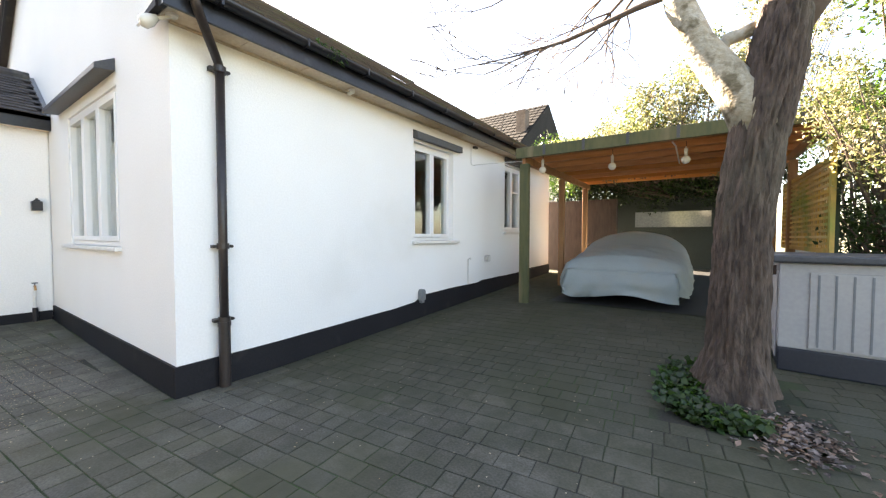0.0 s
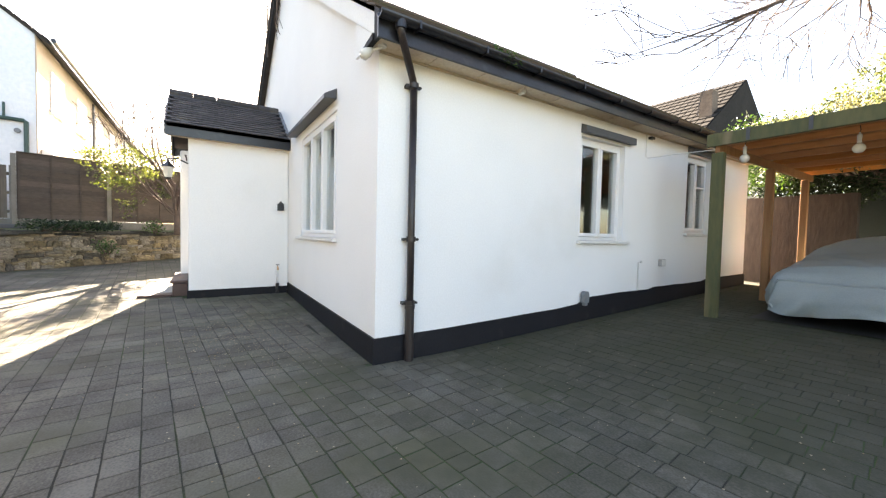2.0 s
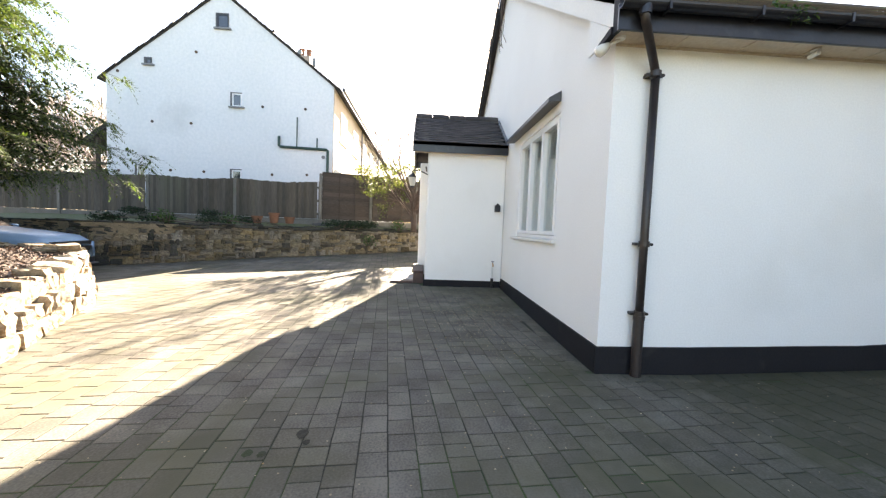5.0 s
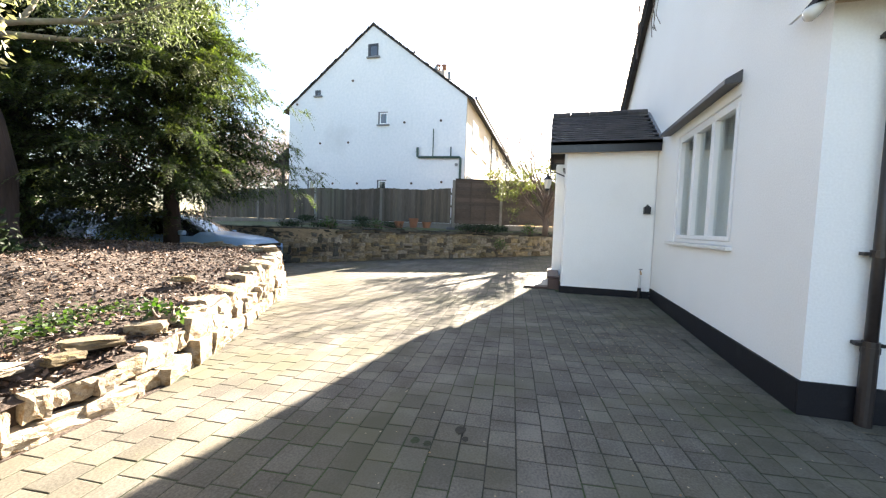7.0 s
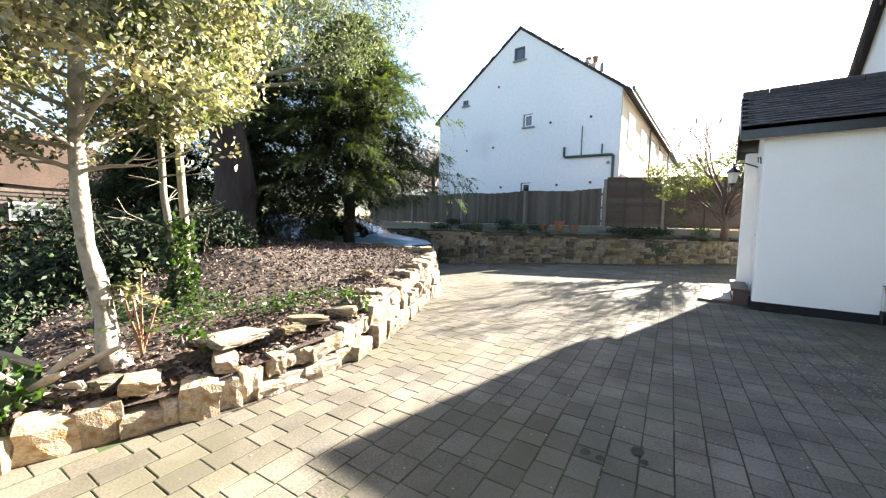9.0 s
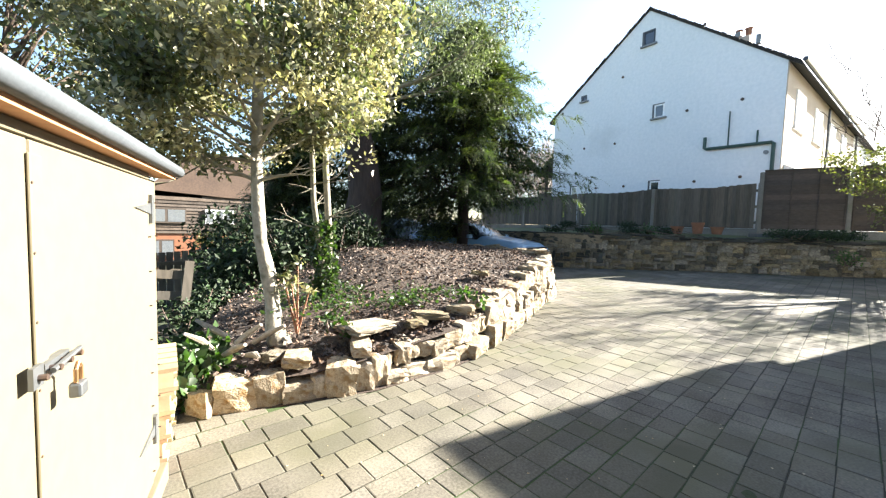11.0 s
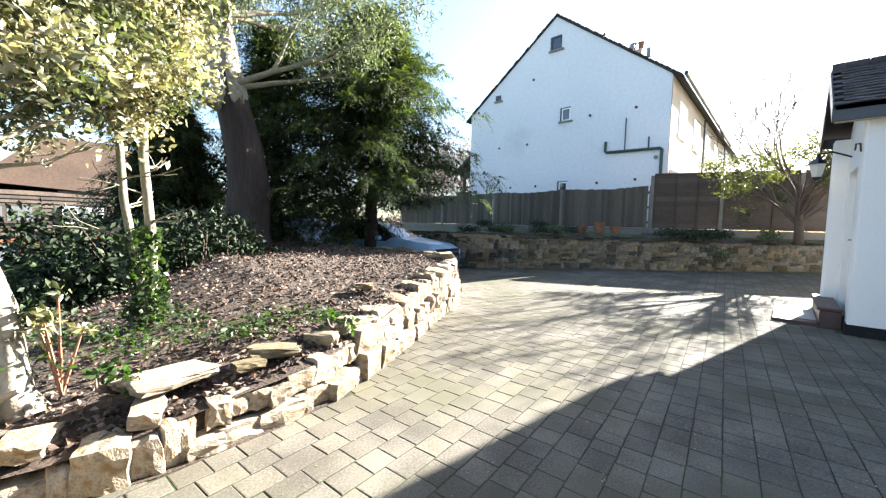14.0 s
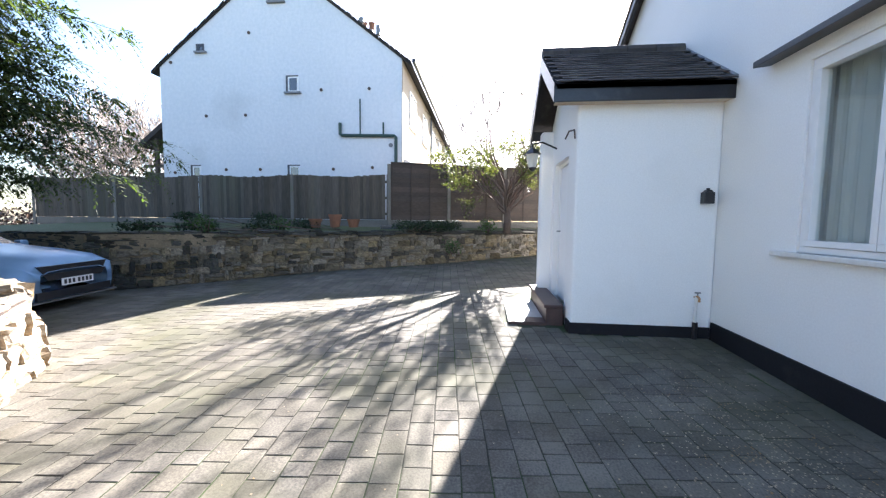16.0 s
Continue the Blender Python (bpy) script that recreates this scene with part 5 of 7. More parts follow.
for row, sgn in ((0, -1), (ny_, 1)):
    top_row = [row * (nx_ + 1) + i for i in range(nx_ + 1)]
    prev = top_row
    for r in range(1, 13):
        cur = []
        for i in top_row:
            x, y, z = b.v[i]
            q = r / 12
            zt = 0.16 + 0.05 * math.sin(x * 4.5 + 1)
            wave = math.sin(x * 7 + 2.2 * math.sin(x * 3 + q * 2)) + 0.6 * noise.noise(Vector((x * 5, q * 3, 1)))
            b.v.append((x * (1 + 0.015 * q), y + sgn * (0.16 * math.sin(min(1.0, q * 1.7) * 1.5) + 0.06 * wave * q ** 0.7), z + (zt - z) * q))
            cur.append(len(b.v) - 1)
        for i in range(nx_):
            b.f.append((prev[i], prev[i + 1], cur[i + 1], cur[i]))
        prev = cur
ob = part("fabric_cover", b, M["cover"], cc, smooth=True)
part("underbody", B().box(-0.75, 0.75, -1.95, 1.95, 0.16, 0.5), M["rubber"], cc)
for sx in (-0.78, 0.78):
    for sy in (-1.35, 1.3):
        part("tyre", B().tube([(sx - 0.1, sy, 0.31), (sx + 0.1, sy, 0.31)], 0.31, 22), M["rubber"], cc)
# flat black sheet darkens the floor as mat and as the car's shadow
structure("parking_mat", B().poly([(1.3, 5.2, g(0, 5.2) + 0.014), (3.8, 5.2, g(0, 5.2) + 0.014), (3.8, 10.4, g(0, 10.4) + 0.014), (1.3, 10.4, g(0, 10.4) + 0.014)]), M["rubber"], "black sheet for mat and shadow under the covered car")

# bin store
bs = thing("bin_store", "pale grey plastic storage box with dark lid and dark base", "storage box", m=pose(4.06, 3.3, g(4, 3.3) - 0.0, 0, 0, -3))
part("base", B().box(0.0, 1.5, 0.0, 0.85, 0.0, 0.21), M["base_plastic"], bs, "dark base", bevel=0.012)
bd = part("body", B().box(0.0, 1.5, 0.0, 0.85, 0.211, 0.98), M["plastic"], bs, bevel=0.01)
part("front_panel", B().box(0.2, 1.42, -0.012, -0.001, 0.235, 0.90), M["plastic"], bd, bevel=0.004)
for i in range(11):
    x = 0.25 + i * 0.105
    part("groove", B().box(x, x + 0.014, -0.016, -0.0125, 0.25, 0.88), M["grey_plastic"], bd)
part("side_door", B().box(-0.014, -0.001, 0.08, 0.78, 0.10, 0.9), M["plastic"], bd, bevel=0.005)
part("latch", B().box(-0.05, -0.015, 0.1, 0.14, 0.86, 0.95), M["dark_metal"], bs)
part("lid", B().prism([(-0.05, 0.985), (1.55, 0.985), (1.55, 1.05), (-0.05, 1.05)], "y", -0.06, 0.9), M["dark_plastic"], bs, "dark grey lid", bevel=0.015)

# ---- behind the carport ----
gr = thing("garage", "dark green timber garage with a window behind the carport", "garage")
part("wall", B().box(1.2, 4.6, 11.2, 13.5, 0.2, 2.75), M["garage"], gr)
part("roof", B().prism([(1.0, 2.75), (4.8, 2.75), (4.8, 2.85), (1.0, 3.0)], "y", 10.95, 13.6), M["dark_plastic"], gr)
w = part("window", B().box(1.75, 3.75, 11.13, 11.2, 1.5, 1.58).box(1.75, 3.75, 11.13, 11.2, 2.02, 2.1).box(1.75, 1.83, 11.13, 11.2, 1.58, 2.02).box(3.67, 3.75, 11.13, 11.2, 1.58, 2.02), M["garage"], gr)
part("pane", B().box(1.83, 3.67, 11.16, 11.17, 1.58, 2.02), M["headlamp"], w, "reflecting glass pane")
wl = structure("wall_garden", B().box(-0.6, 1.6, 9.5, 9.72, 0.1, 2.3), M["yew_bark"], "old dark stone garden wall behind the house")
part("tin_box", B().box(4.9, 5.4, 8.7, 9.1, 0.3, 1.6), M["white_plastic"], None, bevel=0.01)
tagged(bpy.data.objects["tin_box"], "pale cabinet standing behind the trellis", "cabinet")

# ---- small fittings of the bungalow ----
vb = thing("air_vent_cowl", "small grey plastic cowl on the plinth of the side wall", "vent", m=pose(0.022, 3.15, 0.36))
part("cowl", B().prism([(-0.055, 0), (0.055, 0), (0.055, 0.12), (0.035, 0.16), (-0.035, 0.16), (-0.055, 0.12)], "x", 0.0, 0.07), M["grey_plastic"], vb, bevel=0.008)
part("spout", B().box(0.01, 0.06, -0.03, 0.03, -0.04, 0.0), M["grey_plastic"], vb)
ob_ = thing("outside_socket", "pale grey outdoor socket box on the side wall", "socket", m=pose(0.0, 5.26, 0.82))
part("box", B().box(0, 0.06, -0.07, 0.07, 0, 0.12), M["plastic"], ob_, bevel=0.008)
part("cover", B().box(0.06, 0.072, -0.06, 0.06, 0.01, 0.11), M["white_plastic"], ob_, bevel=0.004)
op = part("overflow_pipe", B().tube([(0.018, 4.55, 0.44), (0.018, 4.55, 0.9), (0.06, 4.55, 0.91)], 0.011, 8).tube([(0.055, 4.55, 0.91), (0.075, 4.55, 0.91)], 0.018, 8), M["white_plastic"], None)
tagged(op, "thin white overflow pipe up the side wall", "pipe")
cd = part("conduit", B().tube([(0.012, 4.65, 2.98), (0.012, 4.65, 2.62), (0.02, 4.7, 2.6), (0.5, 4.85, 2.62), (0.95, 4.88, 2.60)], 0.007, 6), M["white_plastic"], None)
tagged(cd, "thin white cable from the eaves across to the carport post", "cable")
bb = part("junction_box", B().box(0.0, 0.06, 4.72, 4.82, 2.91, 2.95), M["black"], None, bevel=0.004)
tagged(bb, "small black junction box under the soffit", "box")
sl_ = thing("security_light", "white twin-bulb security light under the eaves corner", "lamp", m=pose(0.12, -0.02, 2.98))
part("base", B().lathe([(0.04, 0.0), (0.045, 0.03)], sides=14), M["white_plastic"], sl_)
part("arm", B().tube([(0, 0, 0.0), (-0.03, -0.08, -0.04)], 0.014, 8), M["white_plastic"], sl_)
part("bulb", B().tube([(-0.03, -0.08, -0.03), (-0.05, -0.12, -0.06), (-0.06, -0.16, -0.09), (-0.065, -0.18, -0.1)], [0.02, 0.045, 0.05, 0.03], 14), M["bulb"], sl_, smooth=True)
s2 = thing("eaves_camera", "small white sensor under the soffit of the side wall", "sensor", m=pose(0.15, 1.73, 2.985))
part("base", B().lathe([(0.035, -0.012), (0.035, 0.0)], sides=14), M["white_plastic"], s2)
part("head", B().tube([(0.03, 0, -0.03), (-0.05, 0, -0.04)], 0.022, 12), M["white_plastic"], s2)
wlamp = thing("wall_lamp", "small black box lamp on the porch side wall", "lamp", m=pose(PX1, -0.15, 1.74))
part("housing", B().box(0.0, 0.09, -0.055, 0.055, -0.075, 0.055), M["black"], wlamp, bevel=0.006)
part("cap", B().prism([(-0.04, 0.056), (0.04, 0.056), (0.02, 0.08), (-0.02, 0.08)], "x", 0.01, 0.08).box(0.03, 0.06, -0.012, 0.012, 0.08, 0.10), M["black"], wlamp)
tp = thing("outside_tap", "white and grey garden tap on its pipe in the porch corner", "tap", m=pose(PX1, -0.2, 0))
part("pipe", B().tube([(0.035, 0, 0.28), (0.035, 0, 0.6)], 0.018, 10), M["white_plastic"], tp)
part("gully_pipe", B().tube([(0.04, 0, g(-4.3, 0)), (0.04, 0, 0.29)], 0.03, 10), M["black"], tp)
part("spout", B().tube([(0.0, 0, 0.58), (0.06, 0, 0.6), (0.1, 0, 0.58), (0.1, 0, 0.54)], 0.013, 8), M["brass"], tp)
part("handle", B().tube([(0.06, -0.03, 0.64), (0.06, 0.03, 0.64)], 0.009, 8).tube([(0.06, 0, 0.6), (0.06, 0, 0.64)], 0.008, 8), M["metal"], tp)
lt = thing("porch_lantern", "black six-sided lantern on a bracket at the porch gable", "lantern", m=pose(-5.6, -1.95, 2.38))
part("bracket", B().tube([(0.0, 0.37, 0.16), (0, 0.15, 0.26), (0, 0, 0.24)], 0.014, 8), M["black"], lt)
part("roof", B().lathe([(0.14, 0.08), (0.05, 0.16), (0.02, 0.19), (0.015, 0.24)], sides=6), M["black"], lt)
part("glass", B().lathe([(0.06, -0.12), (0.11, 0.08)], sides=6), M["bulb"], lt)
part("base", B().lathe([(0.02, -0.17), (0.065, -0.13), (0.065, -0.115)], sides=6), M["black"], lt)
sb = part("bracket_hook", B().tube([(PX1 - 0.01, PY - 0.03, 2.52), (PX1 - 0.2, PY - 0.05, 2.55), (PX1 - 0.5, PY - 0.03, 2.52)], 0.01, 6).tube([(PX1 - 0.01, PY - 0.03, 2.52), (PX1 - 0.01, PY - 0.02, 2.42)], 0.01, 6), M["dark_metal"], None)
tagged(sb, "thin dark metal bracket round the porch corner", "bracket")
ar = thing("tv_aerial", "rusty television aerial and brackets on the gable verge", "aerial", m=pose(-6.15, -0.15, 5.7))
part("mast", B().tube([(0.1, 0, -0.5), (0, 0, 0.7)], 0.018, 8), M["dark_metal"], ar)
part("boom", B().tube([(-0.75, -0.12, 0.02), (0.1, 0, 0.12)], 0.011, 6), M["metal"], ar)
for i in range(7):
    x = -0.7 + i * 0.12
    part("element", B().tube([(x, -0.1 - 0.14, 0.02 + i * 0.014), (x, -0.1 + 0.14, 0.02 + i * 0.014)], 0.005, 5), M["metal"], ar)
yb = part("alarm_box", B().box(-8.05, -7.8, -0.09, 0.0, 4.35, 4.75), M["trellis"], None, bevel=0.01)
tagged(yb, "faded yellow alarm box on the gable wall", "alarm box")
vine = B()
for i in range(5):
    rng = random.Random(i)
    p = Vector((-4.9 + 0.12 * i, -0.16, 6.2))
    pts = [p.copy()]
    for k in range(9):
        p = p + Vector((rng.uniform(-0.12, 0.14), rng.uniform(-0.03, 0.03), -0.13))
        pts.append(p.copy())
    vine.tube(pts, 0.006, 4)
tagged(part("dead_creeper", vine, M["twig"], None), "dead creeper stems hanging on the gable", "creeper")
mo = scatter([(EX + 0.1, 1.25, 3.14), (EX + 0.1, 1.35, 3.12), (EX + 0.08, 1.15, 3.17)], 160, (0.05, 0.1, 0.07), 3)
mg = thing("gutter_moss", "tuft of bright green moss and weed in the gutter", "moss")
link_mesh("leaves", leaf_mesh("leaves", mo, 0.05, 5, 0.3, droop=0.6), M["ivy"], mg)
rl = thing("roof_window", "small rooflight with a pale frame in the tiled slope", "rooflight")
kx = -0.9
ang = math.degrees(math.atan(SLOPE))
mr_ = pose(kx, 3.6, RZ - (kx - RX) * SLOPE + 0.03, 0, ang, 0)
part("frame", B().box(-0.5, 0.5, -0.4, 0.4, 0.0, 0.05, mr_), M["flash"], rl)
part("pane", B().box(-0.42, 0.42, -0.33, 0.33, 0.05, 0.056, mr_), M["car_glass"], rl)

# ---- shed and the things beside it ----
sh = thing("garden_shed", "cream painted timber shed with double doors, felt roof edge and padlock", "shed", m=pose(3.585, -4.25, 0, 0, 0, -11))
SH = 1.44
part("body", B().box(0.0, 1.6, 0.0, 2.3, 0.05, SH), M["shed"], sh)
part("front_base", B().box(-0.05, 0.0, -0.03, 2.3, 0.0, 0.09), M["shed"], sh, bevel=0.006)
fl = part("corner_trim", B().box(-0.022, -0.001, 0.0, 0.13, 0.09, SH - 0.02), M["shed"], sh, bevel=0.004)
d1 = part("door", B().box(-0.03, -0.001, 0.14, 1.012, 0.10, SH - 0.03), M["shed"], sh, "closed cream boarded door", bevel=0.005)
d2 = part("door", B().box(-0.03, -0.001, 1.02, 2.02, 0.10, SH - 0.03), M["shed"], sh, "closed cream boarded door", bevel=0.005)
part("cover_strip", B().box(-0.038, -0.031, 0.985, 1.035, 0.10, SH - 0.06), M["shed"], d1, bevel=0.004)
part("top_trim", B().box(-0.034, -0.001, 0.14, 2.3, SH - 0.028, SH - 0.0), M["shed"], sh, bevel=0.004)
for z in (1.28, 0.32):
    part("hinge", B().prism([(0.13, z - 0.01), (0.34, z + 0.012), (0.13, z + 0.035)], "x", -0.036, -0.031).box(-0.04, -0.022, 0.10, 0.135, z - 0.05, z + 0.07), M["metal"], sh, "steel T hinge")
for i in range(9):
    z = 0.16 + i * 0.145
    for y in (0.155, 0.05, 1.03):
        part("nail_head", B().tube([(-0.0395, y, z), (-0.03, y, z)], 0.003, 6), M["dark_metal"], sh)
hp = part("hasp", B().box(-0.048, -0.031, 0.92, 1.03, 0.905, 0.94).tube([(-0.06, 0.9, 0.935), (-0.06, 1.03, 0.925)], 0.006, 8).box(-0.054, -0.0455, 1.05, 1.09, 0.905, 0.95), M["metal"], sh, "galvanised hasp and bolt")
for y in (0.91, 0.96, 1.01, 1.07):
    part("screw", B().tube([(-0.068, y, 0.925), (-0.047, y, 0.925)], 0.007, 8), M["dark_metal"], hp)
pk = part("padlock", B().box(-0.09, -0.065, 0.945, 0.985, 0.84, 0.875), M["metal"], sh, "steel and brass padlock", bevel=0.006)
part("shackle", B().tube([(-0.078, 0.952, 0.875), (-0.078, 0.952, 0.905), (-0.078, 0.965, 0.918), (-0.078, 0.978, 0.905), (-0.078, 0.978, 0.875)], 0.0045, 8), M["brass"], pk)
rf = part("roof", B().prism([(-0.09, SH + 0.02), (1.7, SH + 0.4), (1.7, SH + 0.44), (-0.09, SH + 0.055)], "y", -0.12, 2.4), M["felt"], sh, "grey felt roof")
part("roof_edge", B().tube([(-0.09, -0.12, SH + 0.038), (-0.09, 2.4, SH + 0.038)], 0.026, 10), M["felt"], sh, "rolled grey felt edge", smooth=True)
part("eaves_board", B().box(-0.08, -0.001, -0.1, 2.38, SH + 0.0, SH + 0.02), M["orange_wood"], sh, "bare orange timber under the eaves")


def pallet(m, label):
    p = thing("pallet", label, "pallet", "pallets beside the shed", m=m)
    for i in range(5):
        part("board", B().box(0.0, 0.62, i * 0.1, i * 0.1 + 0.08, 0.10, 0.12), M["cream_wood"], p)
    for i in range(3):
        part("bearer", B().box(0.02 + i * 0.25, 0.10 + i * 0.25, 0, 0.48, 0.022, 0.099), M["cream_wood"], p)
    for i in range(3):
        part("base_board", B().box(0.0, 0.62, i * 0.2, i * 0.2 + 0.08, 0.0, 0.021), M["cream_wood"], p)
    return p


for k in range(4):
    pallet(pose(3.485, -4.91, k * 0.123 + 0.0, 0, 0, -6 + 2 * k), "cream painted pallet in the stack beside the shed")
for r in range(7):
    b_ = thing("brick", "loose orange-red brick stacked against the pallets", "brick", "stacked bricks", m=pose(3.635, -4.36 + 0.005 * (r % 2), r * 0.068, 0, 0, 3 * (-1) ** r))
    part("body", B().box(-0.05, 0.05, -0.1, 0.1, 0, 0.065), M["brick"], b_, bevel=0.004)
sk_ = thing("cream_sack", "cream plastic sack standing on the pallets beside the shed", "sack", m=pose(3.82, -4.62, 0.5))
part("body", B().tube([(0, 0, 0), (0, 0, 0.08), (0.0, 0, 0.2), (0, 0, 0.3), (0, 0, 0.36)], [0.14, 0.17, 0.15, 0.1, 0.04], 16, 0.06), M["cream_wood"], sk_, smooth=True)

gt_ = thing("timber_gate", "weathered field gate leaning among the plants behind the shed", "gate", m=pose(5.1, -7.35, -0.35, -8, 6, 176))
for i in range(5):
    part("rail", B().box(0.0, 1.7, -0.015, 0.015, 0.12 + i * 0.24, 0.22 + i * 0.24), M["grey_wood"], gt_)
for x in (0.0, 1.62):
    part("stile", B().box(x, x + 0.09, -0.045, -0.016, 0.0, 1.3), M["grey_wood"], gt_)
part("brace", B().prism([(0.05, 1.2), (0.16, 1.2), (1.6, 0.15), (1.5, 0.15)], "y", 0.016, 0.04), M["grey_wood"], gt_)
part("brace", B().prism([(0.05, 0.15), (0.16, 0.15), (1.6, 1.2), (1.5, 1.2)], "y", 0.042, 0.06), M["grey_wood"], gt_)
lf = thing("garden_fence", "grey close-boarded garden fence beyond the bed", "fence")
for i in range(70):
    x = -1.5 + i * 0.12
    z = -0.9 + 0.0 * i
    part("board", B().box(x, x + 0.112, -11.02 - 0.004 * (i % 2), -11.0, -1.0, 0.62 + 0.03 * math.sin(i * 0.4)), M["grey_wood"], lf)
part("rail", B().box(-1.5, 6.9, -10.995, -10.94, 0.35, 0.42), M["grey_wood"], lf)

# parked car
CARM = pose(-4.78, -8.9, g(-4.5, -9) - 0.02, 0, 0, 9) @ Matrix.Diagonal((1, 1, 0.95, 1))
car = thing("parked_car", "pale blue-silver estate car parked at the end of the drive", "car", m=CARM @ pose(0, -2.3, 0))
b = B()
# half sections from nose (+y) to tail: y, floor, sill half width, waist height, roof height, roof half width
secs = [(2.32, 0.30, 0.55, 0.62, 0.66, 0.50), (2.26, 0.22, 0.72, 0.70, 0.76, 0.62), (2.05, 0.20, 0.84, 0.74, 0.86, 0.70), (1.6, 0.20, 0.89, 0.82, 0.93, 0.74), (1.1, 0.20, 0.905, 0.88, 0.98, 0.76), (0.85, 0.20, 0.905, 0.90, 1.02, 0.75),
        (0.3, 0.20, 0.905, 0.92, 1.28, 0.66), (0.0, 0.20, 0.905, 0.92, 1.39, 0.60), (-0.6, 0.20, 0.905, 0.93, 1.45, 0.58), (-1.3, 0.20, 0.905, 0.94, 1.43, 0.57), (-1.9, 0.20, 0.89, 0.95, 1.32, 0.56), (-2.2, 0.24, 0.84, 0.95, 1.05, 0.6), (-2.34, 0.32, 0.74, 0.80, 0.86, 0.6)]
rings = []
for (y, z0, w, zw, zr, wr) in secs:
    half = [(w * 0.93, z0), (w, z0 + 0.14), (w * 1.0, (z0 + zw) / 2 + 0.05), (w * 0.975, zw), (wr + 0.02 + (w - wr) * 0.05, zr - 0.07), (wr * 0.85, zr - 0.012), (wr * 0.4, zr), (0, zr + 0.003)]
    rings.append([(x, y, z) for x, z in half] + [(-x, y, z) for x, z in half[-2::-1]])
for r in rings:
    b.v += r
n = len(rings[0])
faces_mat = []
for j in range(len(rings) - 1):
    for i in range(n - 1):
        b.f.append((j * n + i, j * n + i + 1, (j + 1) * n + i + 1, (j + 1) * n + i))
        faces_mat.append(1 if (i in (3, n - 5) and 4 < j < 10) or (i in (4, 5, 6, 7, 8, 9) and (j in (5, 6) or j == 10)) else 0)
    b.f.append((j * n + n - 1, j * n, (j + 1) * n, (j + 1) * n + n - 1))
    faces_mat.append(0)
b.f.append(tuple(range(n)))
b.f.append(tuple(range(len(b.v) - n, len(b.v)))[::-1])
faces_mat += [0, 0]
body = part("body", b, M["car_paint"], car, smooth=True)
body.data.materials.append(M["car_glass"])
body.data.polygons.foreach_set("material_index", faces_mat)
part("grille", B().prism([(-0.52, 0.62), (0.52, 0.62), (0.44, 0.52), (-0.44, 0.52)], "y", 2.26, 2.33).box(-0.6, 0.6, 2.28, 2.325, 0.24, 0.36), M["car_dark"], car, "black grille")
part("grille", B().prism([(-0.55, 0.74), (0.55, 0.74), (0.48, 0.60), (-0.48, 0.60)], "y", 2.2, 2.315), M["car_dark"], car)
part("number_plate", B().box(-0.26, 0.26, 2.335, 2.345, 0.42, 0.53), M["plate"], car)
plate_text = bpy.data.curves.new("plate_marks", "FONT")
for k in range(7):
    part("plate_mark", B().box(-0.23 + k * 0.066 + (0.02 if k > 3 else 0), -0.19 + k * 0.066 + (0.02 if k > 3 else 0), 2.3455, 2.347, 0.44, 0.51), M["car_dark"], car)
part("bumper_trim", B().box(-0.75, 0.75, 2.2, 2.31, 0.19, 0.215), M["metal"], car)
for s in (-1, 1):
    part("headlamp", B().prism([(s * 0.56, 2.24), (s * 0.80, 2.0), (s * 0.86, 1.8), (s * 0.80, 1.9), (s * 0.56, 2.1)], "z", 0.63, 0.75), M["headlamp"], car, bevel=0.01)
    mir = part("mirror", B().box(s * 0.92 - 0.08, s * 0.92 + 0.08, 0.55, 0.67, 0.93, 1.05), M["car_paint"], car, bevel=0.03)
    for y in (1.4, -1.35):
        ty = part("wheel", B().tube([(s * 0.70, y, 0.32), (s * 0.905, y, 0.32)], 0.32, 26), M["rubber"], car)
        part("rim", B().tube([(s * 0.90, y, 0.32), (s * 0.915, y, 0.32)], 0.21, 20), M["metal"], ty)
    part("window_pillar", B().tube([(s * 0.86, -0.45, 0.93), (s * 0.62, -0.45, 1.38)], 0.035, 6), M["car_dark"], car)
    part("roof_rail", B().tube([(s * 0.56, -0.1, 1.42), (s * 0.57, -0.6, 1.48), (s * 0.56, -1.5, 1.44)], 0.015, 6), M["metal"], car)
car2 = thing("second_car", "dark car parked further down the drive beneath the trees", "car", m=pose(-4.4, -15.2, 0.02, 0, 0, 5))
b2 = B()
b2.v = [(x, y, z * 1.04) for x, y, z in b.v]
b2.f = list(b.f)
bo = part("body", b2, M["base_plastic"], car2, smooth=True)
bo.data.materials.append(M["car_glass"])
bo.data.polygons.foreach_set("material_index", faces_mat)
for s in (-1, 1):
    for y in (1.4, -1.35):
        part("wheel", B().tube([(s * 0.70, y, 0.32), (s * 0.905, y, 0.32)], 0.32, 20), M["rubber"], car2)


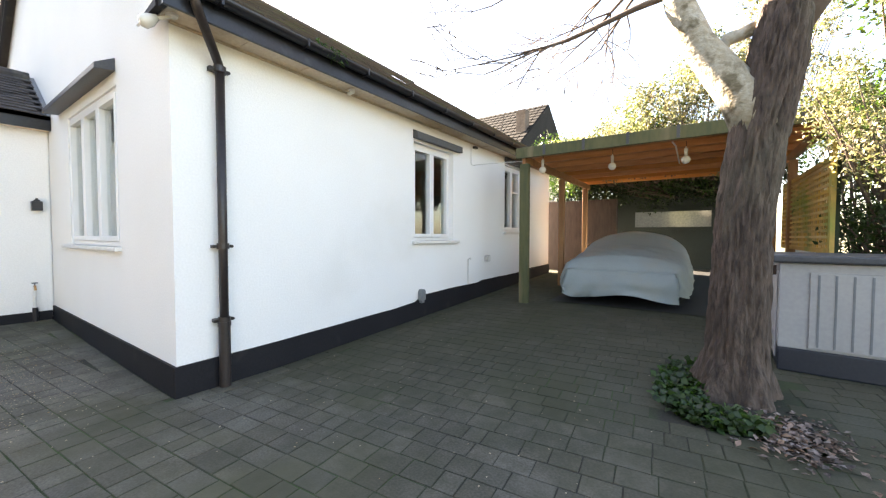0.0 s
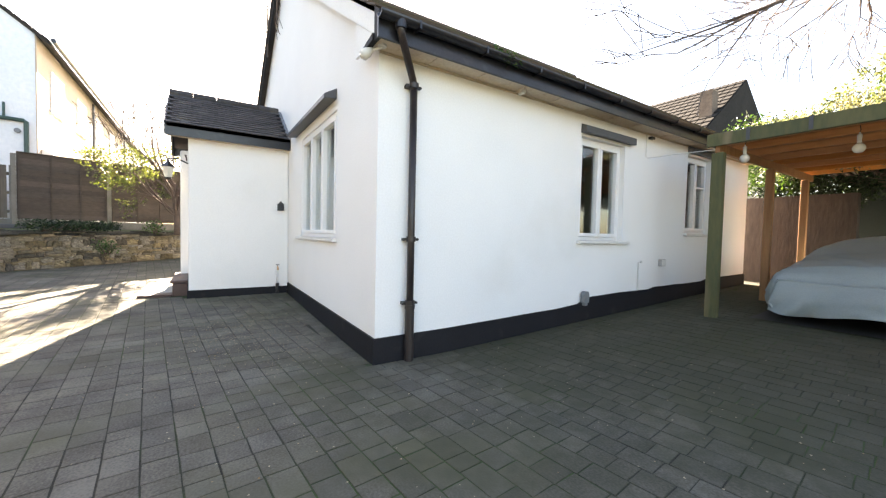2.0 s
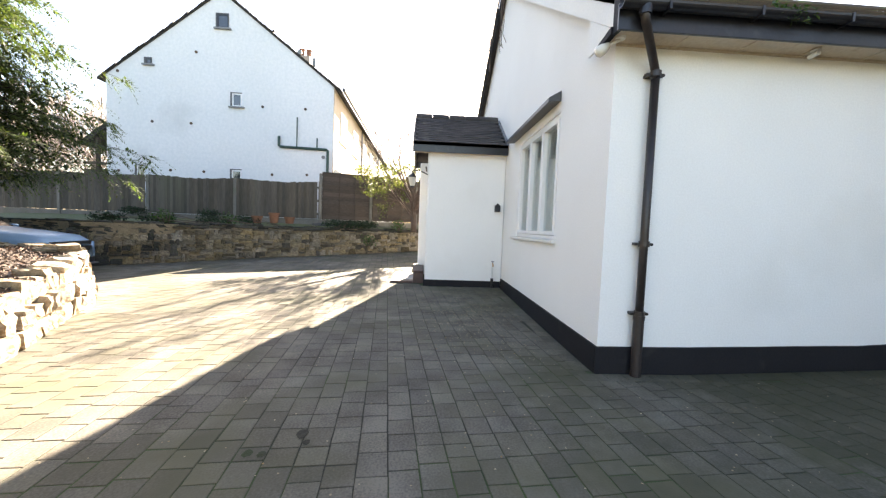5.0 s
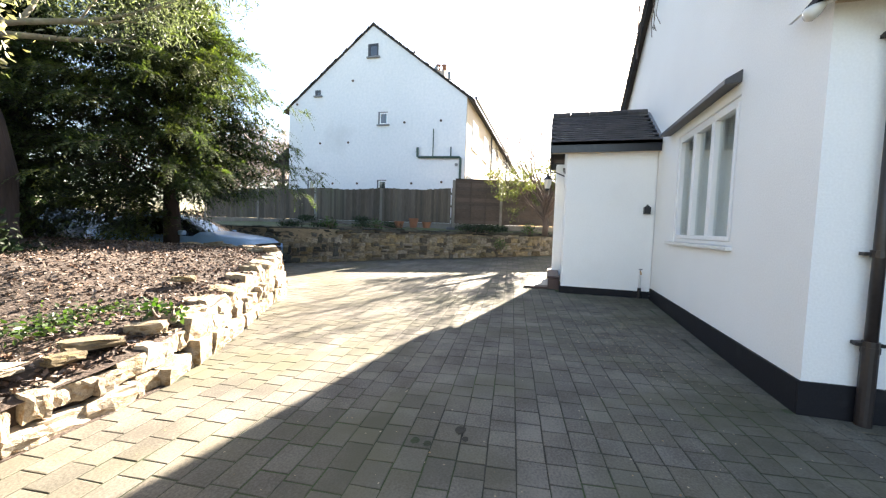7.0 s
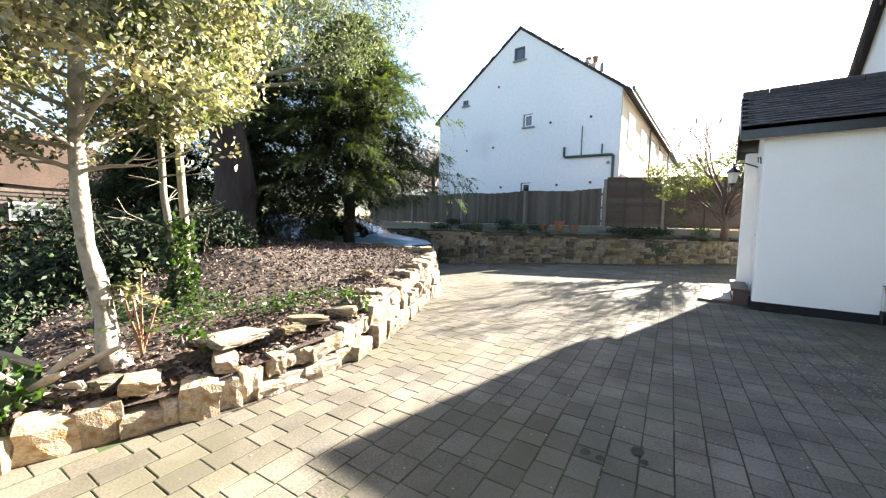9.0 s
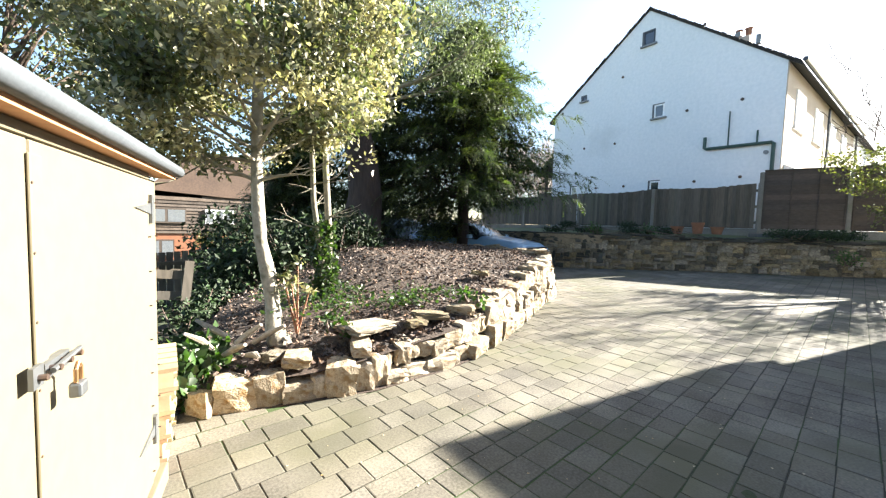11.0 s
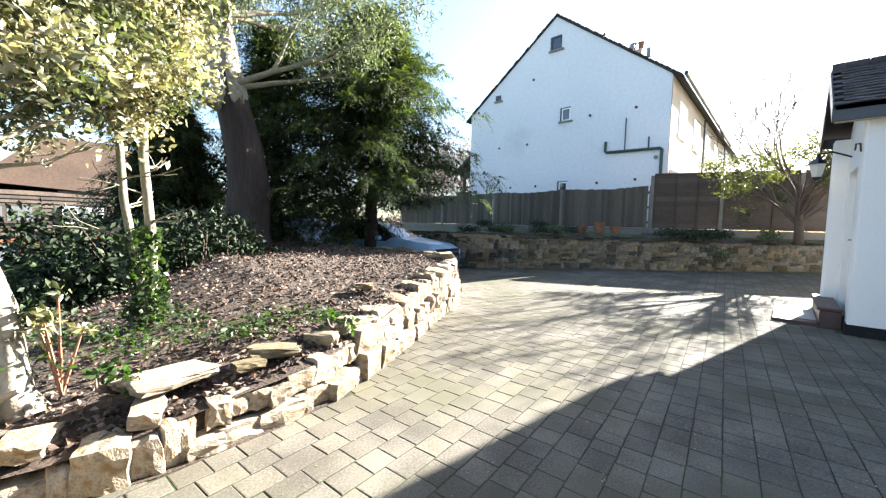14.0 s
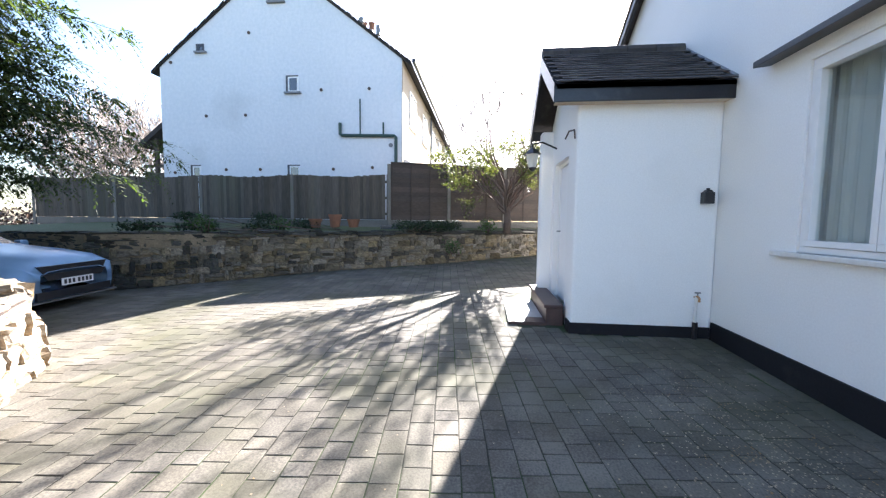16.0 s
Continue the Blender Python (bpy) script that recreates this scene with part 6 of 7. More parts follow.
# ---- trees and plants ----
def holly():
    t = thing("holly_tree", "broad evergreen tree with pale leaning trunk and yellow-edged leaves", "tree", m=pose(2.80, -5.46, 0.28))
    b = B()
    b.tube([(-0.04, 0.08, -0.08), (0.0, 0.02, 0.06), (0.01, -0.01, 0.3), (0.04, -0.03, 0.55), (0.09, -0.05, 0.8), (0.11, -0.05, 1.05), (0.13, -0.05, 1.5), (0.11, -0.05, 2.1), (0.1, -0.05, 2.8), (0.12, 0, 3.6)], [0.1, 0.07, 0.055, 0.06, 0.048, 0.048, 0.044, 0.04, 0.034, 0.025], 16, 0.12)
    part("trunk", b, M["bark_pale"], t, smooth=True)
    tips = []
    lb = B()
    k = 0
    for z, L in ((1.3, 0.8), (1.45, 1.2), (1.55, 1.3), (1.7, 1.3), (1.9, 1.4), (2.1, 1.4), (2.3, 1.3), (2.5, 1.3), (2.8, 1.2), (3.1, 1.1), (3.5, 1.0)):
        for j in range(3):
            a = k * 2.4
            k += 1
            grow(lb, (0.12, -0.05, z), (math.cos(a) + 0.2, math.sin(a), 0.3), L * 0.5, 0.018, 2, 100 + k, tips, 0.6, 0.3, 3, 5, 0.65, 0.0, 0.004)
    tagged(part("branches", lb, M["pale_bark"], t, smooth=True), kind="stuff")
    pts = scatter([p for p in tips if p.z > 1.5], 60000, (0.26, 0.26, 0.2), 1)
    link_mesh("crown", leaf_mesh("crown", pts, 0.05, 1, 0.55), M["holly"], t)


holly()


def twin_stem():
    t = thing("ivy_clad_stems", "pair of pale upright stems with ivy round the foot", "tree", m=pose(2.02, -6.40, 0.3))
    b = B()
    b.tube([(0, 0, 0), (-0.02, 0, 0.8), (0.03, 0, 1.6), (0.0, 0, 2.6), (0.03, 0, 3.6)], [0.05, 0.04, 0.035, 0.03, 0.02], 9, 0.05)
    b.tube([(0, 0, 0), (0.1, 0.02, 0.7), (0.17, 0.02, 1.2), (0.2, 0.02, 2.0), (0.26, 0, 3.4)], [0.045, 0.035, 0.03, 0.028, 0.018], 9, 0.05)
    tips = []
    for i in range(12):
        a = i * 2.1
        grow(b, (0.0 if i % 2 else 0.17, 0, 0.9 + (i % 6) * 0.12), (math.cos(a), math.sin(a), 0.15), 0.3, 0.01, 1, 200 + i, tips, 0.6, 0.3, 2, 4, 0.6, 0.02, 0.003)
    tagged(part("stems", b, M["pale_bark"], t, smooth=True), kind="stuff")
    lt_ = []
    for i in range(10):
        grow(b, (0.1, 0, 2.4 + (i % 5) * 0.25), (math.cos(i * 2.1), math.sin(i * 2.1), 0.5), 0.6, 0.012, 1, 240 + i, lt_, 0.6, 0.3, 3, 4, 0.6, 0.02, 0.003)
    link_mesh("crown", leaf_mesh("crown", scatter(lt_, 2600, (0.25, 0.25, 0.25), 21), 0.075, 21, 0.55), M["holly"], t)
    pts = scatter([(0.03, 0, 0.25), (0.0, 0, 0.45), (0.06, 0, 0.65), (0.05, 0, 0.85)], 1500, (0.16, 0.16, 0.17), 22)
    link_mesh("ivy", leaf_mesh("ivy", pts, 0.055, 22, 0.8, droop=0.2), M["laurel"], t, label="ivy leaves round the stems")


twin_stem()


def gum():
    t = thing("tall_gum_tree", "tall tree with dark flared trunk, pale limbs and willowy grey-green leaves", "tree", m=pose(-0.2, -10.4, 0.55))
    b = B()
    b.tube([(0.1, 0.1, -0.1), (0.05, 0, 0.15), (0, 0, 0.6), (-0.1, 0, 1.4), (0.0, 0, 2.2), (0.25, 0, 3.2), (0.45, 0, 4.4), (0.5, 0, 6.0), (0.5, 0, 8.5)], [0.8, 0.62, 0.46, 0.38, 0.33, 0.28, 0.22, 0.17, 0.1], 20, 0.09)
    part("trunk", b, M["yew_bark"], t, smooth=True)
    ub = B().tube([(0.22, 0, 3.0), (0.25, 0, 3.2), (0.45, 0, 4.4), (0.5, 0, 6.0), (0.5, 0, 8.5)], [0.27, 0.30, 0.24, 0.19, 0.12], 20, 0.07, seed=3)
    part("upper_trunk", ub, M["bark_pale"], t, "pale grey flaking upper trunk", smooth=True)
    lb, tips = B(), []
    for i in range(16):
        a = i * 2.4
        grow(lb, (0.4, 0, 2.9 + (i % 8) * 0.45), (math.cos(a) - 0.2, math.sin(a) + 0.2, 0.4), 2.0, 0.07, 2, 300 + i, tips, 0.6, 0.3, 3, 6, 0.68, 0.02, 0.006)
    tagged(part("limbs", lb, M["pale_bark"], t, smooth=True), kind="stuff")
    link_mesh("crown", leaf_mesh("crown", scatter([p for p in tips if p.z > 3.2], 52000, (0.45, 0.45, 0.65), 31), 0.11, 31, 0.22, droop=0.7), M["gum"], t)


gum()


def spray_mesh(name, pts, outs, length_, leaf, seed, per=14, droop=0.5):
    """Flat drooping sprays: each a short bent axis with narrow leaflets on both sides."""
    rng = np.random.default_rng(seed)
    n = len(pts)
    p, d = np.asarray(pts, dtype=float), np.asarray(outs, dtype=float)
    d = d + rng.normal(size=(n, 3)) * 0.45
    d[:, 2] -= 0.15
    d /= np.linalg.norm(d, axis=1)[:, None]
    side = np.cross(d, np.array([0, 0, 1.0]) + rng.normal(size=(n, 3)) * 0.35)
    side /= np.linalg.norm(side, axis=1)[:, None] + 1e-9
    L = length_ * rng.uniform(0.5, 1.3, n)
    u = (np.arange(per) + 0.5) / per
    sgn = np.where(np.arange(per) % 2 == 0, 1.0, -1.0)
    base = p[:, None, :] + d[:, None, :] * (L[:, None] * u[None, :])[..., None]
    base[..., 2] -= droop * L[:, None] * u[None, :] ** 2
    ahead = d[:, None, :] * 0.75 + side[:, None, :] * sgn[None, :, None] * 0.75
    ahead = ahead + np.array([0, 0, -0.35]) * u[None, :, None]
    ahead = ahead + rng.normal(size=ahead.shape) * 0.16
    ahead /= np.linalg.norm(ahead, axis=2)[..., None]
    ll = leaf * (1.15 - 0.55 * u)[None, :, None] * rng.uniform(0.7, 1.25, (n, per))[..., None]
    w = np.cross(ahead, np.array([0.1, 0.2, 1.0]))
    w /= np.linalg.norm(w, axis=2)[..., None] + 1e-9
    tip = base + ahead * ll
    mid = base + ahead * ll * 0.45
    verts = np.stack([base, mid + w * ll * 0.17, tip, mid - w * ll * 0.17], axis=2).reshape(-1, 3)
    m_ = n * per
    idx = (np.arange(m_)[:, None] * 4 + np.array([0, 1, 2, 0, 2, 3])[None, :]).ravel()
    me = bpy.data.meshes.new(name)
    me.vertices.add(m_ * 4)
    me.vertices.foreach_set("co", verts.ravel())
    me.loops.add(m_ * 6)
    me.loops.foreach_set("vertex_index", idx.astype(np.int32))
    me.polygons.add(m_ * 2)
    me.polygons.foreach_set("loop_start", (np.arange(m_ * 2) * 3).astype(np.int32))
    me.update(calc_edges=True)
    return me


def conifer(x, y, z, h, r, boughs, seed, label, core=16000):
    """A yew-like evergreen: many drooping boughs with ragged feathery ends round a shaded core."""
    t = thing("yew_tree", label, "tree", m=pose(x, y, z))
    b = B()
    b.tube([(0, 0, 0), (0.05, 0, h * 0.3), (0, 0, h * 0.6), (0, 0, h * 0.97)], [0.2, 0.15, 0.09, 0.02], 12, 0.06)
    rng = random.Random(seed)
    cs, outs, inner = [], [], []
    for i in range(boughs):
        k = i / (boughs - 1)
        zz = h * (0.05 + 0.93 * k)
        a = i * 2.399 + rng.uniform(-0.2, 0.2)
        R = r * (1 - k ** 1.6) ** 0.8 * rng.uniform(0.55, 1.2) + 0.15
        tip = Vector((math.cos(a) * R, math.sin(a) * R, zz + 0.02 * R + rng.uniform(-0.15, 0.2)))
        s = Vector((0, 0, zz))
        mid = s.lerp(tip, 0.5) + Vector((0, 0, 0.14 * R))
        if tip.z + z > 1.9:
            b.tube([s, mid, tip], [0.03 * (1 - k) + 0.01, 0.012, 0.003], 4, caps=False)
        out = Vector((math.cos(a), math.sin(a), -0.1))
        for q in range(15):
            u = 0.22 + 0.8 * q / 14
            p = s.lerp(mid, u * 2) if u < 0.5 else mid.lerp(tip, u * 2 - 1)
            if p.z + z > 1.95 or (p.x > -0.7 and p.y < 0.5):
                wide = 0.30 * (1.1 - u) + 0.05
                for _ in range(4):
                    sway = rng.uniform(-1, 1)
                    o = Vector((out.x - out.y * sway, out.y + out.x * sway, out.z + rng.uniform(-0.3, 0.2)))
                    cs.append(tuple(p + Vector((-out.y, out.x, 0)) * sway * wide))
                    outs.append(tuple(o))
                if u < 0.72:
                    inner.append(p)
    part("trunk", b, M["yew_bark"], t, smooth=True)
    link_mesh("crown", spray_mesh("crown", cs, outs, 0.36, 0.10, seed), M["yew"], t)
    # inner leaves take the darkened green, so the crown's shade is coloured in
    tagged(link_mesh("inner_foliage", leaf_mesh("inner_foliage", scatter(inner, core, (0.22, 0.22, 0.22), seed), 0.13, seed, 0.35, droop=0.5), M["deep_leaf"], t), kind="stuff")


conifer(-3.6, -10.7, 0.3, 6.7, 3.45, 300, 41, "dense dark green yew with drooping ragged boughs beside the drive")
conifer(-1.9, -12.8, 0.3, 6.4, 2.3, 120, 42, "dark green yew behind the first with shaded lower boughs")
conifer(0.6, -12.6, -0.3, 4.5, 1.7, 100, 43, "dark evergreen in deep shade behind the tall trunk")


def bush(name, label, cat, centres, n, spread, size, material, seed, aspect=0.5, flat=0.0, twigs=True):
    t = thing(name, label, cat)
    if twigs:
        b = B()
        rng = random.Random(seed)
        for c in centres:
            for _ in range(3):
                e = Vector(c) + Vector((rng.uniform(-1, 1) * spread[0], rng.uniform(-1, 1) * spread[1], rng.uniform(0, 1) * spread[2])) * 0.8
                s = Vector((c[0] * 0.6 + centres[0][0] * 0.4, c[1] * 0.6 + centres[0][1] * 0.4, min(q[2] for q in centres) - spread[2] * 0.8))
                b.tube([s, s.lerp(e, 0.5) + Vector((0.05, 0.05, 0)), e], [0.02, 0.012, 0.004], 4)
        tagged(part("stems", b, M["twig"], t, smooth=True), kind="stuff")
    link_mesh("leaves", leaf_mesh("leaves", scatter(centres, n, spread, seed), size, seed, aspect, flat=flat), material, t)
    return t


rng = random.Random(2)
# hedge behind the carport and house
cs = [(rng.uniform(-0.5, 6.5), rng.uniform(9.6, 11.5), rng.uniform(2.7, 4.3)) for _ in range(60)]
bush("rear_hedge", "tall glossy evergreen hedge rising behind the carport", "hedge", cs, 26000, (0.6, 0.6, 0.45), 0.1, M["laurel"], 51)
cs = [(x, rng.uniform(9.2, 10.6), rng.uniform(3.0, 4.0 + 0.55 * max(0, x))) for x in [rng.uniform(-0.2, 6.0) for _ in range(60)]]
bush("variegated_tree", "tall variegated yellow-green evergreen crown above the carport", "tree", cs, 26000, (0.5, 0.5, 0.42), 0.085, M["holly"], 52)
# shade behind the carport is put into this shrub's leaf colour
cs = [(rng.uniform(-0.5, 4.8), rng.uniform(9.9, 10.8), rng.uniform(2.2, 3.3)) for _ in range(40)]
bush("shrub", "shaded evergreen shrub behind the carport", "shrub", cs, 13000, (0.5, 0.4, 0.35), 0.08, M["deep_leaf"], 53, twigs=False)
cs = [(rng.uniform(5.0, 7.2), rng.uniform(4.2, 8.5), rng.uniform(1.0, 4.4)) for _ in range(60)]
bush("side_shrub", "tall evergreen shrub with small pale-lit leaves beside the storage box", "shrub", cs, 22000, (0.5, 0.5, 0.45), 0.075, M["laurel"], 54)
cs = [(rng.uniform(5.0, 6.2), rng.uniform(4.0, 5.4), rng.uniform(2.4, 4.6)) for _ in range(16)] + [(4.7, 4.35, 2.5), (4.65, 4.4, 2.75), (4.8, 4.3, 2.3), (4.95, 4.25, 2.0), (4.5, 4.4, 2.9)]
bush("leafy_tree", "yellow-green leafed branches above the storage box", "tree", cs, 13000, (0.4, 0.4, 0.4), 0.045, M["holly"], 55)
cs = [(rng.uniform(0.7, 3.6), rng.uniform(8.6, 9.5), rng.uniform(2.95, 3.7)) for _ in range(34)]
bush("climbing_shrub", "pale-leaved climbing shrub spilling over the carport roof", "shrub", cs, 15000, (0.4, 0.4, 0.32), 0.075, M["holly"], 86)
# dark shrubs left of the bed, shade painted into their leaf colour
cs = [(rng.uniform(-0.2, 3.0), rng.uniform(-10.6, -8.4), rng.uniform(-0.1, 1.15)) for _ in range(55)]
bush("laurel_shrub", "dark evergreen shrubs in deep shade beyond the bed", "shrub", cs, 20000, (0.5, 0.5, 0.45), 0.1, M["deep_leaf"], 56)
cs = [(rng.uniform(3.9, 6.2), rng.uniform(-8.6, -6.2), rng.uniform(2.3, 4.6)) for _ in range(34)]
bush("laurel_tree", "pale-edged evergreen branches hanging over the shed", "tree", cs, 14000, (0.45, 0.45, 0.4), 0.07, M["holly"], 85)
cs = [(rng.uniform(2.6, 4.4), rng.uniform(-8.4, -6.2), rng.uniform(-0.1, 0.25)) for _ in range(14)]
bush("ground_cover", "fresh green leafy weeds among dead stems behind the bed", "weeds", cs, 3200, (0.35, 0.35, 0.18), 0.07, M["deep_leaf"], 57)
cs = [(3.45, -5.1, 0.15), (3.4, -5.35, 0.2), (3.3, -5.6, 0.2), (3.25, -5.25, 0.1)]
bush("weeds", "fresh green weeds beside the pallets at the end of the stones", "weeds", cs, 900, (0.2, 0.22, 0.17), 0.09, M["ivy"], 58, 0.7)
cs = [(rng.uniform(0.9, 2.8), rng.uniform(-6.9, -5.3), 0.5) for _ in range(26)]
bush("bed_weeds", "low straggling green weeds over the bark mulch", "weeds", cs, 1700, (0.28, 0.24, 0.06), 0.045, M["laurel"], 59, 0.6, 0.5, False)
cs = [(2.4, -27, -0.2), (1.4, -23.5, -0.2), (1.9, -23.4, 0.1)]
bush("orange_shrub", "orange-brown winter shrub before the clad house", "shrub", cs[1:], 1800, (0.7, 0.5, 0.7), 0.12, M["yellow_leaf"], 60)
for i, (x, y, z) in enumerate(((0.95, -4.95, 0.5), (2.35, -5.0, 0.4), (-10.2, -2.5, 1.3), (-9.3, -3.4, 0.75), (-8.5, -7.6, 1.3), (-7.2, -8.6, 1.3))):
    bush("wall_plant", "small green plant growing on the stonework", "plant", [(x, y, z), (x + 0.08, y - 0.1, z + 0.05)], 90 if i < 2 else 320, (0.09, 0.09, 0.07) if i < 2 else (0.25, 0.25, 0.2), 0.055, M["ivy"], 61 + i, 0.7)

# young shrub with russet stems beside the holly trunk
rs = thing("russet_sapling", "leggy sapling with russet stems and pale leaf rosettes", "shrub", m=pose(2.62, -5.42, 0.28))
b = B()
heads = []
for i, (x, y, h) in enumerate(((0, 0, 0.62), (0.06, 0.03, 0.45), (-0.1, 0, 0.38), (0.1, -0.05, 0.5))):
    b.tube([(0, 0, 0), (x * 0.5, y, h * 0.5), (x, y, h)], [0.012, 0.009, 0.006], 6)
    heads.append((x, y, h))
tagged(part("stems", b, M["red_stem"], rs), kind="stuff")
link_mesh("leaves", leaf_mesh("leaves", scatter(heads, 90, (0.06, 0.06, 0.04), 66), 0.075, 66, 0.45, flat=0.3), M["holly"], rs)

# apple tree by the panel fence
at = thing("apple_tree", "small twiggy tree with yellow-green leaves on the terrace by the fence", "tree", m=pose(-10.3, -2.0, 1.1))
b, tips, high = B(), [], []
b.tube([(0, 0, 0), (0.02, 0, 0.4), (0.0, -0.02, 0.8), (0.05, -0.05, 1.5)], [0.11, 0.09, 0.075, 0.05], 10, 0.05)
for i in range(11):
    grow(b, (0, -0.02, 0.5 + 0.06 * (i % 5)), (math.cos(i * 2.4) * 0.9, math.sin(i * 2.4), 0.9), 1.35, 0.035, 3, 400 + i, tips, 0.75, 0.5, 3, 5, 0.68, 0.03, 0.004)
for i in range(10):
    grow(b, (0.02, -0.03, 0.8 + 0.14 * (i % 5)), (math.cos(i * 2.4 + 1) * 0.7, math.sin(i * 2.4 + 1) * 1.0 - 0.25, 1.1), 1.6, 0.04, 3, 450 + i, high, 0.7, 0.45, 3, 5, 0.74, 0.02, 0.0085)
part("trunk", b, M["twig"], at, smooth=True)
leafy = [p for p in tips if p.z < 2.3 and p.y < 0.9] + [p for p in high if p.z < 2.4][::3]
link_mesh("crown", leaf_mesh("crown", scatter(leafy, 5600, (0.2, 0.2, 0.14), 71), 0.075, 71, 0.55), M["yellow_leaf"], at)


def bare_tree(x, y, z, h, seed, label, material, n=9):
    t = thing("bare_tree", label, "tree", "bare trees far off", m=pose(x, y, z))
    b, tips = B(), []
    b.tube([(0, 0, 0), (0.1, 0, h * 0.3), (0, 0, h * 0.5)], [h * 0.02, h * 0.015, h * 0.011], 8, 0.05)
    for i in range(n):
        grow(b, (0.0, 0, h * (0.22 + 0.03 * i)), (math.cos(i * 2.4), math.sin(i * 2.4), 1.2), h * 0.24, h * 0.009, 3, seed + i, tips, 0.55, 0.3, 3, 4, 0.72, 0.05, h * 0.0026)
    part("trunk", b, material, t, smooth=True)


BARE = ((-18, -19, 7), (-20, -21, 8), (-17, -22, 7), (-14.5, -20.5, 6), (-24, -22, 9), (-22, -26, 9), (-13, -26, 7), (-26, -20, 8), (-19, -25, 8))
for i, (x, y, h) in enumerate(BARE):
    bare_tree(x, y, 0, h, 500 + 20 * i, "leafless pale twiggy tree beyond the fence", M["pale_twig"], 13)
cs = [(random.Random(i).uniform(-24, -7), -19 - random.Random(i + 99).uniform(0, 6), 0.9) for i in range(40)]
bush("far_scrub", "brown winter scrub beyond the end of the fence", "shrub", cs, 9000, (1.5, 1.2, 1.0), 0.2, M["chip"], 81)
cs = [(-7.3, -15.6, 1.2), (-7.0, -16.3, 1.4), (-7.9, -16.2, 1.2), (-6.6, -15.0, 0.9)]
bush("golden_shrub", "yellow-green shrub at the end of the retaining wall", "shrub", cs, 2600, (0.5, 0.5, 0.4), 0.09, M["yellow_leaf"], 82)
cs = [(x, -30 - 4 * random.Random(x).random(), 1.0 + 1.5 * random.Random(x + 50).random()) for x in range(-14, 16)]
bush("far_treeline", "line of mixed trees and shrubs down the slope", "trees", cs, 9000, (2.2, 2.0, 1.8), 0.35, M["laurel"], 83)
cs = [(-9.6 - 0.2 * i, -4.7 + 0.35 * i, 1.3) for i in range(4)] + [(-8.2, -8.0, 1.25), (-7.4, -9.0, 1.25), (-9.4, -7.5, 1.3), (-10.9, -9.5, 1.5), (-10.9, -12.2, 1.5), (-7.0, -10, 1.25)]
bush("terrace_plants", "low shrubs and weeds along the terrace", "shrub", cs, 5200, (0.5, 0.45, 0.14), 0.07, M["deep_leaf"], 84)
far = thing("distant_house", "distant house with a brown hipped roof among trees", "house", m=pose(-6, -48, -1))
part("wall", B().box(-5, 5, -4, 4, 0, 4.6), M["render"], far)
part("roof", B().prism([(-5.6, 4.6), (5.6, 4.6), (2.2, 6.6), (-2.2, 6.6)], "y", -4.5, 4.5), M["far_tile"], far)
part("window", B().box(-3, -1, 4.0, 4.05, 2.6, 3.8).box(1, 3, 4.0, 4.05, 2.6, 3.8), M["car_glass"], far)

# dead wood at the end of the bed
for i, (x, y, z, L, a, e) in enumerate(((3.2, -5.25, 0.25, 0.34, 200, 25), (3.1, -5.35, 0.3, 0.3, 215, 35), (3.35, -5.6, 0.2, 0.4, 150, 20), (3.05, -5.2, 0.24, 0.25, 190, 10), (2.98, -5.35, 0.28, 0.3, 230, 30), (3.25, -5.4, 0.26, 0.28, 120, 40), (3.12, -5.5, 0.3, 0.3, 60, 30))):
    ob = part("dead_branch", B().tube([(0, 0, 0), (L * 0.5, 0.02, 0.01), (L, 0, 0)], [0.018, 0.026, 0.012], 8, 0.15, seed=i), M["dead"], None, m=pose(x, y, z, 0, -e, a - 90))
    tagged(ob, "bleached piece of dead branch lying at the end of the bed", "branch", "dead branches")

# ---- stones of the rockery edge ----
LUMPS = [lump_mesh("stone", 900 + i, 0.13, 0.78, 3) for i in range(12)]
BLOCKS = [lump_mesh("stone", 950 + i, 0.2, 0.8, 2) for i in range(12)]
for me in LUMPS:
    me.materials.append(M["pale_stone"])
DARKS = [me.copy() for me in BLOCKS]
for me in BLOCKS:
    me.materials.append(M["stone"])
for me in DARKS:
    me.materials.append(M["dark_stone"])
rng = random.Random(21)
core = B()
nb = 60
for i in range(nb):
    xa, ya, dxa, dya = along(BED, LB * i / nb)
    xb, yb, dxb, dyb = along(BED, LB * (i + 1) / nb)
    ta, tb = bed_top(LB * i / nb) - 0.07, bed_top(LB * (i + 1) / nb) - 0.07
    na, nb2 = (dya, -dxa), (dyb, -dxb)
    if na[1] > 0:
        na = (-na[0], -na[1])
    if nb2[1] > 0:
        nb2 = (-nb2[0], -nb2[1])
    A, C = (xa + na[0] * 0.08, ya + na[1] * 0.08), (xb + nb2[0] * 0.08, yb + nb2[1] * 0.08)
    D, E = (xb + nb2[0] * 0.3, yb + nb2[1] * 0.3), (xa + na[0] * 0.3, ya + na[1] * 0.3)
    core.poly([(*A, -0.05), (*C, -0.05), (*C, tb), (*A, ta)]).poly([(*A, ta), (*C, tb), (*D, tb), (*E, ta)])
rk = structure("rockery_wall", core, M["mulch"], "low dry rockery wall of pale weathered stones holding the mulch bed")


def stone(parent, meshes, x, y, z, sx, sy, sz, yaw, tilt=6):
    ob = new("stone", meshes[rng.randrange(len(meshes))])
    ob.parent = parent
    ob.matrix_basis = pose(x, y, z, rng.uniform(-tilt, tilt), rng.uniform(-tilt, tilt), yaw + rng.uniform(-tilt, tilt)) @ Matrix.Diagonal((sx, sy, sz, 1))


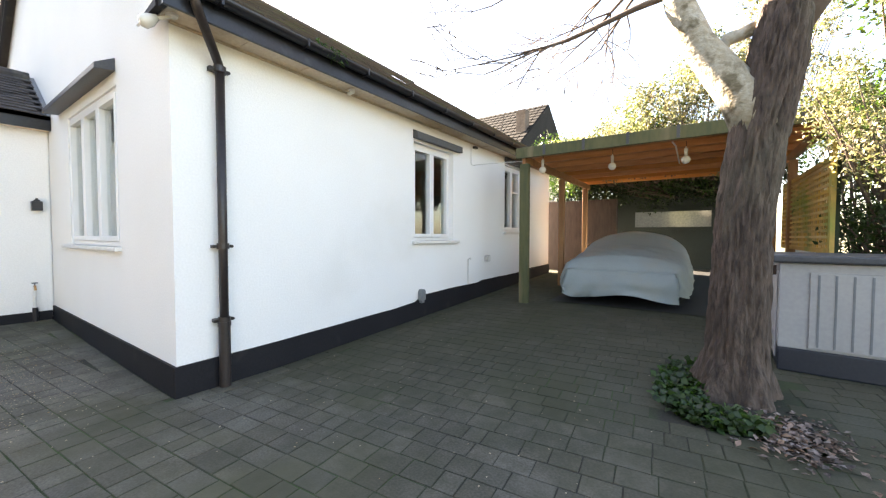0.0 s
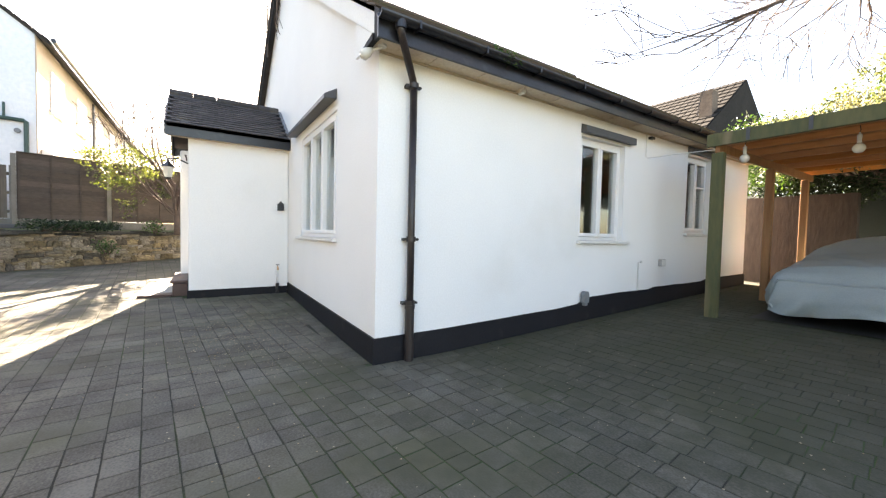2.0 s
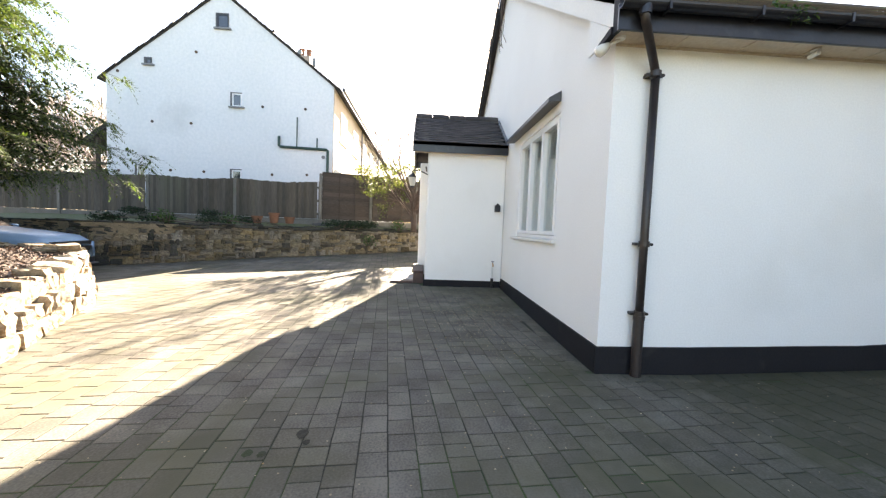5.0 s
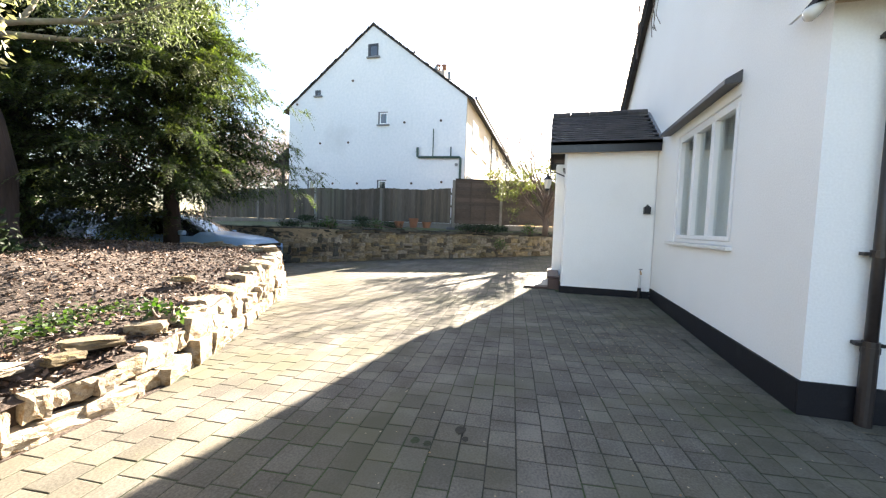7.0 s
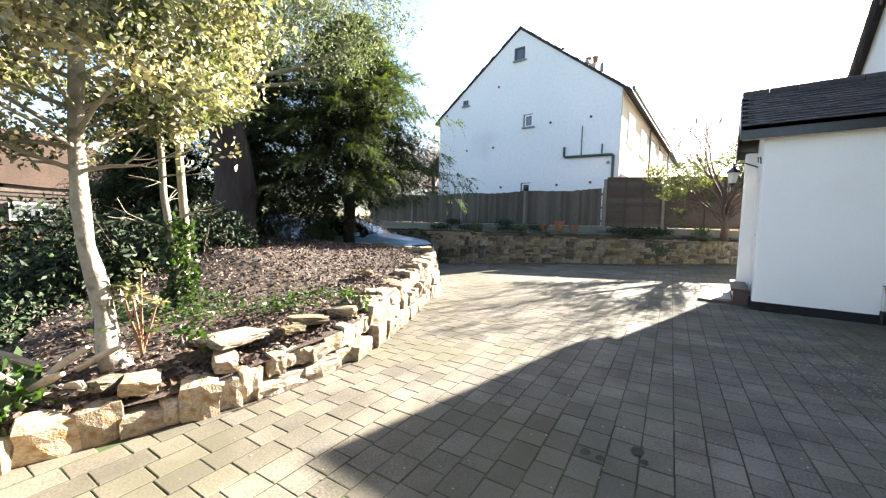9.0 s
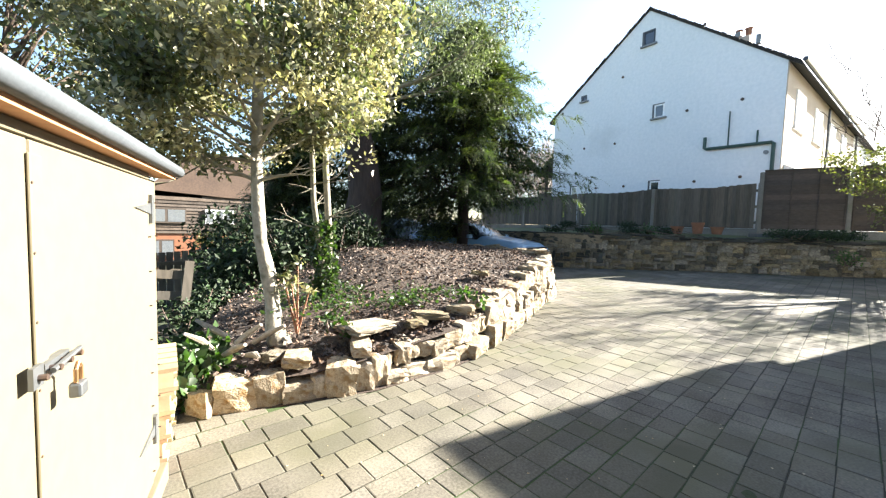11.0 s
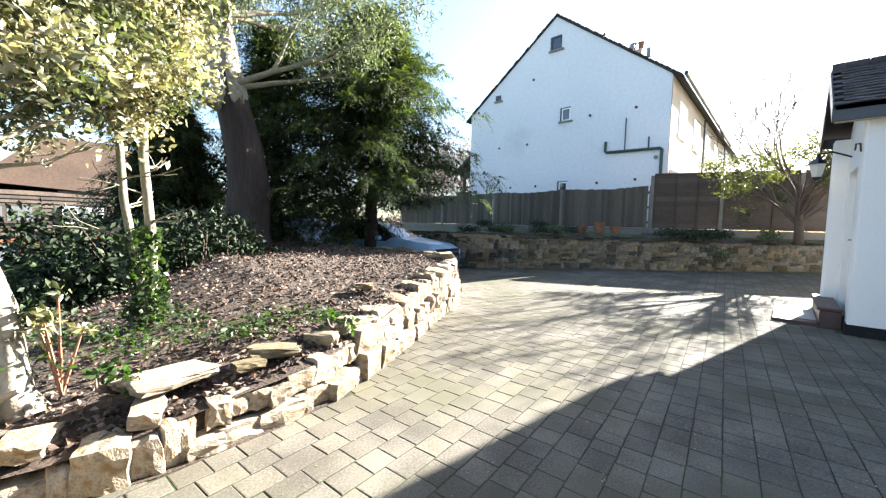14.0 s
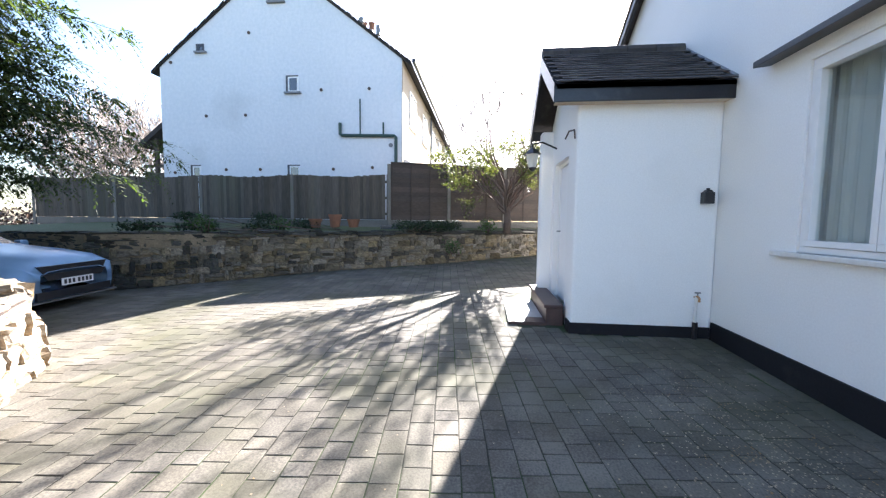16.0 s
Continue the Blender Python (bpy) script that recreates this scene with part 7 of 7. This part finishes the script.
def face_stone(s, z, l, deep, h, k, tilt):
    """One stone of the rockery face, k metres behind its line."""
    x, y, dx, dy = along(BED, s)
    na = (dy, -dx) if -dx < 0 else (-dy, dx)
    stone(rk, LUMPS, x + na[0] * k, y + na[1] * k, z + g(x, y), l, deep, h, math.degrees(math.atan2(dy, dx)), tilt)


for r in range(4):
    s = 0.02 + 0.07 * r
    while s < LB - 3.2:
        H = bed_top(s)
        rows_ = max(1, round(H / 0.185))
        L = rng.choice((0.14, 0.18, 0.22, 0.27, 0.34)) * (0.75 if s < 3 else 1)
        if r < rows_:
            h = H / rows_
            hh = h * rng.uniform(0.82, 1.3 if r == rows_ - 1 else 1.05)
            face_stone(s + L / 2, h * r + hh * (0.38 if s < 3 else 0.5) - 0.01, L * rng.uniform(1.1, 1.25), rng.uniform(0.22, 0.32) * (0.75 if s < 3 else 1), hh * (0.85 if s < 3 else 1.16), 0.06 + 0.035 * r + rng.uniform(-0.015, 0.02), 9)
            if r == rows_ - 1 and rng.random() < (0.35 if s < 4 else 0.12):
                face_stone(s + L / 2, H + 0.035, L * rng.uniform(0.9, 1.3), rng.uniform(0.2, 0.32), 0.09, 0.14 + 0.03 * r, 10)
        s += L * 0.98
for i, (x, y, z, sx, sy, yaw) in enumerate(((2.16, -4.98, 0.42, 0.85, 0.62, 20), (1.55, -4.95, 0.45, 0.6, 0.4, -20), (1.75, -4.86, 0.42, 0.36, 0.2, 5), (0.2, -5.75, 0.68, 0.4, 0.3, -20), (-2.55, -7.15, 0.78, 0.8, 0.5, -50), (2.9, -5.0, 0.3, 0.3, 0.22, 30))):
    st_ = new("flat_stone", BLOCKS[i % 12])
    st_.matrix_basis = pose(x, y, z - 0.03, 3, -4, yaw) @ Matrix.Diagonal((sx * 0.55, sy * 0.5, 0.06, 1))
    tagged(st_, "flat pale stone slab lying on the mulch", "stone", "loose flat stones")
b = B()
for i in range(60):
    xa, ya, dxa, dya = along(BED, (LB - 3) * i / 60)
    xb, yb, dxb, dyb = along(BED, (LB - 3) * (i + 1) / 60)
    A = (xa, ya)
    C = (xb, yb)
    na = (-dya, dxa) if dxa > 0 else (dya, -dxa)
    nb2 = (-dyb, dxb) if dxb > 0 else (dyb, -dxb)
    if na[1] < 0:
        na = (-na[0], -na[1])
    if nb2[1] < 0:
        nb2 = (-nb2[0], -nb2[1])
    b.prism([(xa, ya), (xb, yb), (xb + nb2[0] * 0.05, yb + nb2[1] * 0.05), (xa + na[0] * 0.05, ya + na[1] * 0.05)], "z", -0.01, g(xa, ya) + 0.003)
structure("bed_edging", b, M["mulch"], "narrow reddish edging strip before the stones")

# ---- stones of the retaining wall ----
count = 0
extra = []
for r, (z0, h) in enumerate(((0.0, 0.2), (0.19, 0.15), (0.33, 0.19), (0.51, 0.14), (0.64, 0.19), (0.82, 0.13), (0.95, 0.07), (1.02, 0.08), (1.09, 0.07))):
    s = 0.1 + rng.random() * 0.2
    while s < LR:
        L = rng.choice((0.09, 0.13, 0.18, 0.24, 0.34)) * (1.7 if r > 5 else 1)
        x, y, dx, dy = along(RET, s + L / 2)
        gy = g(x, y)
        z = gy * (1 - z0 / 1.2) + z0 + h / 2
        if 3.5 < s < LR - 0.3:
            hh = h * rng.uniform(0.62, 1.12)
            z += rng.uniform(-0.02, 0.02)
            low_wall = s < 7.6
            slab_row = r > 6 or (low_wall and r > 4)
            kit = DARKS if slab_row or (low_wall and rng.random() < 0.35) else BLOCKS
            back = 0.05 + (0.10 if slab_row and low_wall else 0.0)
            if rng.random() < 0.45 and count < 380 and not slab_row:
                o2 = new("stone", kit[rng.randrange(12)])
                o2.parent = rw
                o2.matrix_basis = pose(x - dy * 0.05, y + dx * 0.05, z + hh * 0.26, 0, 0, math.degrees(math.atan2(dy, dx)) + rng.uniform(-6, 6)) @ Matrix.Diagonal((L * rng.uniform(0.7, 1.0), rng.uniform(0.12, 0.2), hh * 0.5, 1))
                z, hh = z - hh * 0.26, hh * 0.5
                count += 1
            ob = new("stone", kit[rng.randrange(12)])
            ob.parent = rw
            ob.matrix_basis = pose(x - dy * back, y + dx * back, z, rng.uniform(-3, 3), rng.uniform(-3, 3), math.degrees(math.atan2(dy, dx)) + rng.uniform(-3, 3)) @ Matrix.Diagonal((L * 0.97, rng.uniform(0.12, 0.18) + (0.08 if slab_row else 0), hh * 0.98, 1))
            count += 1
        s += L + 0.008

# ---- paving ----
PITCH = 0.168
YAW = math.atan(0.095)
LENS = (0.13, 0.175, 0.21, 0.25)


def paver_bm(b, l, w, put, jit=None):
    """A worn block: top with uneven corners and four rounded-off edges."""
    jit = jit or rng
    e, d = 0.004, 0.0016
    a0, a1, c0, c1 = -l / 2 + 0.004, l / 2 - 0.004, -w / 2 + 0.004, w / 2 - 0.004
    k = len(b.v)
    off = [(jit.uniform(-0.0025, 0.0025), jit.uniform(-0.0025, 0.0025)) for _ in range(4)]
    cuts = [e * jit.choice((0.6, 0.8, 1.0, 1.7)) for _ in range(4)]
    corners = ((a0, c0, 1, 1), (a1, c0, -1, 1), (a1, c1, -1, -1), (a0, c1, 1, -1))
    for z, inn in ((-0.03, 0.0), (-d, 0.0), (0.0, 1.0)):
        for (x, y, sx, sy), (ox, oy), c in zip(corners, off, cuts):
            b.v.append(put(x + ox + sx * c * inn, y + oy + sy * c * inn, z))
    b.f.append((k + 8, k + 9, k + 10, k + 11))
    for i in range(4):
        j = (i + 1) % 4
        b.f += [(k + 4 + i, k + 4 + j, k + 8 + j, k + 8 + i), (k + i, k + j, k + 4 + j, k + 4 + i)]


def free(x, y, edge=False):
    """True where the drive is paved."""
    if -9.9 < x < 0.03 and y > -0.03:
        return False
    if not edge and ((0 < x < 0.16 and y > -0.16) or (-4.3 < x < 0.1 and -0.16 < y)):
        return False
    if PX0 < x < PX1 + 0.03 and y > PY - 0.03:
        return False
    if -6.5 < x < -4.58 and y > -2.38:
        return False
    if 3.18 < x < 4.12 and 1.72 < y < 3.05:
        return False
    if x > 4.9 or y > 10.4 or y < -14 or x < -12.5:
        return False
    for line, side, off in ((RET, 1, 0.02), (BED, -1, 0.02)):
        best = None
        for (x0, y0), (x1, y1) in zip(line, line[1:]):
            dx, dy = x1 - x0, y1 - y0
            k = clamp(((x - x0) * dx + (y - y0) * dy) / (dx * dx + dy * dy), 0, 1)
            px_, py_ = x0 + dx * k, y0 + dy * k
            dist = math.hypot(x - px_, y - py_)
            if best is None or dist < best[0]:
                best = (dist, dx * (y - y0) - dy * (x - x0))
        if side == 1 and best[1] > 0:
            return False
        if side == -1 and (best[1] > 0 or best[0] < off) and x < 3.9:
            return False
    if x > 3.9 and y < -4.7:
        return False
    return True


rng = random.Random(77)
shared = {}
for l in LENS:
    shared[l] = []
    for _ in range(5):
        pb = B()
        paver_bm(pb, l, PITCH, lambda x, y, z: (x, y, z))
        shared[l].append(pb.mesh("paver"))
        shared[l][-1].materials.append(M["paver"])
pave = tagged(new("paving"), "grey concrete block paving with mossy joints, laid in courses of mixed lengths", kind="structure")
many = B()
cy, sy_ = math.cos(YAW), math.sin(YAW)
near = 0
v = 0.0
while v < 8.8:
    l = LENS[rng.choice((1, 2, 3, 3))]
    x0, y0 = 0.115, v + l / 2 - 0.2
    z = g(x0, y0)
    paver_bm(many, l, 0.165, lambda p, q, w: (x0 - q, y0 + p, z + w + 0.003 + (g(x0, y0 + p) - z)))
    v += l
v = 0.03
while v < 4.2:
    l = LENS[rng.choice((1, 2, 3, 3))]
    x0, y0 = -v - l / 2, -0.115
    z = g(x0, y0)
    paver_bm(many, l, 0.165, lambda p, q, w: (x0 + p, y0 + q, z + w + 0.003 + (g(x0 + p, y0) - z)))
    v += l
r = -95
while r < 75:
    v = r * PITCH
    u = -13 + rng.random() * 0.2
    while u < 5.5:
        l = LENS[rng.choice((0, 1, 1, 2, 2, 3, 3))]
        uc = u + l / 2
        x, y = uc * cy - v * sy_, uc * sy_ + v * cy
        u += l
        if not free(x, y):
            continue
        z = g(x, y) + rng.uniform(-0.001, 0.001)
        ya = YAW + rng.uniform(-0.012, 0.012)
        if near < 300 and 0.55 < x < 3.2 and -3.3 < y < -0.35:
            ob = new("paver", rng.choice(shared[l]))
            ob.parent = pave
            ob.matrix_basis = pose(x, y, z, rng.uniform(-0.25, 0.25), rng.uniform(-0.25, 0.25), math.degrees(ya))
            near += 1
        else:
            ca, sa = math.cos(ya), math.sin(ya)
            sx_, sy2 = (g(x + 0.05, y) - g(x - 0.05, y)) * 10, (g(x, y + 0.05) - g(x, y - 0.05)) * 10
            tx = rng.uniform(-0.004, 0.004) + sx_ * ca + sy2 * sa
            ty = rng.uniform(-0.004, 0.004) - sx_ * sa + sy2 * ca
            paver_bm(many, l, PITCH, lambda p, q, w: (x + p * ca - q * sa, y + p * sa + q * ca, z + w + p * tx + q * ty))
    r += 1
pv = part("pavers", many, M["paver_i"], pave, "grey concrete paving blocks")
tagged(pv, kind="stuff")
nrng = np.random.default_rng(9)
specks = [(x, y, g(x, y) + 0.002) for x, y in zip(nrng.uniform(-4.2, 3.6, 900), nrng.uniform(-4.4, 3.5, 900)) if free(x, y)]
specks += [(x, y, g(x, y) + 0.002) for x, y in zip(nrng.normal(-1.9, 0.8, 2000), nrng.normal(-0.95, 0.35, 2000)) if free(x, y) and y < -0.1]
tagged(link_mesh("gravel_specks", leaf_mesh("gravel_specks", specks, 0.013, 6, 0.9, flat=0.9), M["pale_stone"]), "pale grit scattered over the paving", kind="stuff")

# dark spots on the paving
for i, (x, y, rx_, ry_) in enumerate(((1.08, -2.36, 0.05, 0.035), (1.17, -2.31, 0.03, 0.022), (1.28, -2.6, 0.035, 0.03), (1.29, -2.52, 0.03, 0.025))):
    rr = random.Random(i)
    ring_ = [(x + math.cos(k * 0.4488) * rx_ * rr.uniform(0.8, 1.15), y + math.sin(k * 0.4488) * ry_ * rr.uniform(0.8, 1.15), g(x, y) + 0.006) for k in range(14)]
    ob = part("oil_stain", B().poly(ring_), M["soil"], None)
    tagged(ob, "small dark oil stain on the paving", "stain", "oil stains")

# roof tiles of the porch
L_ = math.hypot(1.1, 0.76)
pt_b = B().prism([(-0.083, 0), (0.083, 0), (0.083, 0.011), (-0.083, 0.011)], "y", -0.13, 0.0)
pt_me = pt_b.mesh("tile")
pt_me.materials.append(M["dark_tile"])
rt = tagged(new("porch_roof"), "dark plain clay tiles on the porch roof", kind="structure")
rng = random.Random(31)
a_ = math.atan2(0.745, 1.08)
for r in range(13):
    s_ = 0.03 + r * 0.1
    for c in range(12):
        y = -1.82 + c * 0.168 + (0.084 if r % 2 else 0)
        if y > -0.06:
            continue
        m = pose(PR + math.cos(a_) * s_, y, 3.745 - math.sin(a_) * s_, 0, 0, 0) @ Matrix.Rotation(a_, 4, "Y") @ pose(0.06, 0, 0.012 + rng.uniform(0, 0.005), 0, 0, 90) @ pose(0, 0, 0, -8 + rng.uniform(-1.5, 1.5), 0, rng.uniform(-1, 1))
        ob = new("tile", pt_me)
        ob.parent = rt
        ob.matrix_basis = m
part("far_slope", B().prism([(PR, 3.75), (PR, 3.77), (PX0 - 0.2, 3.02), (PX0 - 0.2, 2.985)], "y", -1.9, -0.06), M["dark_tile"], rt)
for i in range(5):
    part("ridge_tile", B().tube([(PR, -1.9 + i * 0.37, 3.75), (PR, -1.54 + i * 0.37, 3.75)], 0.09, 10), M["dark_tile"], rt)
